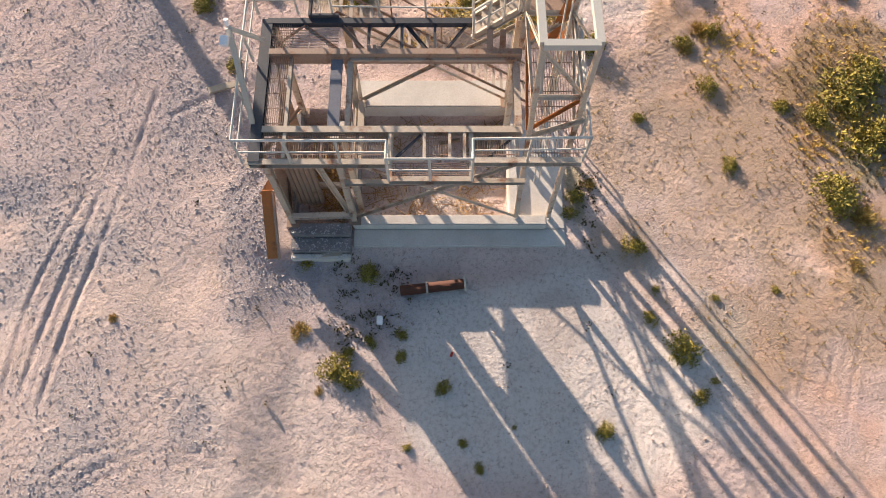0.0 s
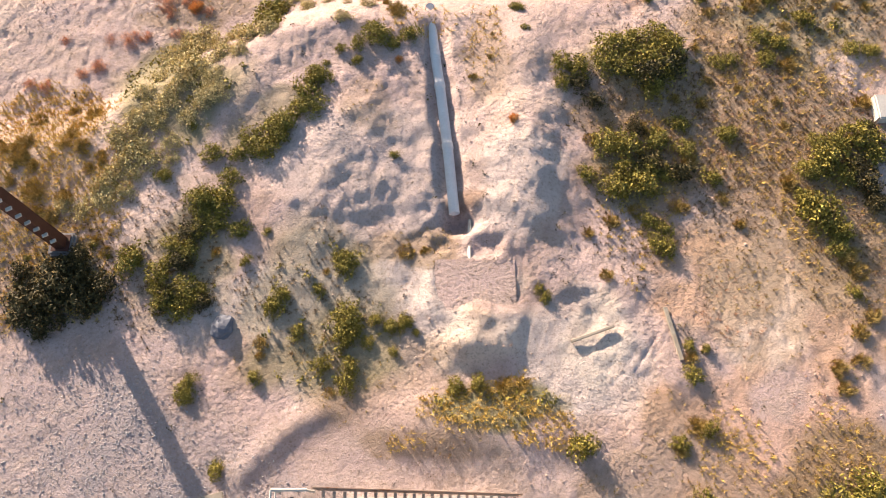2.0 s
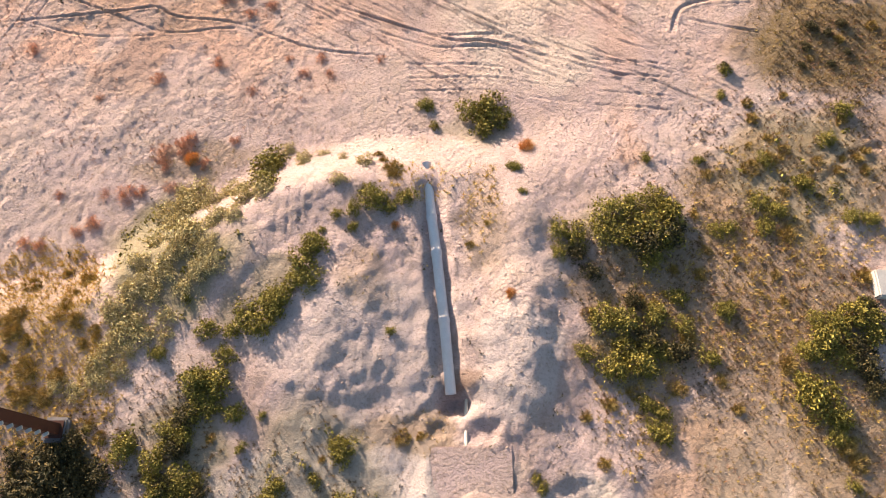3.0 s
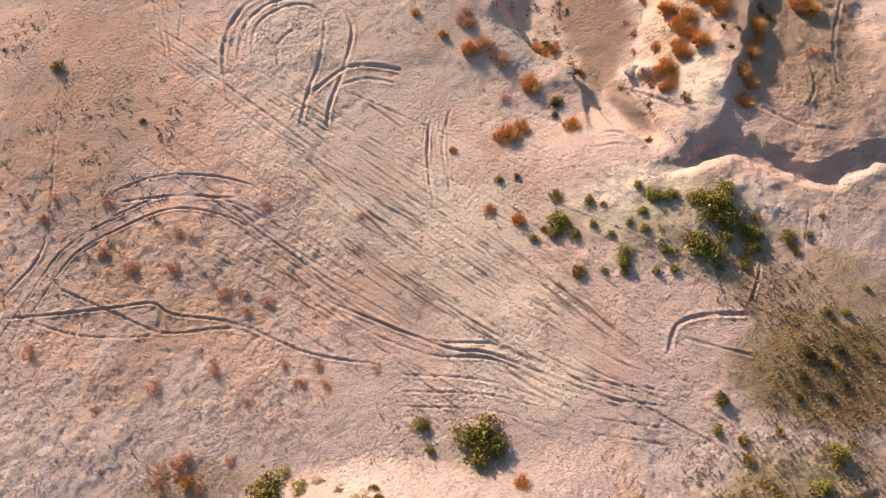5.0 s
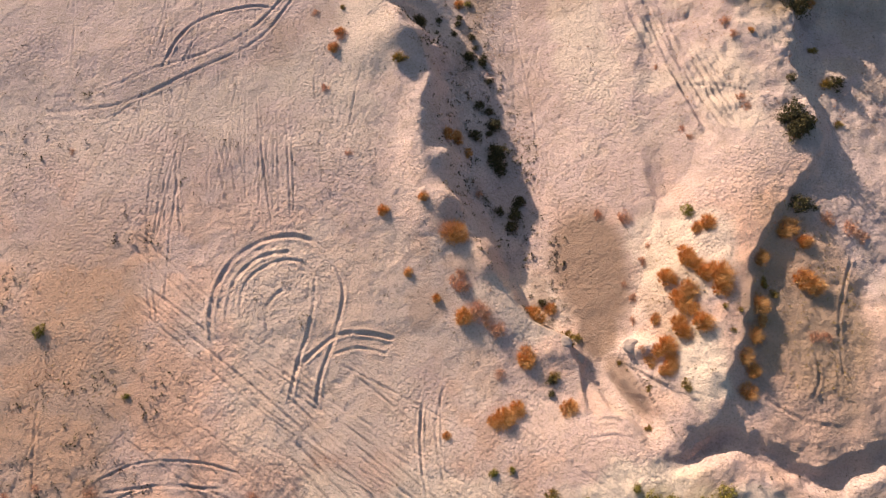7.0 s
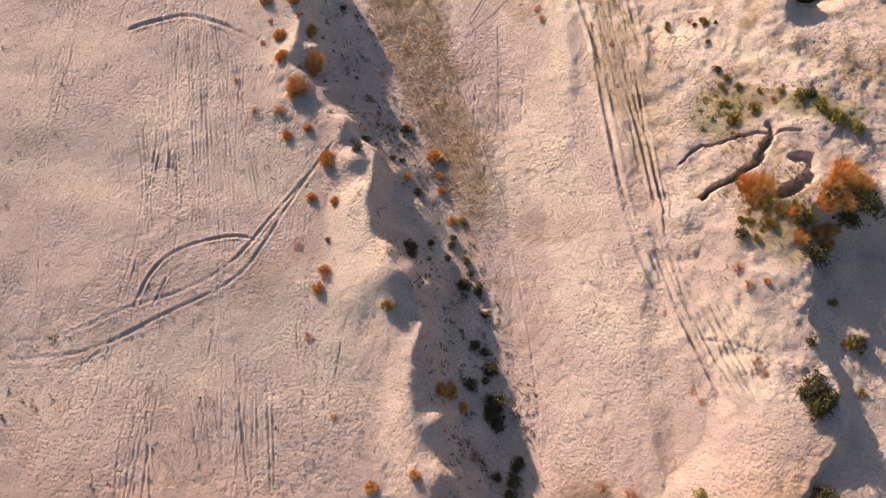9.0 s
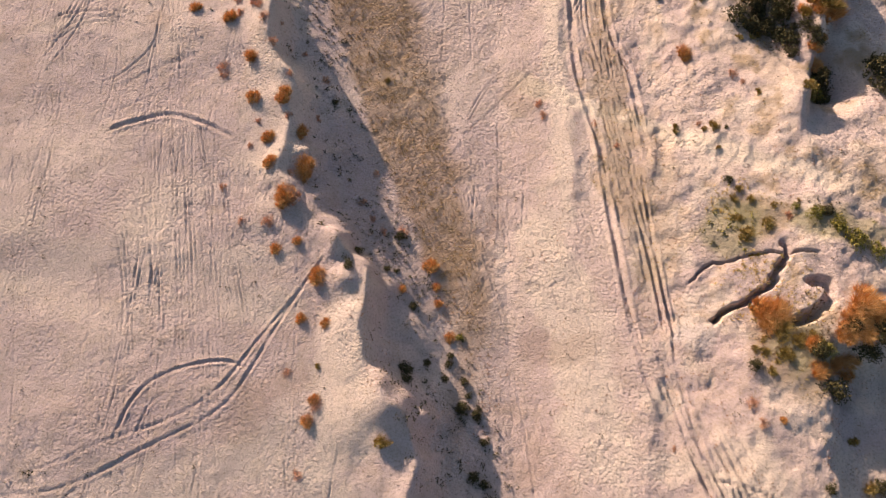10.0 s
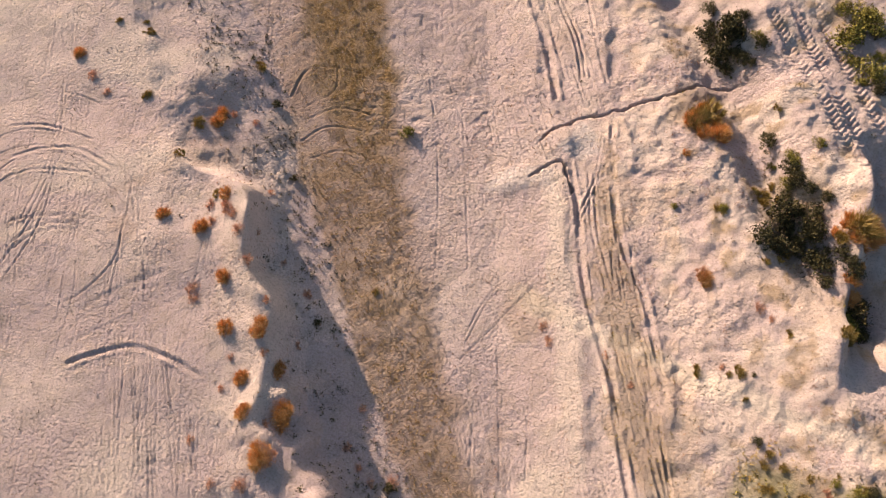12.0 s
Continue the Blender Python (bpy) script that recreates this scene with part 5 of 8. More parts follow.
# gratings of the front walkway, some gone
for x0, x1 in ((-3.52, -2.75), (-2.73, -1.95), (-1.93, -1.25), (-0.38, 0.12), (0.5, 1.1), (1.14, 1.7)):
    grating("deck_grating", x0, x1, 7.72, 8.32, DECK - 0.055, plat, BROWN, True, 0.055)
grating("deck_grating", -1.16, 0.6, 7.26, 7.6, DECK - 0.055, plat, BROWN, False, 0.055)
for x in (-2.74, -1.94):
    one("deck_joist", (x, 7.7, DECK - 0.1), (x, 8.36, DECK - 0.1), 0.05, 0.1, BROWN, plat)
one("deck_brace", (-3.4, 7.75, DECK - 0.12), (-2.8, 8.3, DECK - 0.12), 0.05, 0.05, BROWN, plat)
one("deck_brace", (1.0, 7.75, DECK - 0.12), (1.6, 8.3, DECK - 0.12), 0.05, 0.05, DARK, plat)
for x in (-1.2, -0.43, 0.14, 0.47):
    one("hatch_bar", (x, 7.68, DECK - 0.03), (x, 8.36, DECK - 0.03), 0.07, 0.08, CREAM, plat)
one("hatch_bar", (-1.2, 7.68, DECK - 0.03), (-0.43, 7.68, DECK - 0.03), 0.07, 0.08, CREAM, plat)
one("hatch_brace", (-1.1, 7.72, DECK - 0.1), (-0.5, 8.34, DECK - 0.1), 0.05, 0.05, DARK, plat)
# cross braces, front and back, and the bars between the columns
for y, z0, xr in ((7.93, 0.42, 1.98), (11.62, 0.42, 1.83)):
    one("cross_brace", (-2.35, y, z0), (xr, y - 0.12, 3.95), 0.08, 0.09, CREAM, plat, "L")
    one("cross_brace", (xr, y + 0.03, z0), (-2.35, y - 0.09, 3.95), 0.08, 0.09, CREAM, plat, "L")
one("tie_bar", (-2.35, 7.72, 2.9), (1.95, 7.76, 2.9), 0.12, 0.14, CREAM, plat, "C")
one("tie_bar", (-4.0, 7.72, 0.9), (-2.4, 7.75, 0.9), 0.14, 0.14, CREAM, plat, "C")
one("tie_bar", (-4.0, 8.9, 0.35), (-2.4, 8.9, 0.35), 0.14, 0.14, CREAM, plat, "C")
one("brace", (-2.9, 7.7, 4.0), (-2.45, 7.85, 0.6), 0.12, 0.12, CREAM, plat, "L")
one("brace", (-2.2, 8.5, 3.8), (-2.2, 10.4, 0.4), 0.1, 0.1, BROWN, plat, "L")
one("brace", (-4.1, 8.0, 3.9), (-4.1, 11.3, 0.5), 0.09, 0.09, BROWN, plat, "L")
one("brace", (-4.1, 11.3, 3.9), (-4.1, 8.0, 0.5), 0.09, 0.09, BROWN, plat, "L")
# rails
handrail([(-4.45, 11.6, DECK), (-4.45, 7.58, DECK), (-1.19, 7.58, DECK), (-1.19, 7.15, DECK), (0.63, 7.15, DECK), (0.63, 7.62, DECK), (3.1, 7.66, DECK), (3.1, 10.7, DECK)], plat)
handrail([(-4.45, 11.62, DECK), (-3.5, 11.62, DECK), (-3.5, 12.32, DECK), (-2.7, 12.32, DECK)], plat)
handrail([(-2.66, 11.58, DECK), (0.72, 11.52, DECK)], plat, mids=2)
grating("landing_grating", -3.45, -2.62, 11.55, 12.3, DECK - 0.03, plat, TAN, True, 0.06)
one("landing_kerb", (-3.2, 11.46, DECK + 0.05), (-3.2, 12.2, DECK + 0.05), 0.05, 0.2, DARK, plat)
one("landing_kerb", (-3.2, 11.5, DECK + 0.05), (-2.5, 11.5, DECK + 0.05), 0.06, 0.16, DARK, plat)

# ---- head frame on the east end ----
head = thing("head_frame", 2.4, 9.5, DECK, "tall pale steel head frame with crossed braces and rust", "frame")
TOP = 7.22
corners = [((1.88, 8.47), (1.98, 7.97, 0.36)), ((2.95, 8.47), (2.9, 8.1, 0.05)), ((1.85, 10.66), (1.85, 10.9, 0.05)), ((2.9, 10.66), (2.9, 11.0, 0.05))]
for (x, y), foot in corners:
    one("post", foot, (x, y, TOP), 0.11, 0.11, CREAM, head, "I", up=(0, 1, 0))
for a, b in ((0, 1), (2, 3), (0, 2), (1, 3)):
    (xa, ya), (xb, yb) = corners[a][0], corners[b][0]
    one("top_beam", (xa, ya, TOP), (xb, yb, TOP), 0.15, 0.16, RAIL, head)
    one("middle_beam", (xa, ya + 0.02, 5.4), (xb, yb + 0.02, 5.4), 0.08, 0.1, CREAM, head, "L")
    one("diagonal", (xa, ya, TOP - 0.15), (xb, yb, 5.45), 0.07, 0.07, CREAM, head, "L")
    one("diagonal", (xa, ya - 0.1, 4.25), (xb, yb, 5.4), 0.07, 0.07, CREAM if a else RUST, head, "L")
one("rusty_brace", (2.9, 10.6, 6.9), (2.55, 10.75, 4.4), 0.12, 0.2, RUST, head, "L", "orange rusted angle brace")
one("rusty_plate", (1.95, 10.85, 4.35), (2.9, 10.85, 4.35), 0.3, 0.04, RUST, head, "box", "orange rusted sheet")
one("front_strut", (1.92, 8.2, 4.3), (2.95, 8.0, 5.3), 0.09, 0.09, CREAM, head, "L")
for x in (2.55, 2.68):
    one("ladder_stile", (x, 9.1, 0.1), (x, 10.2, 6.6), 0.03, 0.04, RAIL, head)
one("conduit", (2.2, 9.2, 4.3), (2.3, 10.3, 4.9), 0.1, 0.1, RAIL, head, "tube")
handrail([(3.08, 8.2, DECK), (3.06, 10.6, DECK)], head, mids=2)

# ---- short stair up to the landing behind the head frame ----
UP = 5.15
stair = thing("upper_stair", 1.2, 11.2, DECK, "short pale steel stair with railings up to a landing", "stairs")
for y in (10.92, 11.5):
    one("stringer", (0.72, y, DECK), (1.72, y, UP), 0.06, 0.2, CREAM, stair, "C")
    handrail([(0.72, y, DECK), (1.72, y, UP), (2.95 if y > 11 else 1.8, y, UP)], stair, posts=0.4)
for k in range(5):
    f = (k + 0.6) / 5
    lump("tread", 0.72 + f - 0.12, 0.72 + f + 0.12, 10.95, 11.47, DECK + f * (UP - DECK) - 0.02, DECK + f * (UP - DECK) + 0.01, CREAM, stair, 0.0)
lump("landing", 1.74, 2.95, 10.9, 11.48, UP - 0.06, UP - 0.02, BROWN, stair, 0.0)
handrail([(2.97, 11.5, UP), (2.97, 10.75, UP)], stair, posts=0.5)
for x in (1.78, 2.93):
    one("stair_leg", (x, 11.45, 0.3), (x, 11.45, UP), 0.05, 0.05, CREAM, stair)

# ---- long stair from the west landing down behind the platform ----
long_stair = thing("long_stair", 0.0, 12.0, 0.0, "rusty steel stair with open treads down to the ground", "stairs")
for y in (11.72, 12.36):
    one("stringer", (-2.6, y, DECK - 0.05), (2.5, y, 0.12), 0.03, 0.08, BROWN, long_stair, "C")
for k in range(22):
    f = (k + 0.5) / 22
    x, z = -2.6 + 5.1 * f, DECK - 0.05 - 4.03 * f
    lump("tread", x - 0.06, x + 0.02, 11.74, 12.34, z, z + 0.025, TAN, long_stair, 0.0)
one("handrail", (-2.6, 12.36, DECK + 0.9), (2.5, 12.36, 1.0), 0.05, 0.05, BROWN, long_stair, "tube")
for k in range(5):
    f = k / 4
    one("rail_post", (-2.6 + 5.1 * f, 12.36, DECK - 0.05 - 4.03 * f), (-2.6 + 5.1 * f, 12.36, DECK + 0.9 - 4.05 * f), 0.04, 0.04, BROWN, long_stair)

# ---- lamp bracket on the west edge ----
davit = thing("lamp_bracket", -4.35, 8.5, DECK, "pale steel lamp bracket leaning over the walkway edge", "lamp")
one("strut", (-4.32, 8.5, DECK - 0.2), (-4.42, 9.6, 6.25), 0.11, 0.11, RAIL, davit)
one("arm", (-4.42, 9.6, 6.25), (-4.24, 10.7, DECK + 0.2), 0.09, 0.09, RAIL, davit)
one("lamp_head", (-4.48, 9.45, 6.2), (-4.5, 9.25, 6.15), 0.16, 0.12, PIPE, davit, "box", "white lamp head")
one("insulator", (-4.43, 9.66, 6.3), (-4.43, 9.7, 6.42), 0.1, 0.1, PIPE, davit, "tube")

# ---- hopper plates and panels inside the platform ----
def corrugated(name, a, b, z0, z1, mat, parent, wave=0.12, deep=0.025, label=""):
    """An upright ribbed sheet from a to b on plan."""
    o = parent.matrix_basis.translation
    a, b = Vector((*a, 0)), Vector((*b, 0))
    way, n = (b - a).normalized(), max(4, int((b - a).length / (wave / 2)))
    side = Vector((-way.y, way.x, 0))
    bm = bmesh.new()
    cols = []
    for k in range(n + 1):
        p = a.lerp(b, k / n) + side * (deep if k % 2 else -deep)
        for off in (0.006, -0.006):
            q = p + side * off
            cols.append((bm.verts.new((q.x - o.x, q.y - o.y, z0 - o.z)), bm.verts.new((q.x - o.x, q.y - o.y, z1 - o.z))))
    for k in range(n):
        for j in (0, 1):
            (p, q), (r, s) = cols[2 * k + j], cols[2 * k + 2 + j]
            bm.faces.new((p, r, s, q) if j else (p, q, s, r))
        (p, q), (r, s) = cols[2 * k], cols[2 * k + 2]
        (p2, q2), (r2, s2) = cols[2 * k + 1], cols[2 * k + 3]
        bm.faces.new((q, q2, s2, s))
    return part(name, bm, mat, parent, label)


lump("hopper_plate", -2.3, -2.26, 8.6, 11.4, 1.3, 2.12, CREAM, plat, 0.0)
# west sheet is added to block the low sun under the deck
corrugated("side_sheet", (-4.17, 7.85), (-4.17, 10.9), 0.1, 2.5, BROWN, plat, label="brown ribbed steel sheet")
corrugated("front_sheet", (-4.0, 8.5), (-3.25, 8.5), 0.0, 2.7, BROWN, plat, label="brown ribbed steel sheet")
grating("deck_grating", -4.1, -2.5, 10.66, 11.3, DECK - 0.1, plat, TAN, False, 0.08)

# ---- loose things round the platform ----
sheet_rust = thing("rusty_sheet", -4.6, 7.4, 0.3, "bright orange rusted steel sheet leaning beside the steps", "sheet metal")
one("panel", (-4.62, 8.3, 1.3), (-4.55, 6.78, 0.25), 0.3, 0.05, RUST, sheet_rust)
one("folded_edge", (-4.47, 8.3, 1.28), (-4.4, 6.78, 0.2), 0.05, 0.16, BROWN, sheet_rust)
one("torn_plate", (-4.8, 8.35, 0.75), (-4.55, 8.7, 0.95), 0.35, 0.04, RUST, sheet_rust)


def pipe_run(name, pts, radius, mat, parent, label="", sides=16, wall=0.02):
    """A hollow pipe through points."""
    o = Vector(parent.matrix_basis.translation)
    bm = bmesh.new()
    rings = []
    pts = [Vector(p) - o for p in pts]
    for k, p in enumerate(pts):
        way = (pts[min(k + 1, len(pts) - 1)] - pts[max(k - 1, 0)]).normalized()
        side = way.cross(Vector((0, 0, 1))).normalized()
        over = side.cross(way)
        rings.append([[bm.verts.new(p + (side * math.cos(a) + over * math.sin(a)) * r) for a in (j * math.tau / sides for j in range(sides))] for r in (radius, radius - wall)])
    for (o1, i1), (o2, i2) in zip(rings[:-1], rings[1:]):
        for j in range(sides):
            k = (j + 1) % sides
            bm.faces.new((o1[j], o1[k], o2[k], o2[j])).smooth = True
            bm.faces.new((i1[k], i1[j], i2[j], i2[k])).smooth = True
    for out, inn in (rings[0], rings[-1]):
        for j in range(sides):
            k = (j + 1) % sides
            bm.faces.new((out[j], inn[j], inn[k], out[k]))
    return part(name, bm, mat, parent, label)


def lie(x, y, up=0.0):
    return (x, y, float(ground(np.array([x]), np.array([y]))[0]) + up)


short_pipe = thing("flanged_pipe", -0.4, 6.1, 0.0, "short dark rusty flanged pipe lying on the sand", "pipe")
pipe_run("pipe", [(-1.15, 5.97, -0.06), (0.56, 6.17, -0.06)], 0.14, MAST, short_pipe)
pipe_run("flange", [(0.56, 6.17, -0.05), (0.61, 6.176, -0.05)], 0.2, RAIL, short_pipe, "pale worn flange", wall=0.07)
pipe_run("flange", [(-0.46, 6.05, -0.05), (-0.41, 6.056, -0.05)], 0.17, RAIL, short_pipe, "pale worn flange", wall=0.05)
carton = thing("white_carton", -1.68, 5.18, -0.2, "small white plastic carton on the sand", "box")
part("body", block(bmesh.new(), -0.08, 0.08, -0.12, 0.12, 0, 0.1, 0.02), PIPE, carton)
can = thing("red_can", 0.2, 4.25, -0.2, "small crushed red can", "can")
one("body", (0.2, 4.2, -0.17), (0.24, 4.32, -0.17), 0.07, 0.07, steel("red_paint", (0.5, 0.05, 0.03), share=0.7), can, "tube")


def board(name, a, b, wide, thick, mat, label, category):
    a, b = Vector(a), Vector(b)
    t = thing(name, *((a + b) / 2), label, category)
    o = Vector(t.matrix_basis.translation)
    bm = bar(bmesh.new(), a - o, b - o, wide, thick)
    bmesh.ops.bevel(bm, geom=list(bm.edges), offset=min(wide, thick) * 0.15, segments=1, affect="EDGES")
    part("plank", bm, mat, t)
    return t


board("grey_board", lie(-6.95, 12.16, 0.08), lie(-6.0, 12.42, 0.1), 0.22, 0.06, TIMBER, "pale weathered board lying on the gravel", "board")
board("long_board", lie(7.3, 17.95, 0.06), lie(7.62, 16.25, 0.06), 0.13, 0.06, TIMBER, "long pale weathered board on the sand", "board")
board("round_pole", lie(4.3, 16.87, 0.1), lie(5.66, 17.35, 0.1), 0.09, 0.09, TIMBER, "thin grey timber pole half buried in sand", "pole")
board("dark_board", lie(-3.3, 6.95, 0.14), lie(-2.75, 6.99, 0.14), 0.12, 0.04, TIMBER, "grey board on the steps", "board")

# rubbish in the pit
pallet = thing("dark_pallet", 1.0, 10.75, -0.44, "dark broken wooden pallet in the pit", "pallet")
for k in range(6):
    part("slat", block(bmesh.new(), -0.36 + 0.13 * k, -0.27 + 0.13 * k, -0.42, 0.35 - 0.03 * (k % 3), 0.07, 0.1), STEM, pallet)
for y in (-0.35, 0.25):
    part("bearer", block(bmesh.new(), -0.38, 0.4, y, y + 0.09, -0.02, 0.07), STEM, pallet)
board("pit_board", (-0.1, 10.62, -0.35), (0.5, 10.75, -0.35), 0.1, 0.05, STEM, "dark board in the pit", "board")
board("pale_board", (1.4, 10.5, -0.36), (1.45, 10.85, -0.36), 0.1, 0.05, TIMBER, "pale splintered board in the pit", "board")
block_pale = thing("pale_slab", -3.0, 10.95, -0.4, "pale broken concrete slab in the pit bay", "slab")
part("body", block(bmesh.new(), -0.3, 0.35, -0.35, 0.3, -0.1, 0.3, 0.04), CONCRETE, block_pale)

# ---- mast on its footing, west of the mound ----
MX, MY = -12.05, 20.2
mast = thing("steel_mast", MX, MY, -0.2, "tall red-brown rusted steel mast on a concrete footing", "mast")
lump("footing", MX - 0.42, MX + 0.42, MY - 0.4, MY + 0.4, -0.6, 0.12, DARK_CONCRETE, mast, 0.08, "dark grey concrete footing")
one("base_plate", (MX, MY, 0.12), (MX, MY, 0.16), 0.56, 0.56, MAST, mast, up=(0, 1, 0))
one("pole", (MX, MY, 0.14), (MX, MY, 11.5), 0.36, 0.36, MAST, mast, "C", up=(0, 1, 0))
one("web", (MX, MY - 0.16, 0.14), (MX, MY - 0.16, 11.5), 0.34, 0.03, MAST, mast, "box", up=(0, 1, 0))
for k in range(21):
    z = 0.9 + 0.5 * k
    one("step_plate", (MX + 0.09, MY - 0.28, z), (MX + 0.25, MY - 0.21, z + 0.02), 0.1, 0.05, RAIL, mast)

# ---- white pipe in its trench, stub and sand-covered slab ----
white_pipe = thing("white_pipe", 0.35, 25.3, -0.2, "long white pipe of several lengths lying in a trench", "pipe")
for a, b in (((0.74, 21.3, -0.1), (0.53, 23.8, -0.04)), ((0.53, 23.8, -0.04), (0.27, 26.3, -0.12)), ((0.27, 26.3, -0.12), (0.1, 27.7, -0.2)), ((0.1, 27.7, -0.2), (-0.1, 29.95, -0.32))):
    pipe_run("length", [a, b], 0.18, PIPE, white_pipe)
for x, y, z in ((0.53, 23.8, -0.04), (0.27, 26.3, -0.12), (0.1, 27.7, -0.2)):
    pipe_run("collar", [(x + 0.01, y - 0.09, z), (x - 0.01, y + 0.09, z)], 0.2, PIPE, white_pipe)
stub = thing("pipe_stub", 1.22, 20.4, -0.1, "thin pale pipe running under the slab edge", "pipe")
pipe_run("length", [(1.26, 21.15, -0.28), (1.22, 20.3, -0.1), (1.2, 19.5, 0.0)], 0.06, RAIL, stub)
slab = thing("sand_covered_slab", 1.35, 18.7, -0.1, "concrete slab half covered with sand beside the pipe", "slab")
part("body", block(bmesh.new(), -1.3, 1.35, -0.95, 0.9, -0.3, 0.24, 0.04), EARTH, slab)


def boulder(name, x, y, r, flat, mat, label, seed):
    bm = bmesh.new()
    bmesh.ops.create_icosphere(bm, subdivisions=3, radius=1)
    for v in bm.verts:
        k = 1 + 0.28 * noise.noise(v.co * 1.6 + Vector((seed, 0, 0))) + 0.1 * noise.noise(v.co * 5 + Vector((0, seed, 0)))
        v.co = Vector((v.co.x * r * k, v.co.y * r * 0.8 * k, v.co.z * r * flat * k))
    t = new(name, solid(bm, name))
    t.data.materials.append(mat)
    t.location = Vector(lie(x, y, 0.02 * r))
    t.rotation_euler = (0, 0, seed)
    return tagged(t, label, "rock")


boulder("grey_boulder", -6.55, 17.4, 0.42, 0.5, PLATE, "blue-grey boulder half buried in the sand", 1.3)
boulder("pale_boulder", 6.7, 49.3, 0.3, 0.22, CLOD, "pale crumbling earth block at the gully head", 2.2)
boulder("pale_boulder", 9.6, 49.0, 0.46, 0.26, CLOD, "pale crumbling earth block at the gully head", 3.1)
boulder("pale_boulder", 7.4, 48.6, 0.24, 0.22, CLOD, "pale crumbling earth block at the gully head", 4.7)
corner_block = thing("concrete_block", 15.5, 24.8, 0.6, "pale concrete block half hidden in the weeds", "block")
part("body", block(bmesh.new(), -0.45, 0.5, -0.5, 0.45, -0.3, 0.3, 0.05), CONCRETE, corner_block)

# ---- plants ----
def leaf_paint(name, dark, light, tip, rough=0.7):
    """Leaves that differ from one to the next and from plant to plant."""
    m = material(name, rough)
    geo, info = node(m, "NewGeometry"), node(m, "ObjectInfo")
    c = ramp(m, geo, "Random Per Island", [(0.0, dark), (0.6, light), (1.0, tip)])
    c = mix(m, ramp(m, info, "Random", [(0.2, (0, 0, 0)), (1.0, (0.55, 0.55, 0.55))]), "Color", c, tuple(0.5 * (a + b) for a, b in zip(dark, tip)))
    return finish(m, c)


LEAF = {
    "GREEN": leaf_paint("olive_leaves", (0.06, 0.05, 0.01), (0.23, 0.18, 0.028), (0.46, 0.37, 0.08)),
    "YELLOW": leaf_paint("straw_blades", (0.16, 0.095, 0.02), (0.40, 0.26, 0.06), (0.58, 0.43, 0.17)),
    "PALE": leaf_paint("dusty_leaves", (0.14, 0.11, 0.03), (0.58, 0.46, 0.19), (0.84, 0.69, 0.38)),
    "ORANGE": leaf_paint("orange_dry_stalks", (0.40, 0.15, 0.035), (0.72, 0.34, 0.10), (0.88, 0.58, 0.27)),
    "SPARSE": leaf_paint("rosy_dry_stalks", (0.46, 0.22, 0.13), (0.68, 0.37, 0.24), (0.80, 0.53, 0.36)),
    "DARK_GREEN": leaf_paint("dark_leaves", (0.016, 0.017, 0.007), (0.055, 0.046, 0.015), (0.17, 0.12, 0.04)),
}


def faces_mesh(name, verts, faces, mat):
    me = bpy.data.meshes.new(name)
    me.from_pydata([tuple(v) for v in verts], [], faces)
    me.materials.append(mat)
    return me


def twigs(rng, count, reach, thick):
    """A spray of bent three-sided stems from the foot."""
    verts, faces = [], []
    for _ in range(count):
        a, lean = rng.uniform(0, math.tau), rng.uniform(0.1, 1.2)
        way = np.array([math.cos(a) * math.sin(lean), math.sin(a) * math.sin(lean), math.cos(lean)])
        p, w = np.array([rng.uniform(-0.08, 0.08), rng.uniform(-0.08, 0.08), -0.08]), thick
        first = len(verts)
        for k in range(4):
            for j in range(3):
                b = j * math.tau / 3
                verts.append(p + w * np.array([math.cos(b), math.sin(b), 0.0]))
            p = p + way * reach * rng.uniform(0.25, 0.36)
            way = way + rng.normal(0, 0.16, 3)
            way /= np.linalg.norm(way)
            w *= 0.62
        for k in range(3):
            for j in range(3):
                a0, b0 = first + 3 * k + j, first + 3 * k + (j + 1) % 3
                faces.append((a0, b0, b0 + 3, a0 + 3))
    return verts, faces


def leafy(rng, clumps, leaves, size, flat):
    """Clumps of small folded leaves over an uneven dome."""
    verts, faces = [], []
    lobes = rng.uniform(0, math.tau, 3)
    for _ in range(clumps):
        a, u = rng.uniform(0, math.tau), rng.uniform(0, 1) ** 0.55
        rim = 0.72 + 0.18 * math.sin(2 * a + lobes[0]) + 0.14 * math.sin(3 * a + lobes[1]) + 0.1 * math.sin(5 * a + lobes[2])
        r = u * rim
        top = flat * math.sqrt(max(0.0, 1 - (u * 0.96) ** 2)) * rng.uniform(0.55, 1.1)
        c = np.array([r * math.cos(a), r * math.sin(a), max(0.04, top * rng.uniform(0.35, 1.0))])
        spread_r = rng.uniform(0.07, 0.15)
        for _ in range(leaves):
            p = c + rng.normal(0, spread_r, 3) * (1, 1, 0.75)
            p[2] = max(p[2], 0.02)
            n = rng.normal(0, 1, 3) + (0, 0, 0.9)
            n /= np.linalg.norm(n)
            t = np.cross(n, rng.normal(0, 1, 3))
            t /= np.linalg.norm(t) + 1e-9
            b = np.cross(n, t)
            s = size * rng.uniform(0.6, 1.4)
            k = len(verts)
            verts += [p - t * s, p - b * s * 0.45 + n * s * 0.12, p + t * s, p + b * s * 0.45 + n * s * 0.12]
            faces += [(k, k + 1, k + 2), (k, k + 2, k + 3)]
    return verts, faces


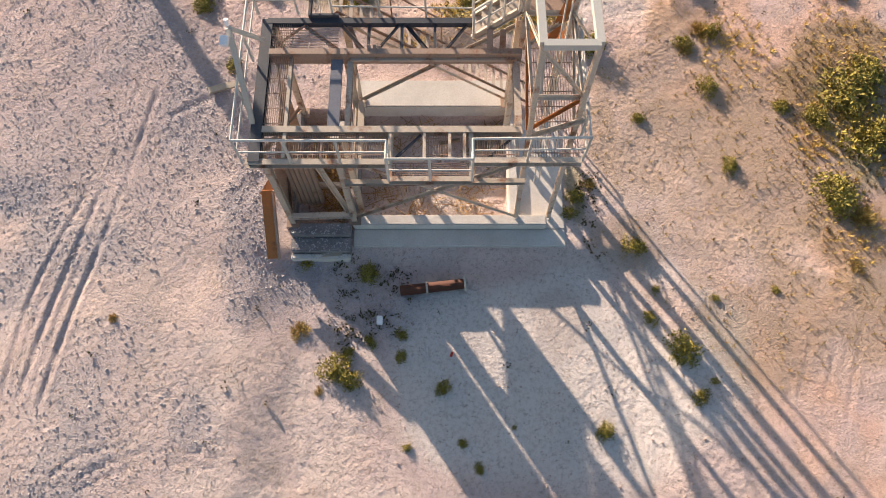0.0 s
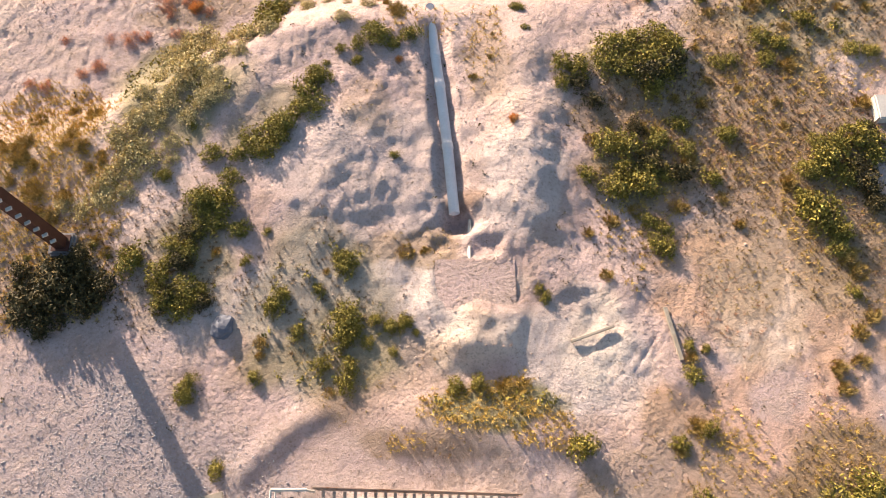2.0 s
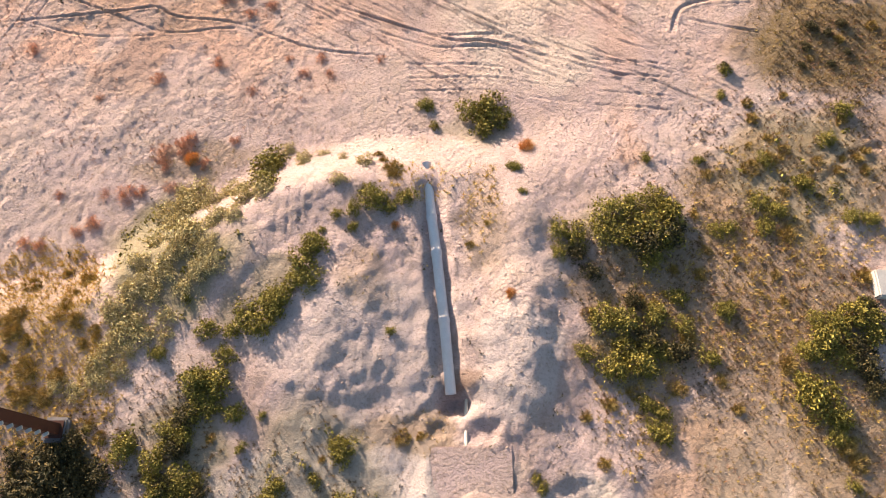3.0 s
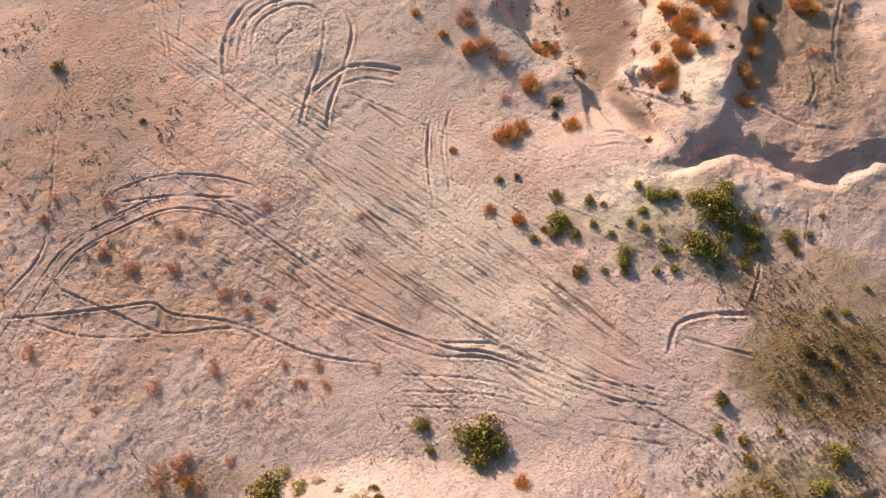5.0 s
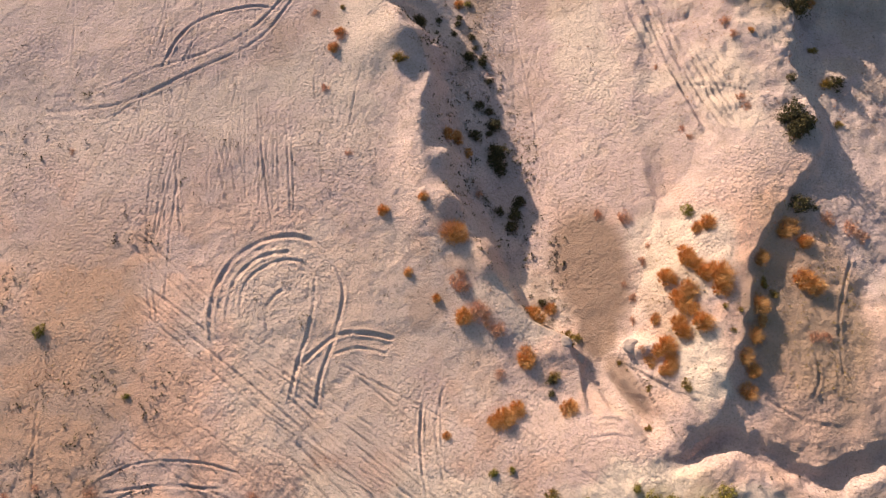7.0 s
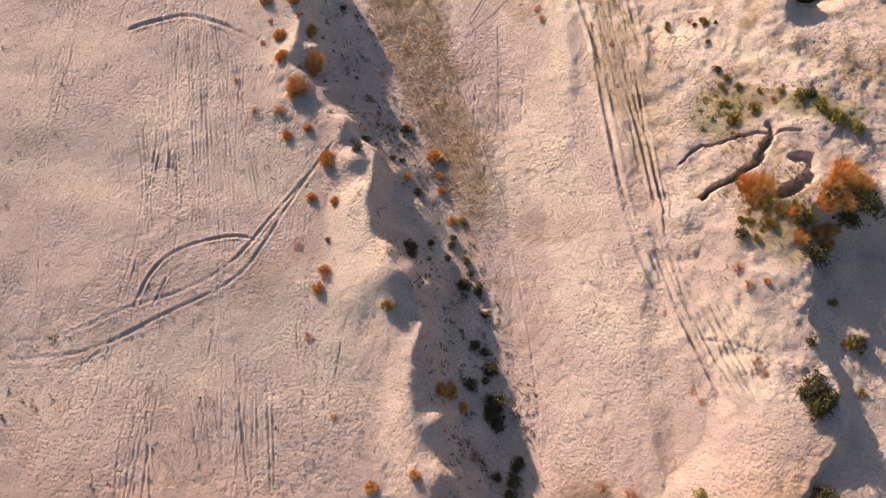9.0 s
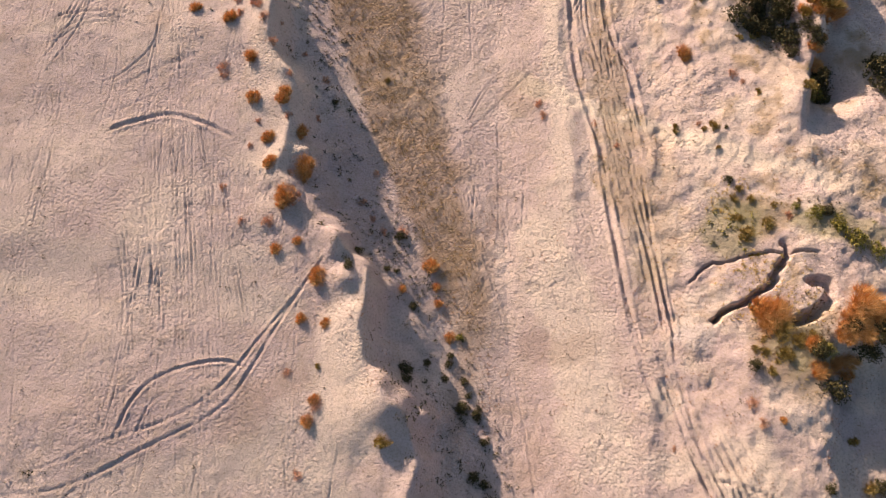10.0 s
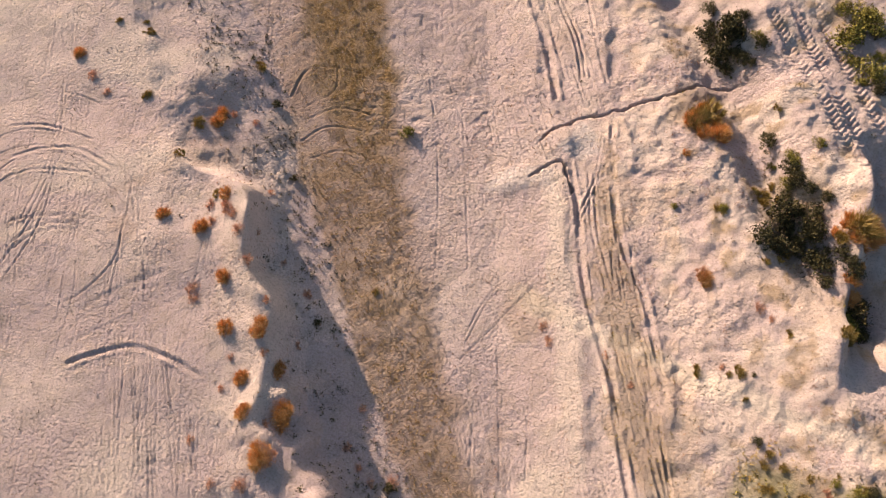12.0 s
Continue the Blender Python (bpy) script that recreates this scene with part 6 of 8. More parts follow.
def tufted(rng, tufts, blades, wide, lean_most, tall):
    """Many small sprays of fine blades side by side, lower towards the rim."""
    verts, faces = [], []
    for _ in range(tufts):
        a, u = rng.uniform(0, math.tau), rng.uniform(0, 1) ** 0.6
        c = np.array([math.cos(a), math.sin(a), 0.0]) * u * 0.66
        high = tall * (1.0 - 0.55 * u * u) * rng.uniform(0.7, 1.15)
        lead = c * 0.55
        for _ in range(blades):
            b, lean = rng.uniform(0, math.tau), rng.uniform(0.03, lean_most)
            out = np.array([math.cos(b), math.sin(b), 0.0])
            way = out * math.sin(lean) + lead + (0, 0, math.cos(lean))
            way /= np.linalg.norm(way)
            foot = c + out * rng.uniform(0, 0.08)
            reach = high * rng.uniform(0.55, 1.1)
            tip = foot + way * reach + (out * 0.15 - (0, 0, 0.06)) * reach
            side = np.array([-out[1], out[0], rng.uniform(-0.4, 0.4)]) * wide * rng.uniform(0.7, 1.4)
            k = len(verts)
            verts += [foot - side - (0, 0, 0.05), foot + side - (0, 0, 0.05), tip]
            faces.append((k, k + 1, k + 2))
    return verts, faces


def plant(kind, seed):
    rng = np.random.default_rng(seed)
    if kind == "GREEN":
        return twigs(rng, 12, 0.8, 0.03), leafy(rng, 90, 12, 0.07, 0.72)
    if kind == "DARK_GREEN":
        return twigs(rng, 10, 0.7, 0.03), leafy(rng, 80, 12, 0.078, 0.95)
    if kind == "PALE":
        return twigs(rng, 10, 0.6, 0.025), leafy(rng, 110, 10, 0.06, 0.42)
    if kind == "ORANGE":
        return twigs(rng, 14, 0.7, 0.018), tufted(rng, 34, 78, 0.009, 0.9, 0.8)
    if kind == "SPARSE":
        return twigs(rng, 9, 0.6, 0.012), tufted(rng, 30, 34, 0.009, 1.0, 0.5)
    return twigs(rng, 8, 0.5, 0.016), tufted(rng, 28, 36, 0.018, 0.9, 0.6)


WORDS = {
    "GREEN": ("olive_shrub", "olive-green leafy shrub growing in the sand", "shrub", "green shrubs"),
    "DARK_GREEN": ("dark_shrub", "dark green low shrub on a sandy slope", "shrub", "dark shrubs"),
    "PALE": ("dusty_shrub", "pale dusty low leafy shrub covering the mound", "shrub", "dusty shrubs"),
    "ORANGE": ("dry_tuft", "orange-brown dry grass tuft on pale sand", "tuft", "orange tufts"),
    "SPARSE": ("sparse_tuft", "thin rosy-brown dry weed tuft on sand", "tuft", "thin tufts"),
    "YELLOW": ("grass_clump", "straw-yellow dry grass clump", "grass", "straw clumps"),
}
STOCK = {}


def height_at(x, y):
    x, y = np.atleast_1d(np.asarray(x, float)), np.atleast_1d(np.asarray(y, float))
    return ground(x, y) + roughness(x, y)


def grow(kind, places):
    """Plants of one kind at places (x, y, radius)."""
    name, label, category, group = WORDS[kind]
    for x, y, r in places:
        which = (kind, random.randrange(4))
        turn = Matrix.Rotation(random.uniform(0, math.tau), 4, "Z")
        tall = random.uniform(0.8, 1.15) * (1.6 if kind == "DARK_GREEN" and r > 0.8 and y > 75 else 1.0)
        m = Matrix.Translation((x, y, float(height_at(x, y)[0]) - 0.02)) @ turn @ Matrix.Diagonal((r, r * random.uniform(0.85, 1.15), r * tall, 1))
        if which not in STOCK:
            stems, crown = plant(kind, 100 + 7 * len(STOCK))
            ob = new(name, faces_mesh(name, *stems, STEM))
            top = new("crown", faces_mesh("crown", *crown, LEAF[kind]))
            top.parent = ob
            ob.matrix_basis = m
            STOCK[which] = tagged(ob, label, category, group), m
            continue
        first, _ = STOCK[which]
        scale0 = first.scale.copy()
        copy_thing(first, m @ Matrix.Diagonal((1 / scale0.x, 1 / scale0.y, 1 / scale0.z, 1)))


grow('ORANGE', [(1.6, 54.6, 0.85), (5.3, 50.6, 0.66), (6.2, 51.1, 0.41), (4.9, 48.6, 0.60), (3.7, 45.8, 0.66), (4.3, 46.2, 0.54), (6.6, 46.2, 0.53), (16.9, 54.2, 0.73), (15.5, 52.8, 0.54), (17.6, 53.5, 0.49), (17.3, 51.7, 0.63), (17.7, 51.4, 0.59), (15.1, 50.5, 0.61), (14.8, 49.2, 0.5), (15.1, 49.9, 0.4), (14.2, 48.3, 0.5), (14.5, 47.7, 0.5), (14.2, 46.8, 0.52), (12.3, 53.1, 0.61), (12.7, 52.5, 0.51), (11.4, 52.1, 0.57), (12.3, 51.5, 0.60), (12.1, 50.9, 0.79), (13.6, 52.0, 0.83), (13.6, 51.3, 0.63), (11.7, 51.1, 0.50), (10.8, 50.2, 0.41), (11.7, 49.9, 0.56), (12.6, 49.8, 0.68), (11.1, 48.9, 0.66), (10.4, 48.3, 0.45), (11.1, 47.9, 0.44)])
grow('ORANGE', [(13.5, 54.6, 0.61), (13.0, 54.4, 0.45), (4.0, 41.5, 0.40), (16.4, 94.7, 0.5), (16.9, 93.9, 0.5), (15.7, 94.0, 0.79), (17.0, 93.0, 0.76), (16.2, 93.2, 0.63), (21.8, 87.0, 0.77), (22.5, 86.5, 1.16), (21.3, 86.7, 0.43), (23.1, 87.0, 0.75), (21.9, 86.2, 0.53), (21.6, 84.4, 0.57), (21.6, 83.6, 0.62), (22.2, 85.1, 0.30), (21.9, 82.8, 0.49), (15.2, 84.8, 0.49), (20.2, 69.1, 0.88), (19.9, 68.6, 0.68), (18.7, 67.1, 0.60), (19.9, 67.6, 0.53), (17.2, 69.7, 1.13), (16.7, 64.9, 0.25), (17.9, 58.8, 0.35), (20.8, 68.7, 0.67), (20.2, 67.0, 0.45), (1.7, 60.4, 0.57), (2.3, 59.6, 0.41), (-9.1, 85.7, 0.59)])
grow('ORANGE', [(-8.8, 83.0, 0.57), (-7.0, 83.1, 0.53), (-6.1, 81.0, 0.54), (-5.8, 78.9, 0.76), (-7.8, 80.4, 0.44), (-7.4, 78.9, 0.44), (-6.5, 76.9, 0.66), (-19.4, 100.3, 0.52), (-10.6, 96.3, 0.43), (-10.8, 95.6, 0.52), (-10.6, 88.5, 0.62), (-12.8, 89.4, 0.46), (-9.4, 90.3, 0.48), (-5.4, 70.3, 0.37), (-4.1, 70.0, 0.38), (1.2, 60.3, 0.55), (3.7, 30.6, 0.42), (2.8, 24.6, 0.23), (-9.3, 30.7, 0.41), (-1.2, 27.3, 0.21), (-0.6, 52.7, 0.33), (2.0, 50.5, 0.58), (0.7, 51.4, 0.29), (3.3, 45.7, 0.40), (2.8, 42.1, 0.32), (11.8, 49.5, 0.60), (11.2, 48.2, 0.51), (10.7, 48.7, 0.42), (12.2, 51.1, 0.46), (11.7, 52.0, 0.37)])
grow('ORANGE', [(13.0, 52.1, 0.53), (12.4, 52.8, 0.53), (0.1, 56.4, 0.34), (-1.9, 55.9, 0.38), (1.2, 45.1, 0.24), (12.4, 50.4, 0.47), (10.8, 47.8, 0.34), (-4.6, 72.4, 0.60), (-5.9, 78.4, 0.69), (-7.1, 82.7, 0.46), (-7.5, 78.7, 0.44), (-6.6, 76.6, 0.65), (-6.2, 80.7, 0.46), (-5.8, 74.4, 0.33), (-6.9, 74.0, 0.40), (-4.5, 66.3, 0.37), (-4.8, 65.3, 0.40), (-0.5, 72.3, 0.32), (1.3, 72.5, 0.32), (1.4, 71.6, 0.32), (1.0, 73.7, 0.53), (2.0, 69.8, 0.40), (16.9, 70.0, 0.95), (20.2, 67.7, 0.69), (-10.6, 96.0, 0.47), (-7.7, 80.5, 0.43), (15.2, 92.1, 0.31), (15.1, 85.0, 0.52)])
grow('SPARSE', [(1.9, 52.0, 0.63), (1.6, 52.3, 0.42), (2.7, 50.8, 0.74), (3.0, 50.4, 0.58), (10.0, 55.5, 0.60), (8.8, 55.8, 0.49), (10.9, 53.9, 0.29), (10.6, 53.2, 0.35), (10.0, 51.4, 0.39), (9.7, 52.1, 0.27), (3.6, 47.8, 0.40), (2.8, 57.3, 0.47), (1.2, 54.9, 0.64), (9.9, 50.3, 0.31), (10.0, 48.8, 0.33), (17.4, 49.1, 0.43), (17.9, 49.1, 0.43), (3.5, 49.9, 0.62), (1.9, 52.6, 0.42), (18.8, 54.6, 0.50), (19.8, 54.1, 0.59), (20.2, 53.7, 0.47), (2.8, 41.9, 0.41), (-14.3, 42.7, 0.50), (-17.1, 41.9, 0.42), (-10.9, 41.1, 0.41), (-10.3, 41.0, 0.37), (-8.6, 38.4, 0.55), (-7.6, 37.6, 0.47), (-6.7, 38.0, 0.40)])
grow('SPARSE', [(-5.8, 35.3, 0.35), (-4.4, 35.3, 0.39), (-2.0, 35.1, 0.35), (-16.5, 35.9, 0.50), (-11.1, 34.4, 0.45), (-8.7, 35.1, 0.52), (-7.2, 42.5, 0.42), (-2.9, 41.9, 0.34), (-4.0, 34.5, 0.38), (-5.1, 34.6, 0.38), (-12.8, 39.6, 0.55), (-14.1, 40.3, 0.45), (-11.0, 39.5, 0.55), (-16.7, 42.9, 0.31), (-18.0, 42.5, 0.34), (-7.8, 38.4, 0.36), (-7.2, 33.8, 0.38), (-13.4, 33.5, 0.34), (15.0, 85.3, 0.54), (15.3, 80.5, 0.27), (17.3, 83.2, 0.44), (17.7, 82.6, 0.32), (7.5, 82.4, 0.46), (7.3, 83.2, 0.43), (18.6, 74.7, 0.36), (11.2, 79.9, 0.32), (10.2, 81.5, 0.31), (15.8, 61.2, 0.46), (16.0, 60.7, 0.43), (15.7, 65.7, 0.52)])
grow('SPARSE', [(15.9, 64.8, 0.38), (12.3, 63.9, 0.26), (13.1, 60.0, 0.33), (13.4, 59.5, 0.33), (-10.7, 85.2, 0.57), (-10.6, 84.6, 0.48), (-8.0, 86.5, 0.53), (-5.4, 82.3, 0.32), (-5.2, 85.2, 0.48), (-6.5, 87.0, 0.32), (-6.8, 84.3, 0.36), (-8.4, 81.5, 0.35), (-6.7, 81.7, 0.36), (-10.0, 77.6, 0.41), (-8.8, 75.6, 0.40), (-7.4, 75.5, 0.53), (-6.5, 78.2, 0.41), (-2.8, 77.3, 0.42), (-2.2, 76.3, 0.36), (-0.5, 75.7, 0.45), (-2.1, 79.2, 0.38), (-1.6, 75.6, 0.37), (-6.1, 76.7, 0.59), (-8.7, 80.0, 0.34), (-18.3, 98.7, 0.51), (-17.3, 97.5, 0.45), (-10.0, 96.2, 0.41), (-9.2, 89.5, 0.63), (-8.8, 89.1, 0.52), (-8.5, 88.1, 0.57)])
grow('SPARSE', [(-10.2, 89.8, 0.49), (-8.7, 95.7, 0.37), (-10.0, 88.8, 0.47), (-7.5, 91.1, 0.37), (-7.7, 88.2, 0.25), (-4.4, 66.1, 0.54), (-5.9, 67.6, 0.38), (-5.1, 62.9, 0.37), (-18.3, 59.7, 0.31), (-3.7, 59.1, 0.35), (-4.7, 65.4, 0.38), (-10.5, 31.0, 0.57), (-9.7, 31.2, 0.57), (-10.3, 30.5, 0.43), (-8.8, 30.5, 0.40), (-9.5, 31.6, 0.51), (-11.7, 29.2, 0.66), (-12.4, 29.2, 0.49), (-14.2, 29.2, 0.39), (-12.7, 28.0, 0.48), (-13.3, 27.7, 0.42), (-14.6, 27.1, 0.48), (-15.2, 27.2, 0.39), (-7.7, 31.5, 0.34), (-10.0, 29.5, 0.40), (-11.1, 29.3, 0.43)])
grow('YELLOW', [(11.7, 47.1, 0.42), (10.1, 47.0, 0.21), (15.4, 51.6, 0.26), (15.5, 51.5, 0.26), (15.9, 51.1, 0.32), (15.5, 51.8, 0.24), (15.5, 51.5, 0.23), (10.0, 45.3, 0.30), (9.1, 48.3, 0.24), (13.6, 50.5, 0.23), (6.8, 49.5, 0.55), (7.3, 49.6, 0.36), (6.1, 47.7, 0.39), (14.2, 50.3, 0.21), (13.8, 49.4, 0.24), (5.7, 42.5, 0.46), (5.8, 41.0, 0.35), (6.4, 39.0, 0.49), (13.9, 41.2, 0.36), (15.3, 39.7, 0.35), (15.2, 40.0, 0.27), (13.2, 39.4, 0.35), (7.6, 42.0, 0.23), (5.1, 41.0, 0.28), (16.6, 41.2, 0.25), (19.4, 89.1, 0.38), (18.9, 89.5, 0.44), (16.2, 88.7, 0.33), (19.3, 89.9, 0.38), (21.9, 81.7, 0.50)])
grow('YELLOW', [(21.1, 81.8, 0.37), (20.5, 81.5, 0.51), (21.2, 81.9, 0.45), (20.8, 81.5, 0.34), (20.4, 81.7, 0.39), (20.8, 81.3, 0.27), (20.9, 81.4, 0.38), (20.8, 81.3, 0.29), (20.2, 81.4, 0.25), (21.7, 82.2, 0.54), (19.4, 86.7, 0.20), (20.1, 86.2, 0.24), (19.3, 86.0, 0.25), (19.8, 86.1, 0.26), (19.8, 86.5, 0.24), (18.3, 81.9, 0.24), (18.4, 86.5, 0.36), (18.0, 85.6, 0.31), (19.2, 86.1, 0.46), (18.7, 85.7, 0.36), (19.1, 86.4, 0.29), (15.9, 80.4, 0.31), (17.1, 75.8, 0.38), (18.0, 75.3, 0.27), (19.1, 75.4, 0.20), (14.2, 80.6, 0.28), (16.0, 78.9, 0.24), (16.6, 67.1, 0.35), (16.7, 67.0, 0.20), (16.6, 68.6, 0.32)])
grow('YELLOW', [(16.1, 68.2, 0.30), (16.9, 67.5, 0.23), (17.3, 67.8, 0.52), (18.2, 68.7, 0.33), (20.4, 59.7, 0.35), (18.6, 68.7, 0.32), (16.5, 68.0, 0.44), (20.0, 64.0, 0.30), (20.2, 62.0, 0.47), (-14.8, 97.1, 0.51), (-11.8, 95.4, 0.58), (-12.4, 93.0, 0.46), (-17.3, 102.5, 0.31), (-9.9, 90.4, 0.40), (-1.2, 64.3, 0.58), (-4.4, 67.9, 0.26), (12.1, 31.4, 0.40), (15.3, 31.2, 0.37), (14.1, 29.5, 0.34), (12.7, 28.3, 0.34), (13.6, 28.9, 0.28), (16.0, 31.9, 0.32), (12.0, 32.1, 0.31), (13.4, 32.4, 0.31), (12.5, 30.5, 0.33), (10.1, 29.1, 0.33), (9.4, 27.5, 0.34), (10.7, 25.8, 0.28), (9.7, 26.2, 0.30), (11.9, 25.2, 0.28)])
grow('YELLOW', [(12.0, 24.2, 0.30), (1.5, 26.5, 0.30), (2.2, 28.3, 0.16), (2.1, 27.3, 0.21), (9.4, 25.3, 0.39), (8.5, 25.5, 0.30), (8.3, 21.3, 0.35), (9.6, 21.6, 0.36), (5.9, 20.9, 0.39), (5.1, 20.5, 0.34), (5.6, 19.0, 0.33), (13.4, 19.0, 0.47), (13.5, 17.5, 0.46), (13.0, 17.0, 0.41), (12.2, 15.9, 0.42), (12.9, 16.1, 0.46), (12.3, 15.3, 0.40), (2.2, 15.5, 0.41), (2.8, 15.6, 0.34), (6.7, 21.3, 0.34), (10.0, 20.7, 0.30), (-5.3, 16.9, 0.34), (-5.3, 16.5, 0.24), (-10.6, 20.0, 0.33), (-11.0, 20.4, 0.34), (-7.0, 19.9, 0.28), (-3.4, 19.2, 0.22), (-1.9, 30.4, 0.33), (-1.3, 29.3, 0.40), (-1.7, 30.1, 0.26)])
grow('YELLOW', [(-3.8, 4.9, 0.39), (7.9, 14.2, 0.50), (7.3, 13.6, 0.36), (11.4, 7.9, 0.53), (-8.7, 5.2, 0.20), (4.1, 9.1, 0.30), (-3.2, 3.3, 0.19), (11.0, 6.5, 0.32), (-0.9, 19.9, 0.44), (7.9, 16.3, 0.37), (-0.2, 19.9, 0.29), (-3.1, 15.3, 0.27), (-1.3, 29.6, 0.60), (7.3, 24.3, 0.26), (7.8, 24.2, 0.20), (7.7, 24.3, 0.33), (7.3, 24.5, 0.21), (7.8, 24.2, 0.23), (12.8, 29.7, 0.24), (12.6, 29.5, 0.21), (12.4, 29.7, 0.38), (13.0, 30.0, 0.34), (11.8, 30.2, 0.29), (12.6, 26.7, 0.54), (13.7, 28.8, 0.20), (13.5, 28.6, 0.33), (13.9, 28.1, 0.20), (13.7, 28.7, 0.22), (13.8, 29.1, 0.21), (11.7, 29.3, 0.51)])
grow('YELLOW', [(15.9, 29.9, 0.31), (15.5, 29.6, 0.37), (14.8, 29.1, 0.34), (15.0, 29.6, 0.25), (15.7, 29.1, 0.37), (8.7, 23.0, 0.48), (14.8, 25.1, 0.51), (8.1, 21.4, 0.43), (5.5, 23.9, 0.46), (-14.3, 25.3, 0.53), (-14.5, 23.9, 0.45), (-14.3, 24.0, 0.39), (-12.7, 24.0, 0.33), (-12.6, 24.4, 0.49), (-11.4, 23.6, 0.35), (-11.7, 23.1, 0.33), (-12.1, 23.9, 0.47), (-12.5, 22.0, 0.37), (-11.3, 23.3, 0.32), (-13.5, 22.2, 0.59), (-13.5, 21.3, 0.52), (-13.4, 22.2, 0.55), (-14.3, 23.5, 0.58), (-14.4, 22.6, 0.36), (-12.3, 25.5, 0.32), (-12.5, 25.0, 0.25), (-13.2, 25.9, 0.32), (-12.1, 25.5, 0.38), (-12.4, 25.7, 0.30), (-12.7, 21.1, 0.32)])
grow('YELLOW', [(-13.9, 21.5, 0.29), (-12.3, 21.9, 0.47), (-13.2, 21.4, 0.46), (-12.7, 21.3, 0.47), (-14.2, 24.1, 0.55), (-15.2, 24.1, 0.37), (-14.1, 23.5, 0.37), (-14.9, 23.7, 0.47), (-13.7, 23.2, 0.33), (13.1, 19.5, 0.54), (11.8, 22.1, 0.49), (10.2, 47.1, 0.17), (15.9, 34.8, 0.33), (14.7, 34.0, 0.27), (17.3, 35.4, 0.34), (16.6, 73.9, 0.59), (16.4, 76.0, 0.40), (16.5, 74.9, 0.30), (16.6, 76.4, 0.37), (16.8, 74.1, 0.43), (16.3, 74.9, 0.36), (17.7, 74.4, 0.57), (16.0, 80.1, 0.39), (15.5, 80.1, 0.27), (18.3, 81.7, 0.25), (19.8, 64.0, 0.27), (17.0, 72.9, 0.56), (-1.5, 85.4, 0.36), (16.5, 88.5, 0.36), (14.2, 80.3, 0.38)])
grow('YELLOW', [(19.9, 94.0, 0.44), (20.0, 74.7, 0.36), (-15.2, 101.6, 0.34), (-15.7, 102.4, 0.32), (-15.7, 101.6, 0.21), (-15.4, 101.5, 0.30), (-15.4, 101.9, 0.22), (-8.8, 99.7, 0.56), (18.7, 89.0, 0.44), (18.3, 89.7, 0.33), (18.5, 89.2, 0.34), (18.9, 89.2, 0.39), (18.5, 89.6, 0.26)])
grow('DARK_GREEN', [(4.7, 56.2, 0.49), (4.5, 55.5, 0.44), (3.9, 56.4, 0.32), (5.0, 57.1, 0.39), (17.7, 55.3, 0.69), (5.8, 51.4, 0.27), (4.8, 56.8, 0.30), (5.9, 47.5, 0.26), (5.9, 46.9, 0.21), (14.3, 33.7, 0.22), (16.1, 34.2, 0.21), (15.4, 33.7, 0.24), (15.5, 35.1, 0.24), (14.6, 34.5, 0.26), (11.4, 33.7, 0.28), (16.1, 35.5, 0.28), (14.9, 35.4, 0.39), (17.7, 101.3, 0.64), (18.3, 100.1, 0.55), (18.8, 99.0, 0.56), (17.9, 99.2, 0.61), (18.5, 98.0, 0.55), (19.1, 97.1, 0.42), (18.1, 97.3, 0.58), (19.6, 98.0, 0.54), (19.0, 100.0, 0.55), (17.6, 100.3, 0.54), (20.1, 89.9, 0.71), (20.6, 89.2, 0.54), (19.7, 89.2, 0.51)])
grow('DARK_GREEN', [(20.1, 88.3, 0.59), (20.7, 88.0, 0.68), (19.5, 87.6, 0.75), (20.4, 87.0, 0.63), (21.2, 88.6, 0.48), (18.8, 86.5, 0.79), (19.8, 86.6, 0.70), (24.8, 94.4, 0.57), (24.5, 98.5, 0.50), (25.4, 98.0, 0.51), (19.3, 91.0, 0.31), (20.3, 85.8, 0.55), (20.8, 85.1, 0.65), (21.3, 85.6, 0.60), (21.9, 83.7, 0.36), (21.6, 85.2, 0.42), (20.9, 86.0, 0.34), (16.5, 80.0, 0.16), (20.2, 74.7, 0.36), (18.2, 62.0, 0.31), (20.7, 62.0, 0.48), (17.9, 60.0, 0.75), (18.3, 59.4, 0.70), (17.8, 58.9, 0.59), (18.7, 68.0, 0.58), (15.9, 67.4, 0.41), (21.5, 68.8, 0.50), (19.2, 66.2, 0.82), (17.4, 59.7, 0.37), (2.8, 60.8, 0.45)])
grow('DARK_GREEN', [(3.8, 59.4, 0.58), (4.1, 58.9, 0.49), (3.5, 61.0, 0.27), (2.5, 66.1, 0.38), (3.6, 64.5, 0.28), (3.7, 61.5, 0.32), (3.3, 65.7, 0.33), (2.7, 67.5, 0.29), (1.9, 68.4, 0.29), (3.0, 62.8, 0.37), (3.6, 62.5, 0.32), (5.6, 25.4, 0.46), (5.2, 26.1, 0.43), (7.0, 24.4, 0.42), (14.7, 24.1, 0.41), (14.3, 22.0, 0.61), (14.0, 22.6, 0.52), (14.4, 21.3, 0.45), (-11.7, 19.4, 0.65), (-11.1, 18.9, 0.65), (-11.7, 18.7, 0.61), (-10.8, 18.2, 0.54), (-11.4, 19.8, 0.55), (-12.2, 19.3, 0.55), (-12.6, 18.9, 0.50), (-12.9, 18.3, 0.52), (-12.1, 18.2, 0.50), (-13.3, 19.3, 0.45), (-3.1, 72.9, 0.39), (-2.8, 74.1, 0.38)])
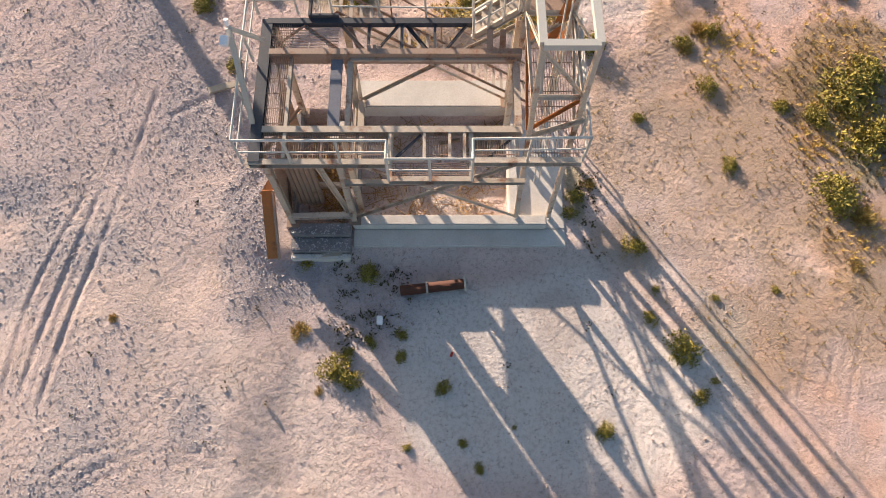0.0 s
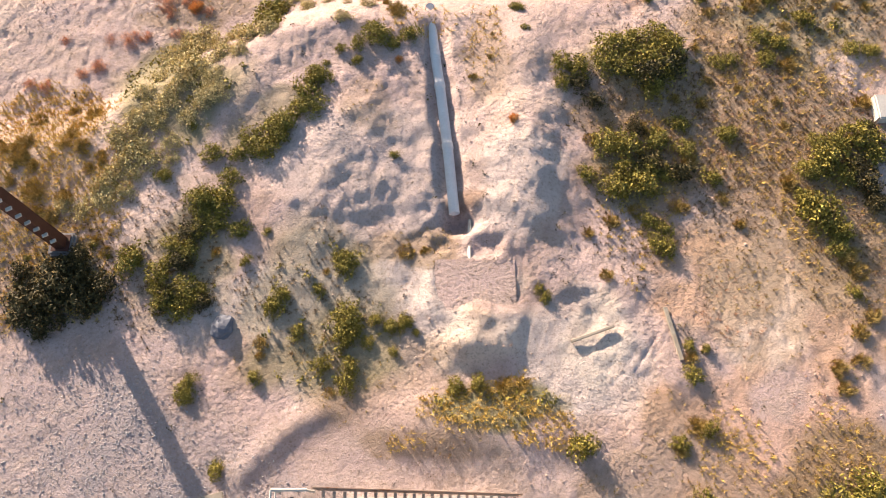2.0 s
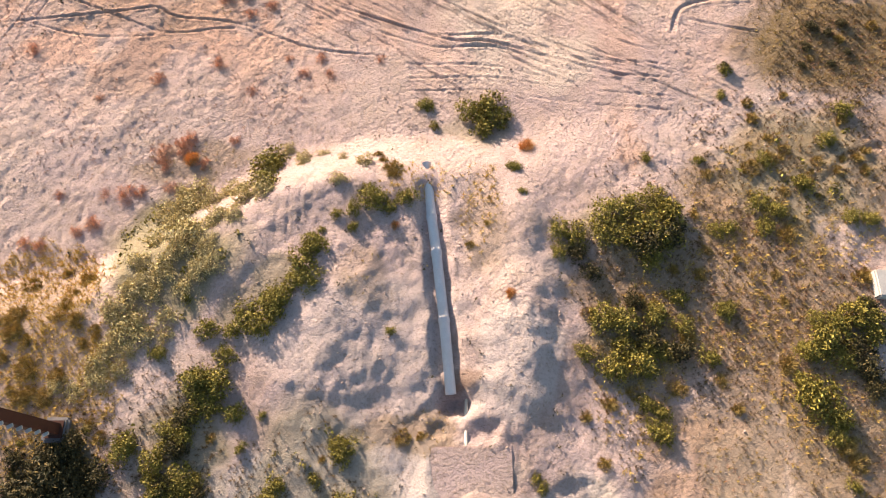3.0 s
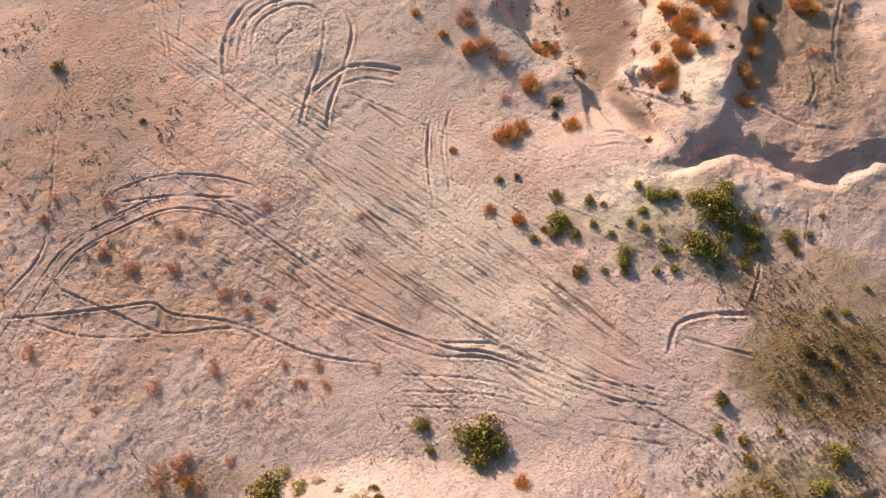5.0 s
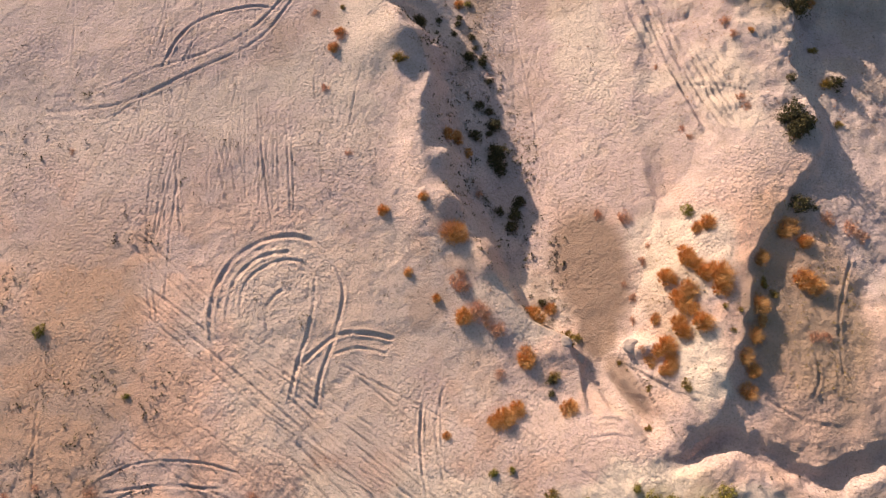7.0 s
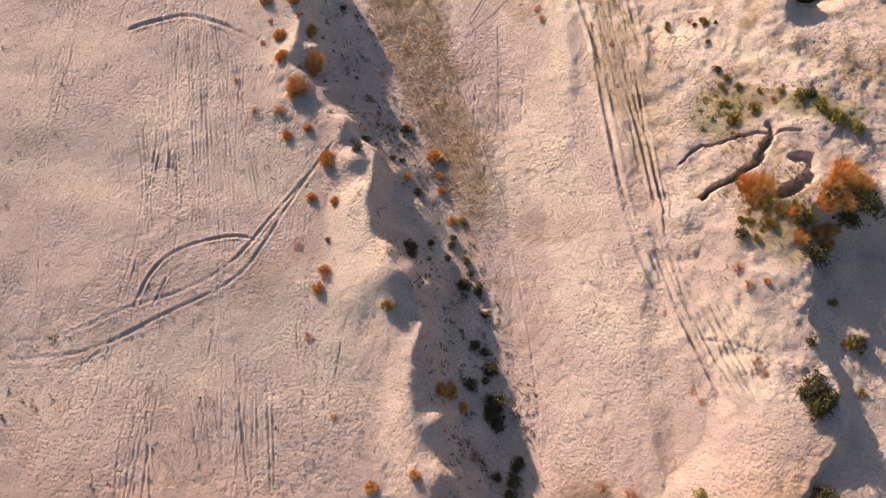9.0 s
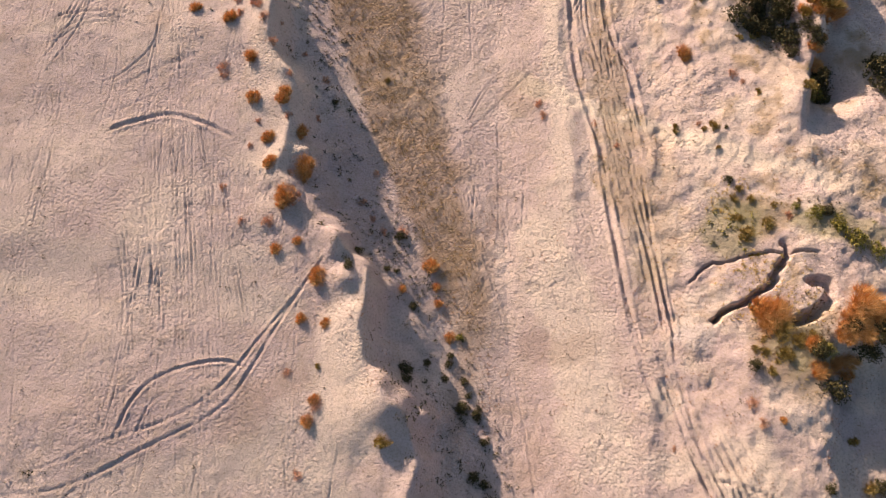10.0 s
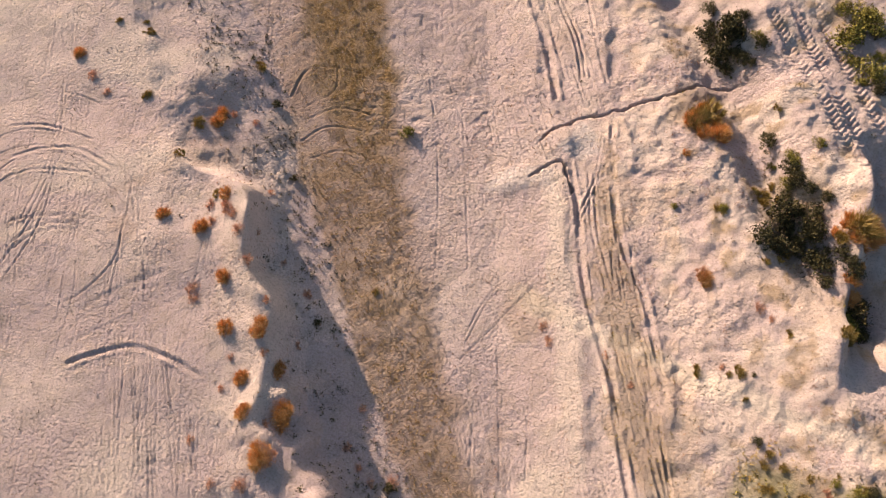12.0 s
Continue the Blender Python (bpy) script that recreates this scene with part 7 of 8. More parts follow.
grow('DARK_GREEN', [(-0.3, 68.0, 0.49), (-0.2, 67.4, 0.44), (2.6, 66.2, 0.38), (3.3, 65.9, 0.38), (3.8, 61.6, 0.48), (3.9, 59.9, 0.67), (0.1, 71.4, 0.30), (-0.6, 75.4, 0.36), (18.0, 59.1, 0.68), (-1.3, 73.4, 0.26), (-0.8, 73.3, 0.22), (1.7, 67.6, 0.26), (0.8, 68.4, 0.26), (2.9, 66.8, 0.25), (2.0, 68.8, 0.26), (-7.6, 97.2, 0.37), (18.3, 99.3, 1.09), (19.3, 88.3, 0.93), (18.0, 86.9, 0.80), (21.7, 84.7, 0.54), (22.2, 83.5, 0.64), (16.2, 77.0, 0.29), (-4.5, 83.6, 0.28), (-6.3, 92.3, 0.32), (17.7, 98.1, 0.60)])
grow('GREEN', [(5.5, 41.4, 0.35), (6.3, 40.7, 0.31), (7.0, 42.2, 0.33), (8.3, 39.8, 0.34), (8.3, 39.2, 0.27), (8.2, 38.9, 0.24), (9.6, 42.2, 0.30), (10.2, 42.2, 0.37), (9.2, 40.8, 0.30), (11.1, 40.2, 0.45), (11.8, 39.8, 0.49), (12.5, 40.4, 0.44), (12.2, 41.9, 0.77), (12.8, 41.4, 0.52), (12.7, 42.4, 0.66), (11.6, 42.1, 0.51), (13.5, 40.6, 0.53), (13.4, 40.0, 0.36), (13.8, 40.5, 0.34), (15.1, 40.5, 0.27), (15.9, 40.4, 0.25), (9.5, 38.9, 0.25), (10.2, 39.0, 0.24), (7.4, 39.0, 0.23), (9.2, 41.6, 0.27), (8.6, 41.1, 0.24), (10.1, 39.8, 0.22), (12.1, 39.0, 0.21), (12.3, 41.3, 0.55), (11.8, 41.4, 0.46)])
grow('GREEN', [(16.0, 37.1, 0.23), (16.7, 37.0, 0.23), (17.7, 38.0, 0.20), (20.1, 91.2, 0.44), (19.5, 90.9, 0.20), (24.1, 99.7, 0.59), (25.0, 99.1, 0.92), (23.9, 96.3, 0.60), (24.6, 95.5, 1.01), (19.5, 98.5, 0.47), (18.7, 100.0, 0.33), (18.9, 97.7, 0.27), (16.5, 88.7, 0.35), (14.2, 89.1, 0.26), (24.0, 95.0, 0.43), (25.3, 96.4, 0.47), (1.7, 32.4, 0.74), (2.3, 32.6, 0.81), (2.7, 32.0, 0.66), (2.1, 31.7, 0.66), (6.4, 27.6, 0.76), (7.2, 27.8, 0.74), (8.1, 28.2, 0.61), (6.9, 26.7, 0.72), (7.8, 27.0, 0.86), (8.6, 27.5, 0.70), (7.6, 26.2, 0.60), (8.3, 26.6, 0.70), (6.1, 26.9, 0.61), (4.6, 27.0, 0.52)])
grow('GREEN', [(5.2, 26.8, 0.55), (4.6, 26.2, 0.39), (11.7, 27.9, 0.49), (12.3, 27.6, 0.48), (11.8, 27.0, 0.45), (10.6, 27.0, 0.40), (10.1, 26.9, 0.38), (5.9, 23.8, 0.64), (6.6, 23.7, 0.64), (7.7, 23.9, 0.58), (8.5, 24.5, 0.47), (8.6, 23.5, 0.47), (10.0, 24.0, 0.41), (14.9, 27.3, 0.45), (15.5, 27.2, 0.41), (14.3, 23.7, 0.85), (14.7, 23.2, 0.70), (13.6, 23.6, 0.56), (12.9, 23.6, 0.40), (9.9, 29.7, 0.31), (8.0, 29.9, 0.28), (11.1, 32.5, 0.28), (3.1, 29.7, 0.29), (3.4, 28.5, 0.22), (5.2, 22.6, 0.43), (6.5, 22.8, 0.51), (7.3, 22.8, 0.52), (6.3, 22.0, 0.40), (7.9, 22.6, 0.43), (7.3, 20.1, 0.47)])
grow('GREEN', [(7.6, 20.6, 0.42), (7.1, 20.9, 0.41), (9.3, 22.4, 0.46), (12.4, 22.5, 0.55), (12.9, 22.6, 0.56), (13.6, 22.3, 0.56), (12.2, 21.4, 0.57), (12.7, 20.6, 0.60), (13.1, 20.3, 0.53), (12.9, 19.8, 0.45), (13.1, 18.3, 0.33), (7.9, 15.8, 0.39), (7.9, 16.7, 0.26), (8.4, 16.6, 0.23), (3.6, 18.3, 0.27), (3.4, 18.6, 0.22), (0.7, 15.5, 0.39), (1.4, 15.6, 0.39), (-7.4, 21.8, 0.57), (-7.6, 21.3, 0.56), (-7.8, 20.6, 0.50), (-6.8, 22.6, 0.49), (-6.3, 20.7, 0.48), (-7.1, 21.0, 0.51), (-7.9, 20.0, 0.50), (-8.5, 19.6, 0.41), (-8.3, 18.5, 0.41), (-8.8, 18.7, 0.35), (-7.6, 18.3, 0.46), (-7.3, 18.6, 0.35)])
grow('GREEN', [(-9.7, 19.8, 0.41), (-2.8, 19.3, 0.46), (-3.0, 19.7, 0.33), (-3.6, 18.6, 0.33), (-4.8, 18.5, 0.41), (-5.1, 18.0, 0.35), (-2.7, 17.8, 0.53), (-2.7, 17.1, 0.48), (-2.4, 17.4, 0.35), (-2.5, 16.1, 0.44), (-2.6, 15.6, 0.45), (-7.4, 15.7, 0.36), (-0.9, 17.5, 0.27), (-1.4, 17.4, 0.21), (-9.2, 22.7, 0.30), (-5.4, 20.6, 0.20), (-6.0, 19.6, 0.28), (-1.2, 16.6, 0.21), (-4.0, 26.4, 0.60), (-4.4, 25.8, 0.66), (-4.1, 25.2, 0.54), (-4.6, 25.2, 0.53), (-5.1, 24.5, 0.66), (-5.3, 24.0, 0.60), (-6.2, 23.9, 0.65), (-5.7, 23.6, 0.54), (-6.6, 23.5, 0.44), (-7.5, 23.5, 0.50), (-8.3, 24.6, 0.25), (-6.0, 30.5, 0.71)])
grow('GREEN', [(-6.1, 29.2, 0.72), (-1.8, 28.4, 0.39), (-2.2, 28.7, 0.34), (-0.8, 28.4, 0.53), (-1.4, 28.0, 0.37), (-2.7, 27.9, 0.39), (-2.7, 27.2, 0.30), (-3.3, 27.7, 0.26), (-3.8, 27.1, 0.21), (-0.0, 32.8, 0.31), (0.2, 31.9, 0.27), (-11.1, 20.2, 0.22), (-10.5, 19.8, 0.17), (-11.7, 20.2, 0.15), (-13.2, 19.8, 0.18), (-13.3, 18.8, 0.20), (-12.4, 17.9, 0.17), (-7.5, 15.2, 0.33), (5.2, 7.2, 0.41), (6.2, 4.3, 0.58), (5.5, 5.2, 0.27), (6.5, 3.1, 0.29), (4.1, 2.3, 0.31), (-2.8, 3.9, 0.50), (-2.4, 3.6, 0.42), (-1.9, 4.6, 0.25), (-1.1, 4.8, 0.21), (-2.5, 4.3, 0.23), (-1.1, 4.2, 0.23), (-0.0, 3.4, 0.27)])
grow('GREEN', [(0.5, 2.0, 0.17), (0.9, 1.4, 0.18), (-0.9, 1.9, 0.15), (1.8, 2.4, 0.09), (6.9, 3.5, 0.15), (5.7, 6.0, 0.16), (3.7, 8.7, 0.31), (3.5, 8.2, 0.27), (5.7, 11.2, 0.21), (9.8, 11.4, 0.28), (-2.0, 6.5, 0.40), (-3.7, 6.8, 0.24), (8.8, 5.9, 0.16), (7.2, 5.7, 0.16), (11.7, 11.7, 0.98), (12.0, 10.2, 0.87), (10.8, 8.6, 0.84), (10.8, 11.0, 0.43), (7.8, 12.2, 0.39), (8.1, 9.6, 0.33), (12.3, 12.4, 0.79), (-7.5, 15.4, 0.41), (-2.7, 17.5, 0.57), (-4.9, 18.1, 0.43), (-9.8, 19.6, 0.66), (-8.5, 18.3, 0.62), (-6.9, 21.7, 0.67), (-7.9, 18.0, 0.52), (-6.3, 13.1, 0.36), (5.7, 11.2, 0.21)])
grow('GREEN', [(9.8, 11.5, 0.26), (10.6, 11.2, 0.38), (7.3, 13.8, 0.36), (8.2, 14.2, 0.36), (4.4, 13.7, 0.58), (-2.0, 16.9, 0.28), (-0.5, 17.2, 0.19), (-4.1, 26.7, 0.46), (-5.4, 24.5, 0.62), (-7.7, 21.8, 0.65), (-8.4, 20.2, 0.49), (-8.8, 19.1, 0.62), (-7.9, 18.6, 0.66), (-9.0, 22.7, 0.34), (-6.2, 30.2, 0.82), (-2.7, 19.6, 0.48), (-1.2, 17.4, 0.37), (-0.8, 17.6, 0.33), (-1.3, 23.4, 0.23), (7.0, 22.2, 0.75), (6.1, 22.1, 0.65), (7.6, 19.9, 0.43), (13.2, 23.0, 0.84), (12.5, 21.1, 0.81), (-0.2, 32.9, 0.39), (3.2, 29.6, 0.30), (-2.1, 28.3, 0.58), (10.1, 24.0, 0.38), (-12.5, 18.3, 0.44), (7.7, 25.9, 0.54)])
grow('GREEN', [(12.7, 55.4, 0.43), (5.7, 41.3, 0.61), (5.5, 40.8, 0.41), (8.2, 39.4, 0.40), (9.7, 42.3, 0.47), (10.5, 42.3, 0.39), (12.7, 41.1, 0.68), (11.3, 40.0, 0.66), (11.9, 39.6, 0.63), (13.6, 39.9, 0.43), (15.1, 40.3, 0.40), (11.3, 42.1, 0.36), (9.1, 42.8, 0.25), (4.6, 40.6, 0.29), (3.2, 43.5, 0.26), (11.4, 33.6, 0.33), (-18.0, 50.0, 0.40), (-13.4, 46.9, 0.21), (13.1, 39.1, 0.30), (7.1, 41.1, 0.24), (7.8, 40.6, 0.24), (9.9, 39.8, 0.24), (4.0, 43.6, 0.20), (21.3, 82.4, 0.89), (18.9, 68.0, 0.56), (19.6, 74.6, 0.46), (20.5, 73.9, 0.56), (21.1, 73.1, 0.58), (21.9, 72.5, 0.52), (18.9, 75.1, 0.32)])
grow('GREEN', [(2.5, 69.8, 0.28), (0.1, 95.2, 0.52), (20.2, 90.9, 0.54), (19.8, 89.8, 0.56), (23.9, 97.7, 1.10), (25.1, 98.5, 1.12), (21.3, 91.5, 0.44)])
grow('PALE', [(-6.0, 28.7, 0.60), (-6.8, 28.5, 0.76), (-7.7, 29.1, 0.50), (-8.2, 28.8, 0.60), (-7.0, 27.7, 0.49), (-7.8, 27.5, 0.61), (-8.9, 28.5, 0.73), (-8.6, 27.2, 0.68), (-9.5, 27.7, 0.64), (-7.8, 26.5, 0.54), (-8.9, 26.3, 0.62), (-9.9, 26.9, 0.60), (-8.0, 25.6, 0.57), (-9.3, 25.6, 0.61), (-10.2, 26.0, 0.55), (-8.5, 25.0, 0.52), (-9.6, 24.8, 0.59), (-10.4, 24.9, 0.52), (-9.0, 24.0, 0.51), (-10.0, 23.9, 0.55), (-10.9, 24.1, 0.47), (-9.5, 23.4, 0.51), (-10.6, 23.3, 0.49), (-8.9, 23.3, 0.39), (-9.5, 29.3, 0.46), (-7.0, 29.2, 0.35), (-4.9, 30.6, 0.45), (-4.1, 30.7, 0.32), (-5.5, 31.0, 0.41), (-3.3, 30.4, 0.29)])
grow('PALE', [(-7.9, 26.3, 0.37), (-10.8, 22.8, 0.56), (-10.1, 22.9, 0.50), (-11.1, 22.4, 0.50), (-10.3, 22.2, 0.46), (-11.7, 21.5, 0.47), (-12.4, 21.7, 0.45), (-11.3, 21.8, 0.47), (-8.9, 29.1, 0.83), (-9.6, 28.3, 0.86), (-8.7, 26.8, 0.92), (-10.0, 25.0, 0.73), (-10.7, 24.3, 0.75), (-10.2, 23.6, 0.74), (-7.6, 25.8, 0.66), (-7.3, 29.2, 0.58), (-10.9, 21.9, 0.55), (-7.6, 27.8, 0.60), (-6.5, 28.8, 0.59), (-4.8, 30.3, 0.42), (-3.3, 29.1, 0.44), (-2.4, 30.0, 0.46)])


grow('DARK_GREEN', [(-11.9, 18.7, 0.9), (-11.1, 18.2, 0.8), (-12.7, 18.1, 0.9), (-10.5, 18.7, 0.6), (-12.2, 17.5, 0.6), (-8.1, 19.6, 0.5), (-7.9, 20.6, 0.55), (-8.4, 18.4, 0.5), (-7.2, 18.2, 0.4), (7.6, 26.4, 0.8), (8.4, 26.8, 0.7), (8.3, 22.6, 0.6), (7.4, 23.0, 0.6)])
grow('ORANGE', [(17.5, 69.9, 0.8), (20.9, 69.9, 1.1), (21.6, 69.4, 0.8), (18.6, 68.2, 0.55), (19.4, 67.4, 0.6), (20.4, 68.8, 0.7), (17.0, 69.3, 0.6)])
grow('DARK_GREEN', [(20.2, 69.0, 0.5), (20.9, 67.9, 0.7), (21.7, 68.3, 0.8), (20.6, 84.4, 0.6), (22.0, 83.0, 0.9), (22.1, 81.9, 0.7), (24.6, 83.0, 0.9), (24.8, 81.8, 0.8), (20.6, 85.6, 0.8), (20.4, 87.0, 0.9), (17.8, 98.3, 0.9), (18.3, 99.3, 0.9), (17.4, 99.8, 0.8), (18.8, 97.6, 0.6), (19.4, 92.4, 0.7), (20.0, 90.6, 0.7)])
grow('GREEN', [(13.4, 28.6, 0.5), (14.6, 30.4, 0.45), (12.2, 29.6, 0.4), (15.4, 31.6, 0.5), (-2.6, 17.0, 0.35), (-3.4, 16.2, 0.4), (-1.8, 17.6, 0.3), (-4.2, 17.2, 0.35), (-5.4, 15.8, 0.3)])
grow('YELLOW', [(18.0, 68.4, 0.5), (17.4, 67.9, 0.5), (16.7, 94.4, 1.25), (16.0, 94.0, 1.0), (22.3, 86.8, 1.2), (21.5, 86.3, 0.7), (17.4, 69.0, 0.8), (16.6, 70.2, 0.6)])


def brush(x, y, z, r, count, seed):
    """A heap of dead branches lying about."""
    rng = np.random.default_rng(seed)
    verts, faces = [], []
    for _ in range(count):
        a, tip = rng.uniform(0, math.tau), rng.uniform(-0.2, 0.5)
        p = np.array([rng.uniform(-r, r), rng.uniform(-r, r), rng.uniform(0.02, 0.22)])
        way = np.array([math.cos(a), math.sin(a), tip])
        w, first = rng.uniform(0.006, 0.016), len(verts)
        for k in range(4):
            for j in range(3):
                b = j * math.tau / 3
                verts.append(p + w * np.array([math.sin(b) * -way[1], math.sin(b) * way[0], math.cos(b)]))
            p = p + way * rng.uniform(0.08, 0.2)
            way = way + rng.normal(0, 0.3, 3) * (1, 1, 0.4)
            w *= 0.75
        for k in range(3):
            for j in range(3):
                a0, b0 = first + 3 * k + j, first + 3 * k + (j + 1) % 3
                faces.append((a0, b0, b0 + 3, a0 + 3))
    ob = new("brush_heap", faces_mesh("brush_heap", verts, faces, STRAW))
    ob.location = (x, y, z)
    return tagged(ob, "tangled brown dead branches lying in the pit", "branches", "brush heaps", kind="stuff")


# ---- small weeds, straw and pebbles, too many to count ----
def scatter(name, label, category, density, box, per_m2, make, mat, seed):
    """One object of many small pieces, thick where density is high."""
    rng = np.random.default_rng(seed)
    x0, x1, y0, y1 = box
    n = int((x1 - x0) * (y1 - y0) * per_m2)
    x, y = rng.uniform(x0, x1, n), rng.uniform(y0, y1, n)
    keep = rng.uniform(0, 1, n) < density(x, y)
    x, y = x[keep], y[keep]
    z = height_at(x, y)
    verts, faces = make(rng, x, y, z)
    me = bpy.data.meshes.new(name)
    me.from_pydata(verts.reshape(-1, 3).tolist(), [], faces.tolist())
    me.materials.append(mat)
    return tagged(new(name, me), label, category, kind="stuff")


def weed_maker(blades, low, high, wide):
    """Tufts of a few three-cornered blades."""

    def make(rng, x, y, z):
        n = len(x)
        size = rng.uniform(low, high, n)[:, None]
        a = rng.uniform(0, math.tau, (n, blades))
        lean = rng.uniform(0.2, 1.25, (n, blades))
        out = np.stack([np.cos(a) * np.sin(lean), np.sin(a) * np.sin(lean), np.cos(lean)], -1) * (size * rng.uniform(0.6, 1.2, (n, blades)))[..., None]
        side = np.stack([-np.sin(a), np.cos(a), 0 * a], -1) * wide * rng.uniform(0.6, 1.4, (n, blades, 1))
        foot = np.stack([x, y, z - 0.02], -1)[:, None] + out * 0.1
        v = np.stack([foot - side, foot + side, foot + out], 2)
        return v, np.arange(n * blades * 3).reshape(-1, 3)

    return make


def leaf_maker(leaves, low, high):
    """Low rosettes of broad leaves."""

    def make(rng, x, y, z):
        n = len(x)
        size = rng.uniform(low, high, n)[:, None, None]
        p = np.stack([x, y, z], -1)[:, None] + rng.normal(0, 1, (n, leaves, 3)) * size * (0.55, 0.55, 0.25) + (0, 0, 0.03)
        t, b = rng.normal(0, 1, (n, leaves, 3)), rng.normal(0, 1, (n, leaves, 3))
        b = np.cross(t, b)
        t, b = (v / np.linalg.norm(v, axis=-1, keepdims=True) for v in (t, b))
        s = size * rng.uniform(0.25, 0.5, (n, leaves, 1))
        v = np.stack([p - t * s, p - b * s * 0.5, p + t * s, p + b * s * 0.5], 2)
        return v, np.arange(n * leaves * 4).reshape(-1, 4)

    return make


def stone_maker(low, high):
    """Uneven eight-faced stones."""

    def make(rng, x, y, z):
        n = len(x)
        size = (rng.uniform(0, 1, n) ** 2 * (high - low) + low)[:, None, None]
        unit = np.array([(1, 0, 0), (-1, 0, 0), (0, 1, 0), (0, -1, 0), (0, 0, 1), (0, 0, -1)], float)
        a = rng.uniform(0, math.tau, n)
        c, s = np.cos(a)[:, None], np.sin(a)[:, None]
        v = unit[None] * rng.uniform(0.6, 1.2, (n, 6, 1)) * (1.2, 0.85, 0.75)
        v = np.stack([v[..., 0] * c - v[..., 1] * s, v[..., 0] * s + v[..., 1] * c, v[..., 2]], -1) * size + rng.normal(0, 0.15, (n, 6, 3)) * size
        v = v + np.stack([x, y, z + size[:, 0, 0] * 0.25], -1)[:, None]
        f = np.array([(0, 2, 4), (2, 1, 4), (1, 3, 4), (3, 0, 4), (2, 0, 5), (1, 2, 5), (3, 1, 5), (0, 3, 5)])
        return v, (f[None] + 6 * np.arange(n)[:, None, None]).reshape(-1, 3)

    return make


def in_pit(x, y):
    return (np.abs(x + 0.4) < 4.2) & (np.abs(y - 9.6) < 2.9)


def by_cover(name, low=0.15):
    return lambda x, y: np.where(in_pit(x, y), 0, np.clip(cover(x, y)[name] - low, 0, 1))


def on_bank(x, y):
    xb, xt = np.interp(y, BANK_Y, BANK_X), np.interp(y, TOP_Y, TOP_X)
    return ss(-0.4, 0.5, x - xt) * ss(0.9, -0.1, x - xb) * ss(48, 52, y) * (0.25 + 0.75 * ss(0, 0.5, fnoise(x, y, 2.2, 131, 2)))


def on_strip(x, y):
    xb = np.interp(y, BANK_Y, BANK_X)
    far = np.interp(y, [68, 75, 84, 92, 105], [1.6, 3.0, 4.2, 5.4, 8.2])
    return ss(0, 0.6, x - xb) * ss(1.1, 0.85, (x - xb) / far) * ss(66, 72, y) * (1 - 0.8 * ss(92, 97, y) * ss(0.5, 0.25, (x - xb) / far)) * (0.25 + 0.75 * ss(-0.3, 0.4, fnoise(x, y, 0.6, 105, 2)))


def few(x, y):
    return np.where(in_pit(x, y), 0, 0.05 + 0.5 * ss(0.2, 0.8, fnoise(x, y, 4.0, 141, 3)))


def stones_here(x, y):
    c = cover(x, y)
    return np.where(in_pit(x, y), 0, np.clip(c["ash"] * 1.4 - 0.1, 0, 1))


def leafy_here(x, y):
    return np.where(in_pit(x, y), 0, np.clip(cover(x, y)["moss"] - 0.35, 0, 1))


def west_weeds(x, y):
    return ss(-8, -13, x - 0.05 * (y - 40)) * ss(36, 44, y) * ss(66, 58, y) * ss(-0.1, 0.5, fnoise(x, y, 2.5, 151, 2))


WORLD_BOX = (-25, 27, 0, 106)
GOLD = leaf_paint("golden_grass", (0.24, 0.14, 0.025), (0.58, 0.38, 0.07), (0.84, 0.60, 0.19))
STRAW = leaf_paint("brown_straw", (0.16, 0.085, 0.03), (0.36, 0.21, 0.075), (0.50, 0.33, 0.14))
RUSTY = leaf_paint("rusty_weeds", (0.22, 0.08, 0.04), (0.42, 0.19, 0.10), (0.55, 0.32, 0.19))


def golden(x, y):
    """Dense yellow grass: behind the platform, west of the mound, along the eastern edge."""
    return np.where(x > 5, 0.3 + 0.7 * ss(-0.15, 0.5, fnoise(x, y, 1.3, 181, 3)), 1.0) * np.maximum.reduce(
        [
            blot(x, y, 0.5, 14.9, 1.3, 0.8), blot(x, y, 2.2, 14.9, 1.5, 0.9), blot(x, y, 3.5, 14.2, 0.9, 0.7), 0.5 * blot(x, y, -0.8, 13.9, 0.8, 0.4),
            0.95 * blot(x, y, -14.0, 24.6, 3.4, 2.6), 0.9 * blot(x, y, -14.5, 21.5, 3.0, 2.6), 0.8 * blot(x, y, -11.8, 22.0, 2.0, 2.2), 0.8 * blot(x, y, -13.0, 19.0, 3.0, 1.8),
            0.8 * blot(x, y, 11.4, 10.6, 1.4, 2.4), 0.8 * blot(x, y, 12.2, 13.2, 1.3, 1.8), 0.5 * blot(x, y, 11.0, 7.6, 1.0, 1.2), 0.5 * blot(x, y, 9.0, 13.5, 2.0, 1.5),
            0.4 * blot(x, y, 7.0, 22.0, 2.0, 3.0), 0.45 * blot(x, y, 12.5, 21.5, 2.2, 3.0), 0.35 * blot(x, y, 9.8, 25.5, 3.4, 3.2), 0.3 * blot(x, y, 13.0, 27.5, 2.6, 3.0), 
            0.35 * blot(x, y, -0.3, 29.0, 1.6, 1.0), 0.3 * blot(x, y, 1.8, 28.0, 0.8, 2.0), 0.4 * blot(x, y, 17.2, 71.0, 2.2, 2.2), 0.3 * blot(x, y, 16.5, 76.0, 1.6, 1.2),
        ]
    )


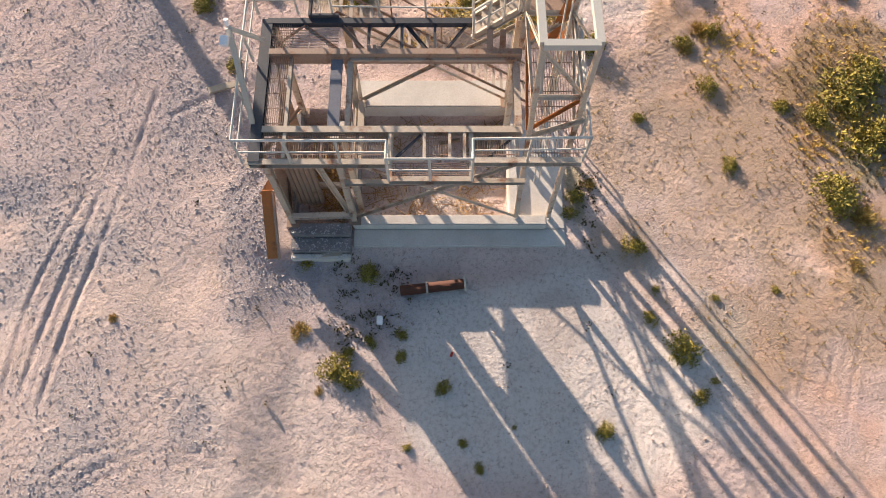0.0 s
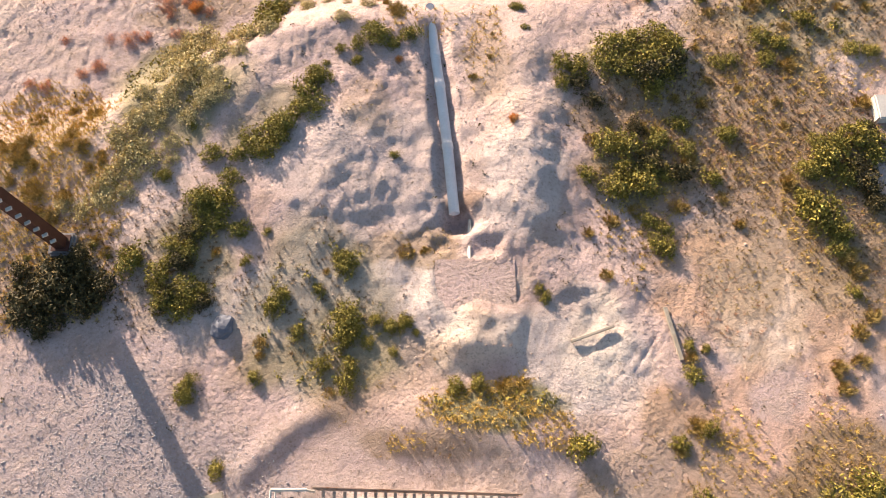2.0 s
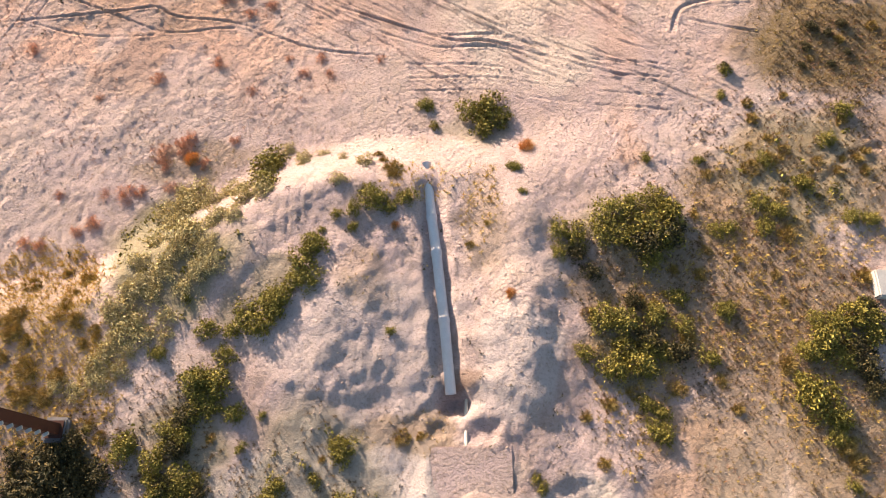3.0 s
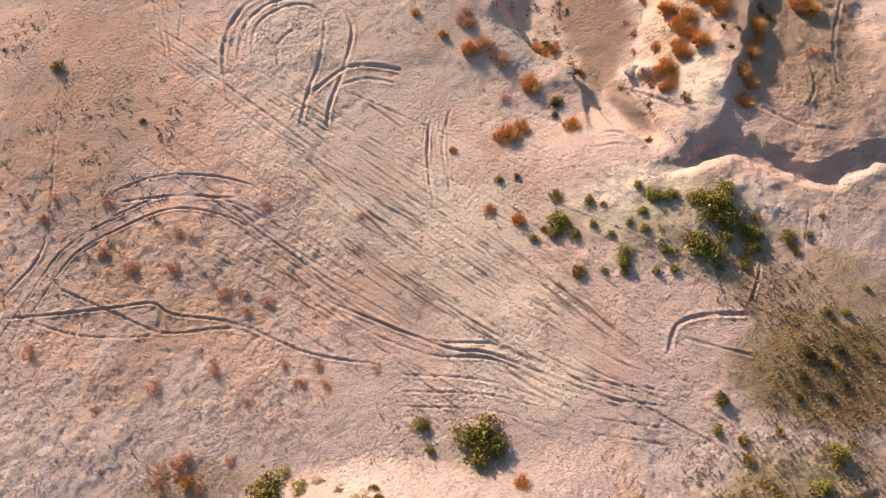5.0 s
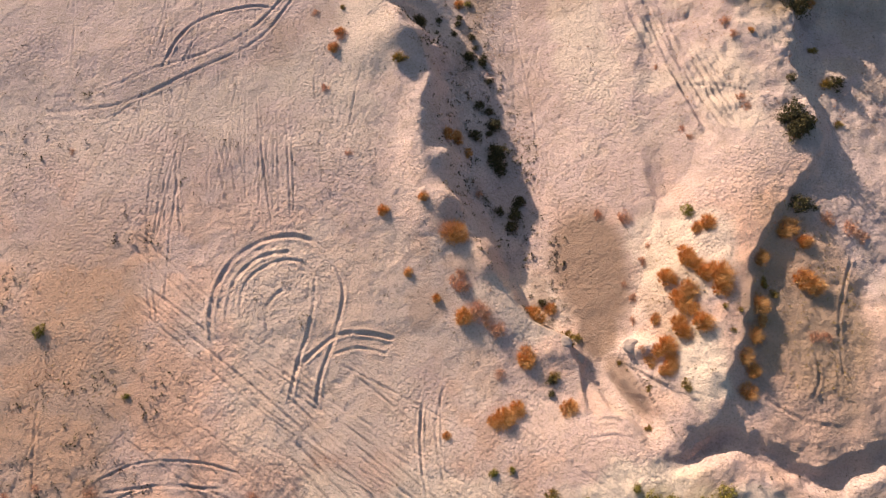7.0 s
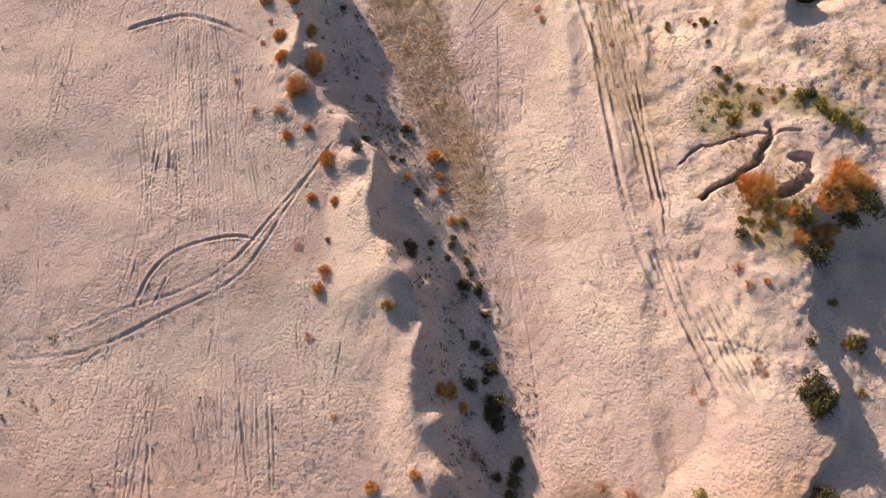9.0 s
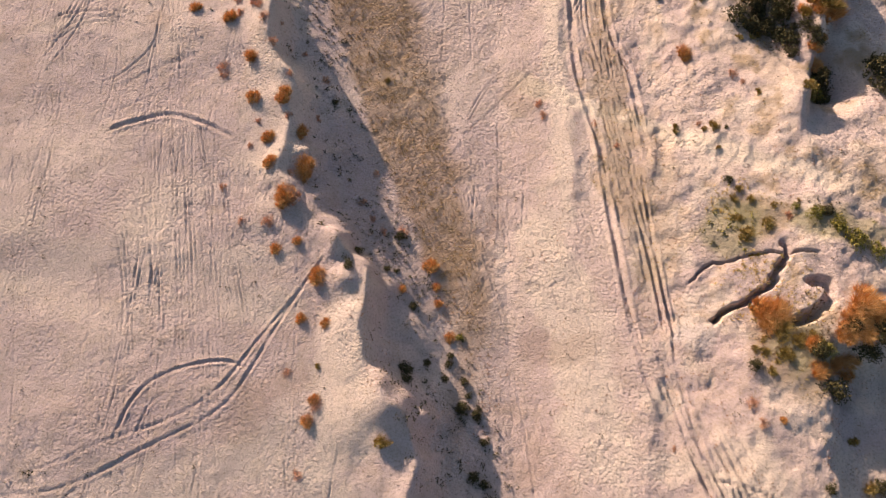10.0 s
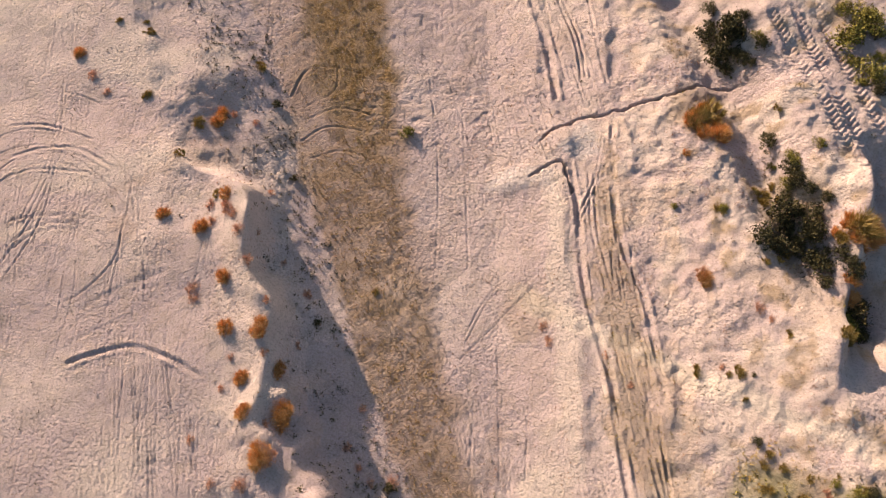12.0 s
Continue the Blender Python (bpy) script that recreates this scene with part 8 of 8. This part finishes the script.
def rusty_here(x, y):
    """Thin reddish weeds: the south-west sand, the lip and the foot of the bank, ditches in the east."""
    xb, xt = np.interp(y, BANK_Y, BANK_X), np.interp(y, TOP_Y, TOP_X)
    n = ss(0.05, 0.6, fnoise(x, y, 1.9, 171, 3))
    flat = 0.55 * ss(-1, -6, x) * ss(29, 32, y) * ss(46, 38, y) + 0.35 * ss(-11, -15, x) * ss(36, 42, y) * ss(60, 54, y)
    lip = 0.35 * np.exp(-(((x - xt) / 1.3) ** 2)) * ss(50, 54, y) + 0.6 * np.exp(-(((x - xb) / 0.6) ** 2)) * ss(50, 56, y)
    east = 0.5 * ss(8, 12, x) * ss(57, 64, y) + 0.8 * blot(x, y, 16.0, 34.6, 3.0, 2.4) + 0.85 * ss(6, 9, x) * ss(34, 30, y) * ss(13, 18, y)
    mid = 0.35 * ss(2, 5, x) * ss(10, 7, x) * ss(54, 62, y)
    return n * np.clip(flat + lip + east + mid, 0, 1)


for k, (x, y, r, n) in enumerate([(-3.3, 9.9, 0.35, 130), (-3.2, 9.1, 0.4, 140), (-3.5, 10.6, 0.3, 80), (-3.1, 8.6, 0.35, 70), (-1.6, 10.8, 0.4, 50), (-0.6, 10.9, 0.4, 40), (-1.7, 9.2, 0.4, 50), (0.9, 8.7, 0.5, 45), (1.4, 10.9, 0.3, 50), (-0.6, 8.6, 0.5, 40)]):
    brush(x, y, float(height_at(x, y)[0]) - 0.02, r, n, 300 + k)


def in_bays(x, y):
    return np.where((np.abs(x + 1.1) < 2.75) & (np.abs(y - 9.65) < 1.6), 0.25 + 0.75 * ss(-0.1, 0.5, fnoise(x, y, 0.8, 201, 3)), 0.0)


def before_apron(x, y):
    return np.maximum(blot(x, y, -2.2, 6.6, 1.5, 0.5), 0.7 * np.maximum(blot(x, y, -2.0, 5.4, 1.3, 1.0), blot(x, y, 4.1, 8.4, 0.5, 1.8)))


scatter("pit_litter", "brown leaves and straw on the pit floor", "litter", in_bays, (-4, 2, 8, 11.4), 60, weed_maker(5, 0.05, 0.14, 0.012), STRAW, 13)
def on_steps(x, y):
    return np.where((x > -4.1) & (x < -2.52) & (y > 6.86) & (y < 7.74), 0.8, 0.0)


def step_stones(rng, x, y, z):
    return stone_maker(0.012, 0.038)(rng, x, y, np.where(y > 7.42, 0.42, np.where(y > 7.02, 0.22, 0.06)))


scatter("step_gravel", "grey gravel strewn over the concrete steps", "gravel", on_steps, (-4.2, -2.4, 6.8, 7.8), 260, step_stones, PEBBLE, 17)
scatter("pit_stones", "pale rubble on the pit floor", "rubble", in_bays, (-4, 2, 8, 11.4), 30, stone_maker(0.015, 0.05), PEBBLE, 14)
scatter("apron_weeds", "dark weeds along the foot of the apron", "weeds", before_apron, (-5, 5, 4, 11), 22, leaf_maker(12, 0.06, 0.16), LEAF["DARK_GREEN"], 15)
def thicket(x, y):
    return np.maximum.reduce([1.6 * blot(x, y, 15.9, 34.4, 3.0, 2.6), 0.8 * blot(x, y, 14.6, 37.6, 2.4, 2.4), 0.6 * blot(x, y, 17.8, 69.6, 2.2, 1.8), 0.6 * blot(x, y, 19.8, 88.0, 1.6, 4.0), 0.6 * blot(x, y, -12.2, 18.6, 2.0, 1.6), 0.9 * blot(x, y, 9.6, 25.0, 4.6, 5.4), 0.85 * blot(x, y, -11.2, 19.4, 2.8, 2.2), 0.6 * blot(x, y, -8.2, 19.4, 1.6, 2.6), 0.5 * blot(x, y, 7.0, 21.5, 2.2, 2.6), 0.5 * blot(x, y, 13.2, 22.0, 2.6, 4.5), 0.4 * blot(x, y, -4.0, 18.4, 3.0, 2.4), 0.4 * blot(x, y, -8.6, 20.0, 2.0, 3.2), 0.45 * blot(x, y, 11.4, 10.5, 2.0, 4.0), 0.6 * blot(x, y, 14.0, 30.0, 3.8, 3.8)])


scatter("thicket", "low tangled dark brown dead weeds", "weeds", thicket, (-16, 23, 5, 94), 40, weed_maker(12, 0.06, 0.16, 0.010), leaf_paint("dead_weeds", (0.05, 0.03, 0.014), (0.17, 0.10, 0.045), (0.36, 0.23, 0.10)), 16)
scatter("rusty_weeds", "thin reddish-brown dry weeds in drifts", "weeds", rusty_here, (-22, 26, 14, 105), 30, weed_maker(9, 0.04, 0.12, 0.009), RUSTY, 12)
scatter("golden_grass", "dense yellow-green grass in patches", "grass", golden, (-20, 20, 5, 80), 80, weed_maker(10, 0.08, 0.22, 0.010), GOLD, 11)
scatter("dry_weeds", "brown and straw-coloured dry weeds over the sand", "weeds", by_cover("litter"), WORLD_BOX, 34, weed_maker(9, 0.04, 0.13, 0.010), LEAF["YELLOW"], 1)
scatter("brown_weeds", "brown dead weeds among straw", "weeds", by_cover("litter", 0.3), WORLD_BOX, 16, weed_maker(8, 0.04, 0.13, 0.010), STRAW, 2)
scatter("green_weeds", "low green leafy weeds in patches", "weeds", leafy_here, (-25, 27, 0, 95), 9, leaf_maker(16, 0.08, 0.22), LEAF["GREEN"], 3)
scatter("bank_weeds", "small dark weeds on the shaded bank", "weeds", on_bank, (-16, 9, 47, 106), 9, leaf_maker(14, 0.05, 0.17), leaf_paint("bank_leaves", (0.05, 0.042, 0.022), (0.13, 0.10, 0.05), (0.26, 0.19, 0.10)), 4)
scatter("strip_straw", "short brown straw in the channel", "weeds", on_strip, (-14, 10, 64, 106), 36, weed_maker(7, 0.06, 0.16, 0.012), STRAW, 5)
scatter("strip_grass", "straw stubble in the channel", "weeds", on_strip, (-12, 10, 64, 106), 5, weed_maker(7, 0.06, 0.16, 0.012), LEAF["YELLOW"], 6)
scatter("lone_weeds", "scattered small dark weeds on open sand", "weeds", few, WORLD_BOX, 1.6, leaf_maker(8, 0.05, 0.13), LEAF["DARK_GREEN"], 7)
scatter("west_weeds", "small dark weeds on the open sand", "weeds", west_weeds, (-25, -3, 36, 66), 2.2, leaf_maker(9, 0.07, 0.18), LEAF["DARK_GREEN"], 8)
scatter("gravel", "grey gravel stones beside the platform", "gravel", stones_here, (-15, 0, 0, 20), 130, stone_maker(0.012, 0.04), PEBBLE, 9)
scatter("clods", "pale clods and small stones on the sand", "clods", lambda x, y: np.where(in_pit(x, y), 0, (0.25 + 0.75 * ss(-0.1, 0.6, fnoise(x, y, 3.0, 161, 3))) * (0.35 + 0.65 * ss(11, 16, y))), WORLD_BOX, 11, stone_maker(0.012, 0.048), CLOD, 10)
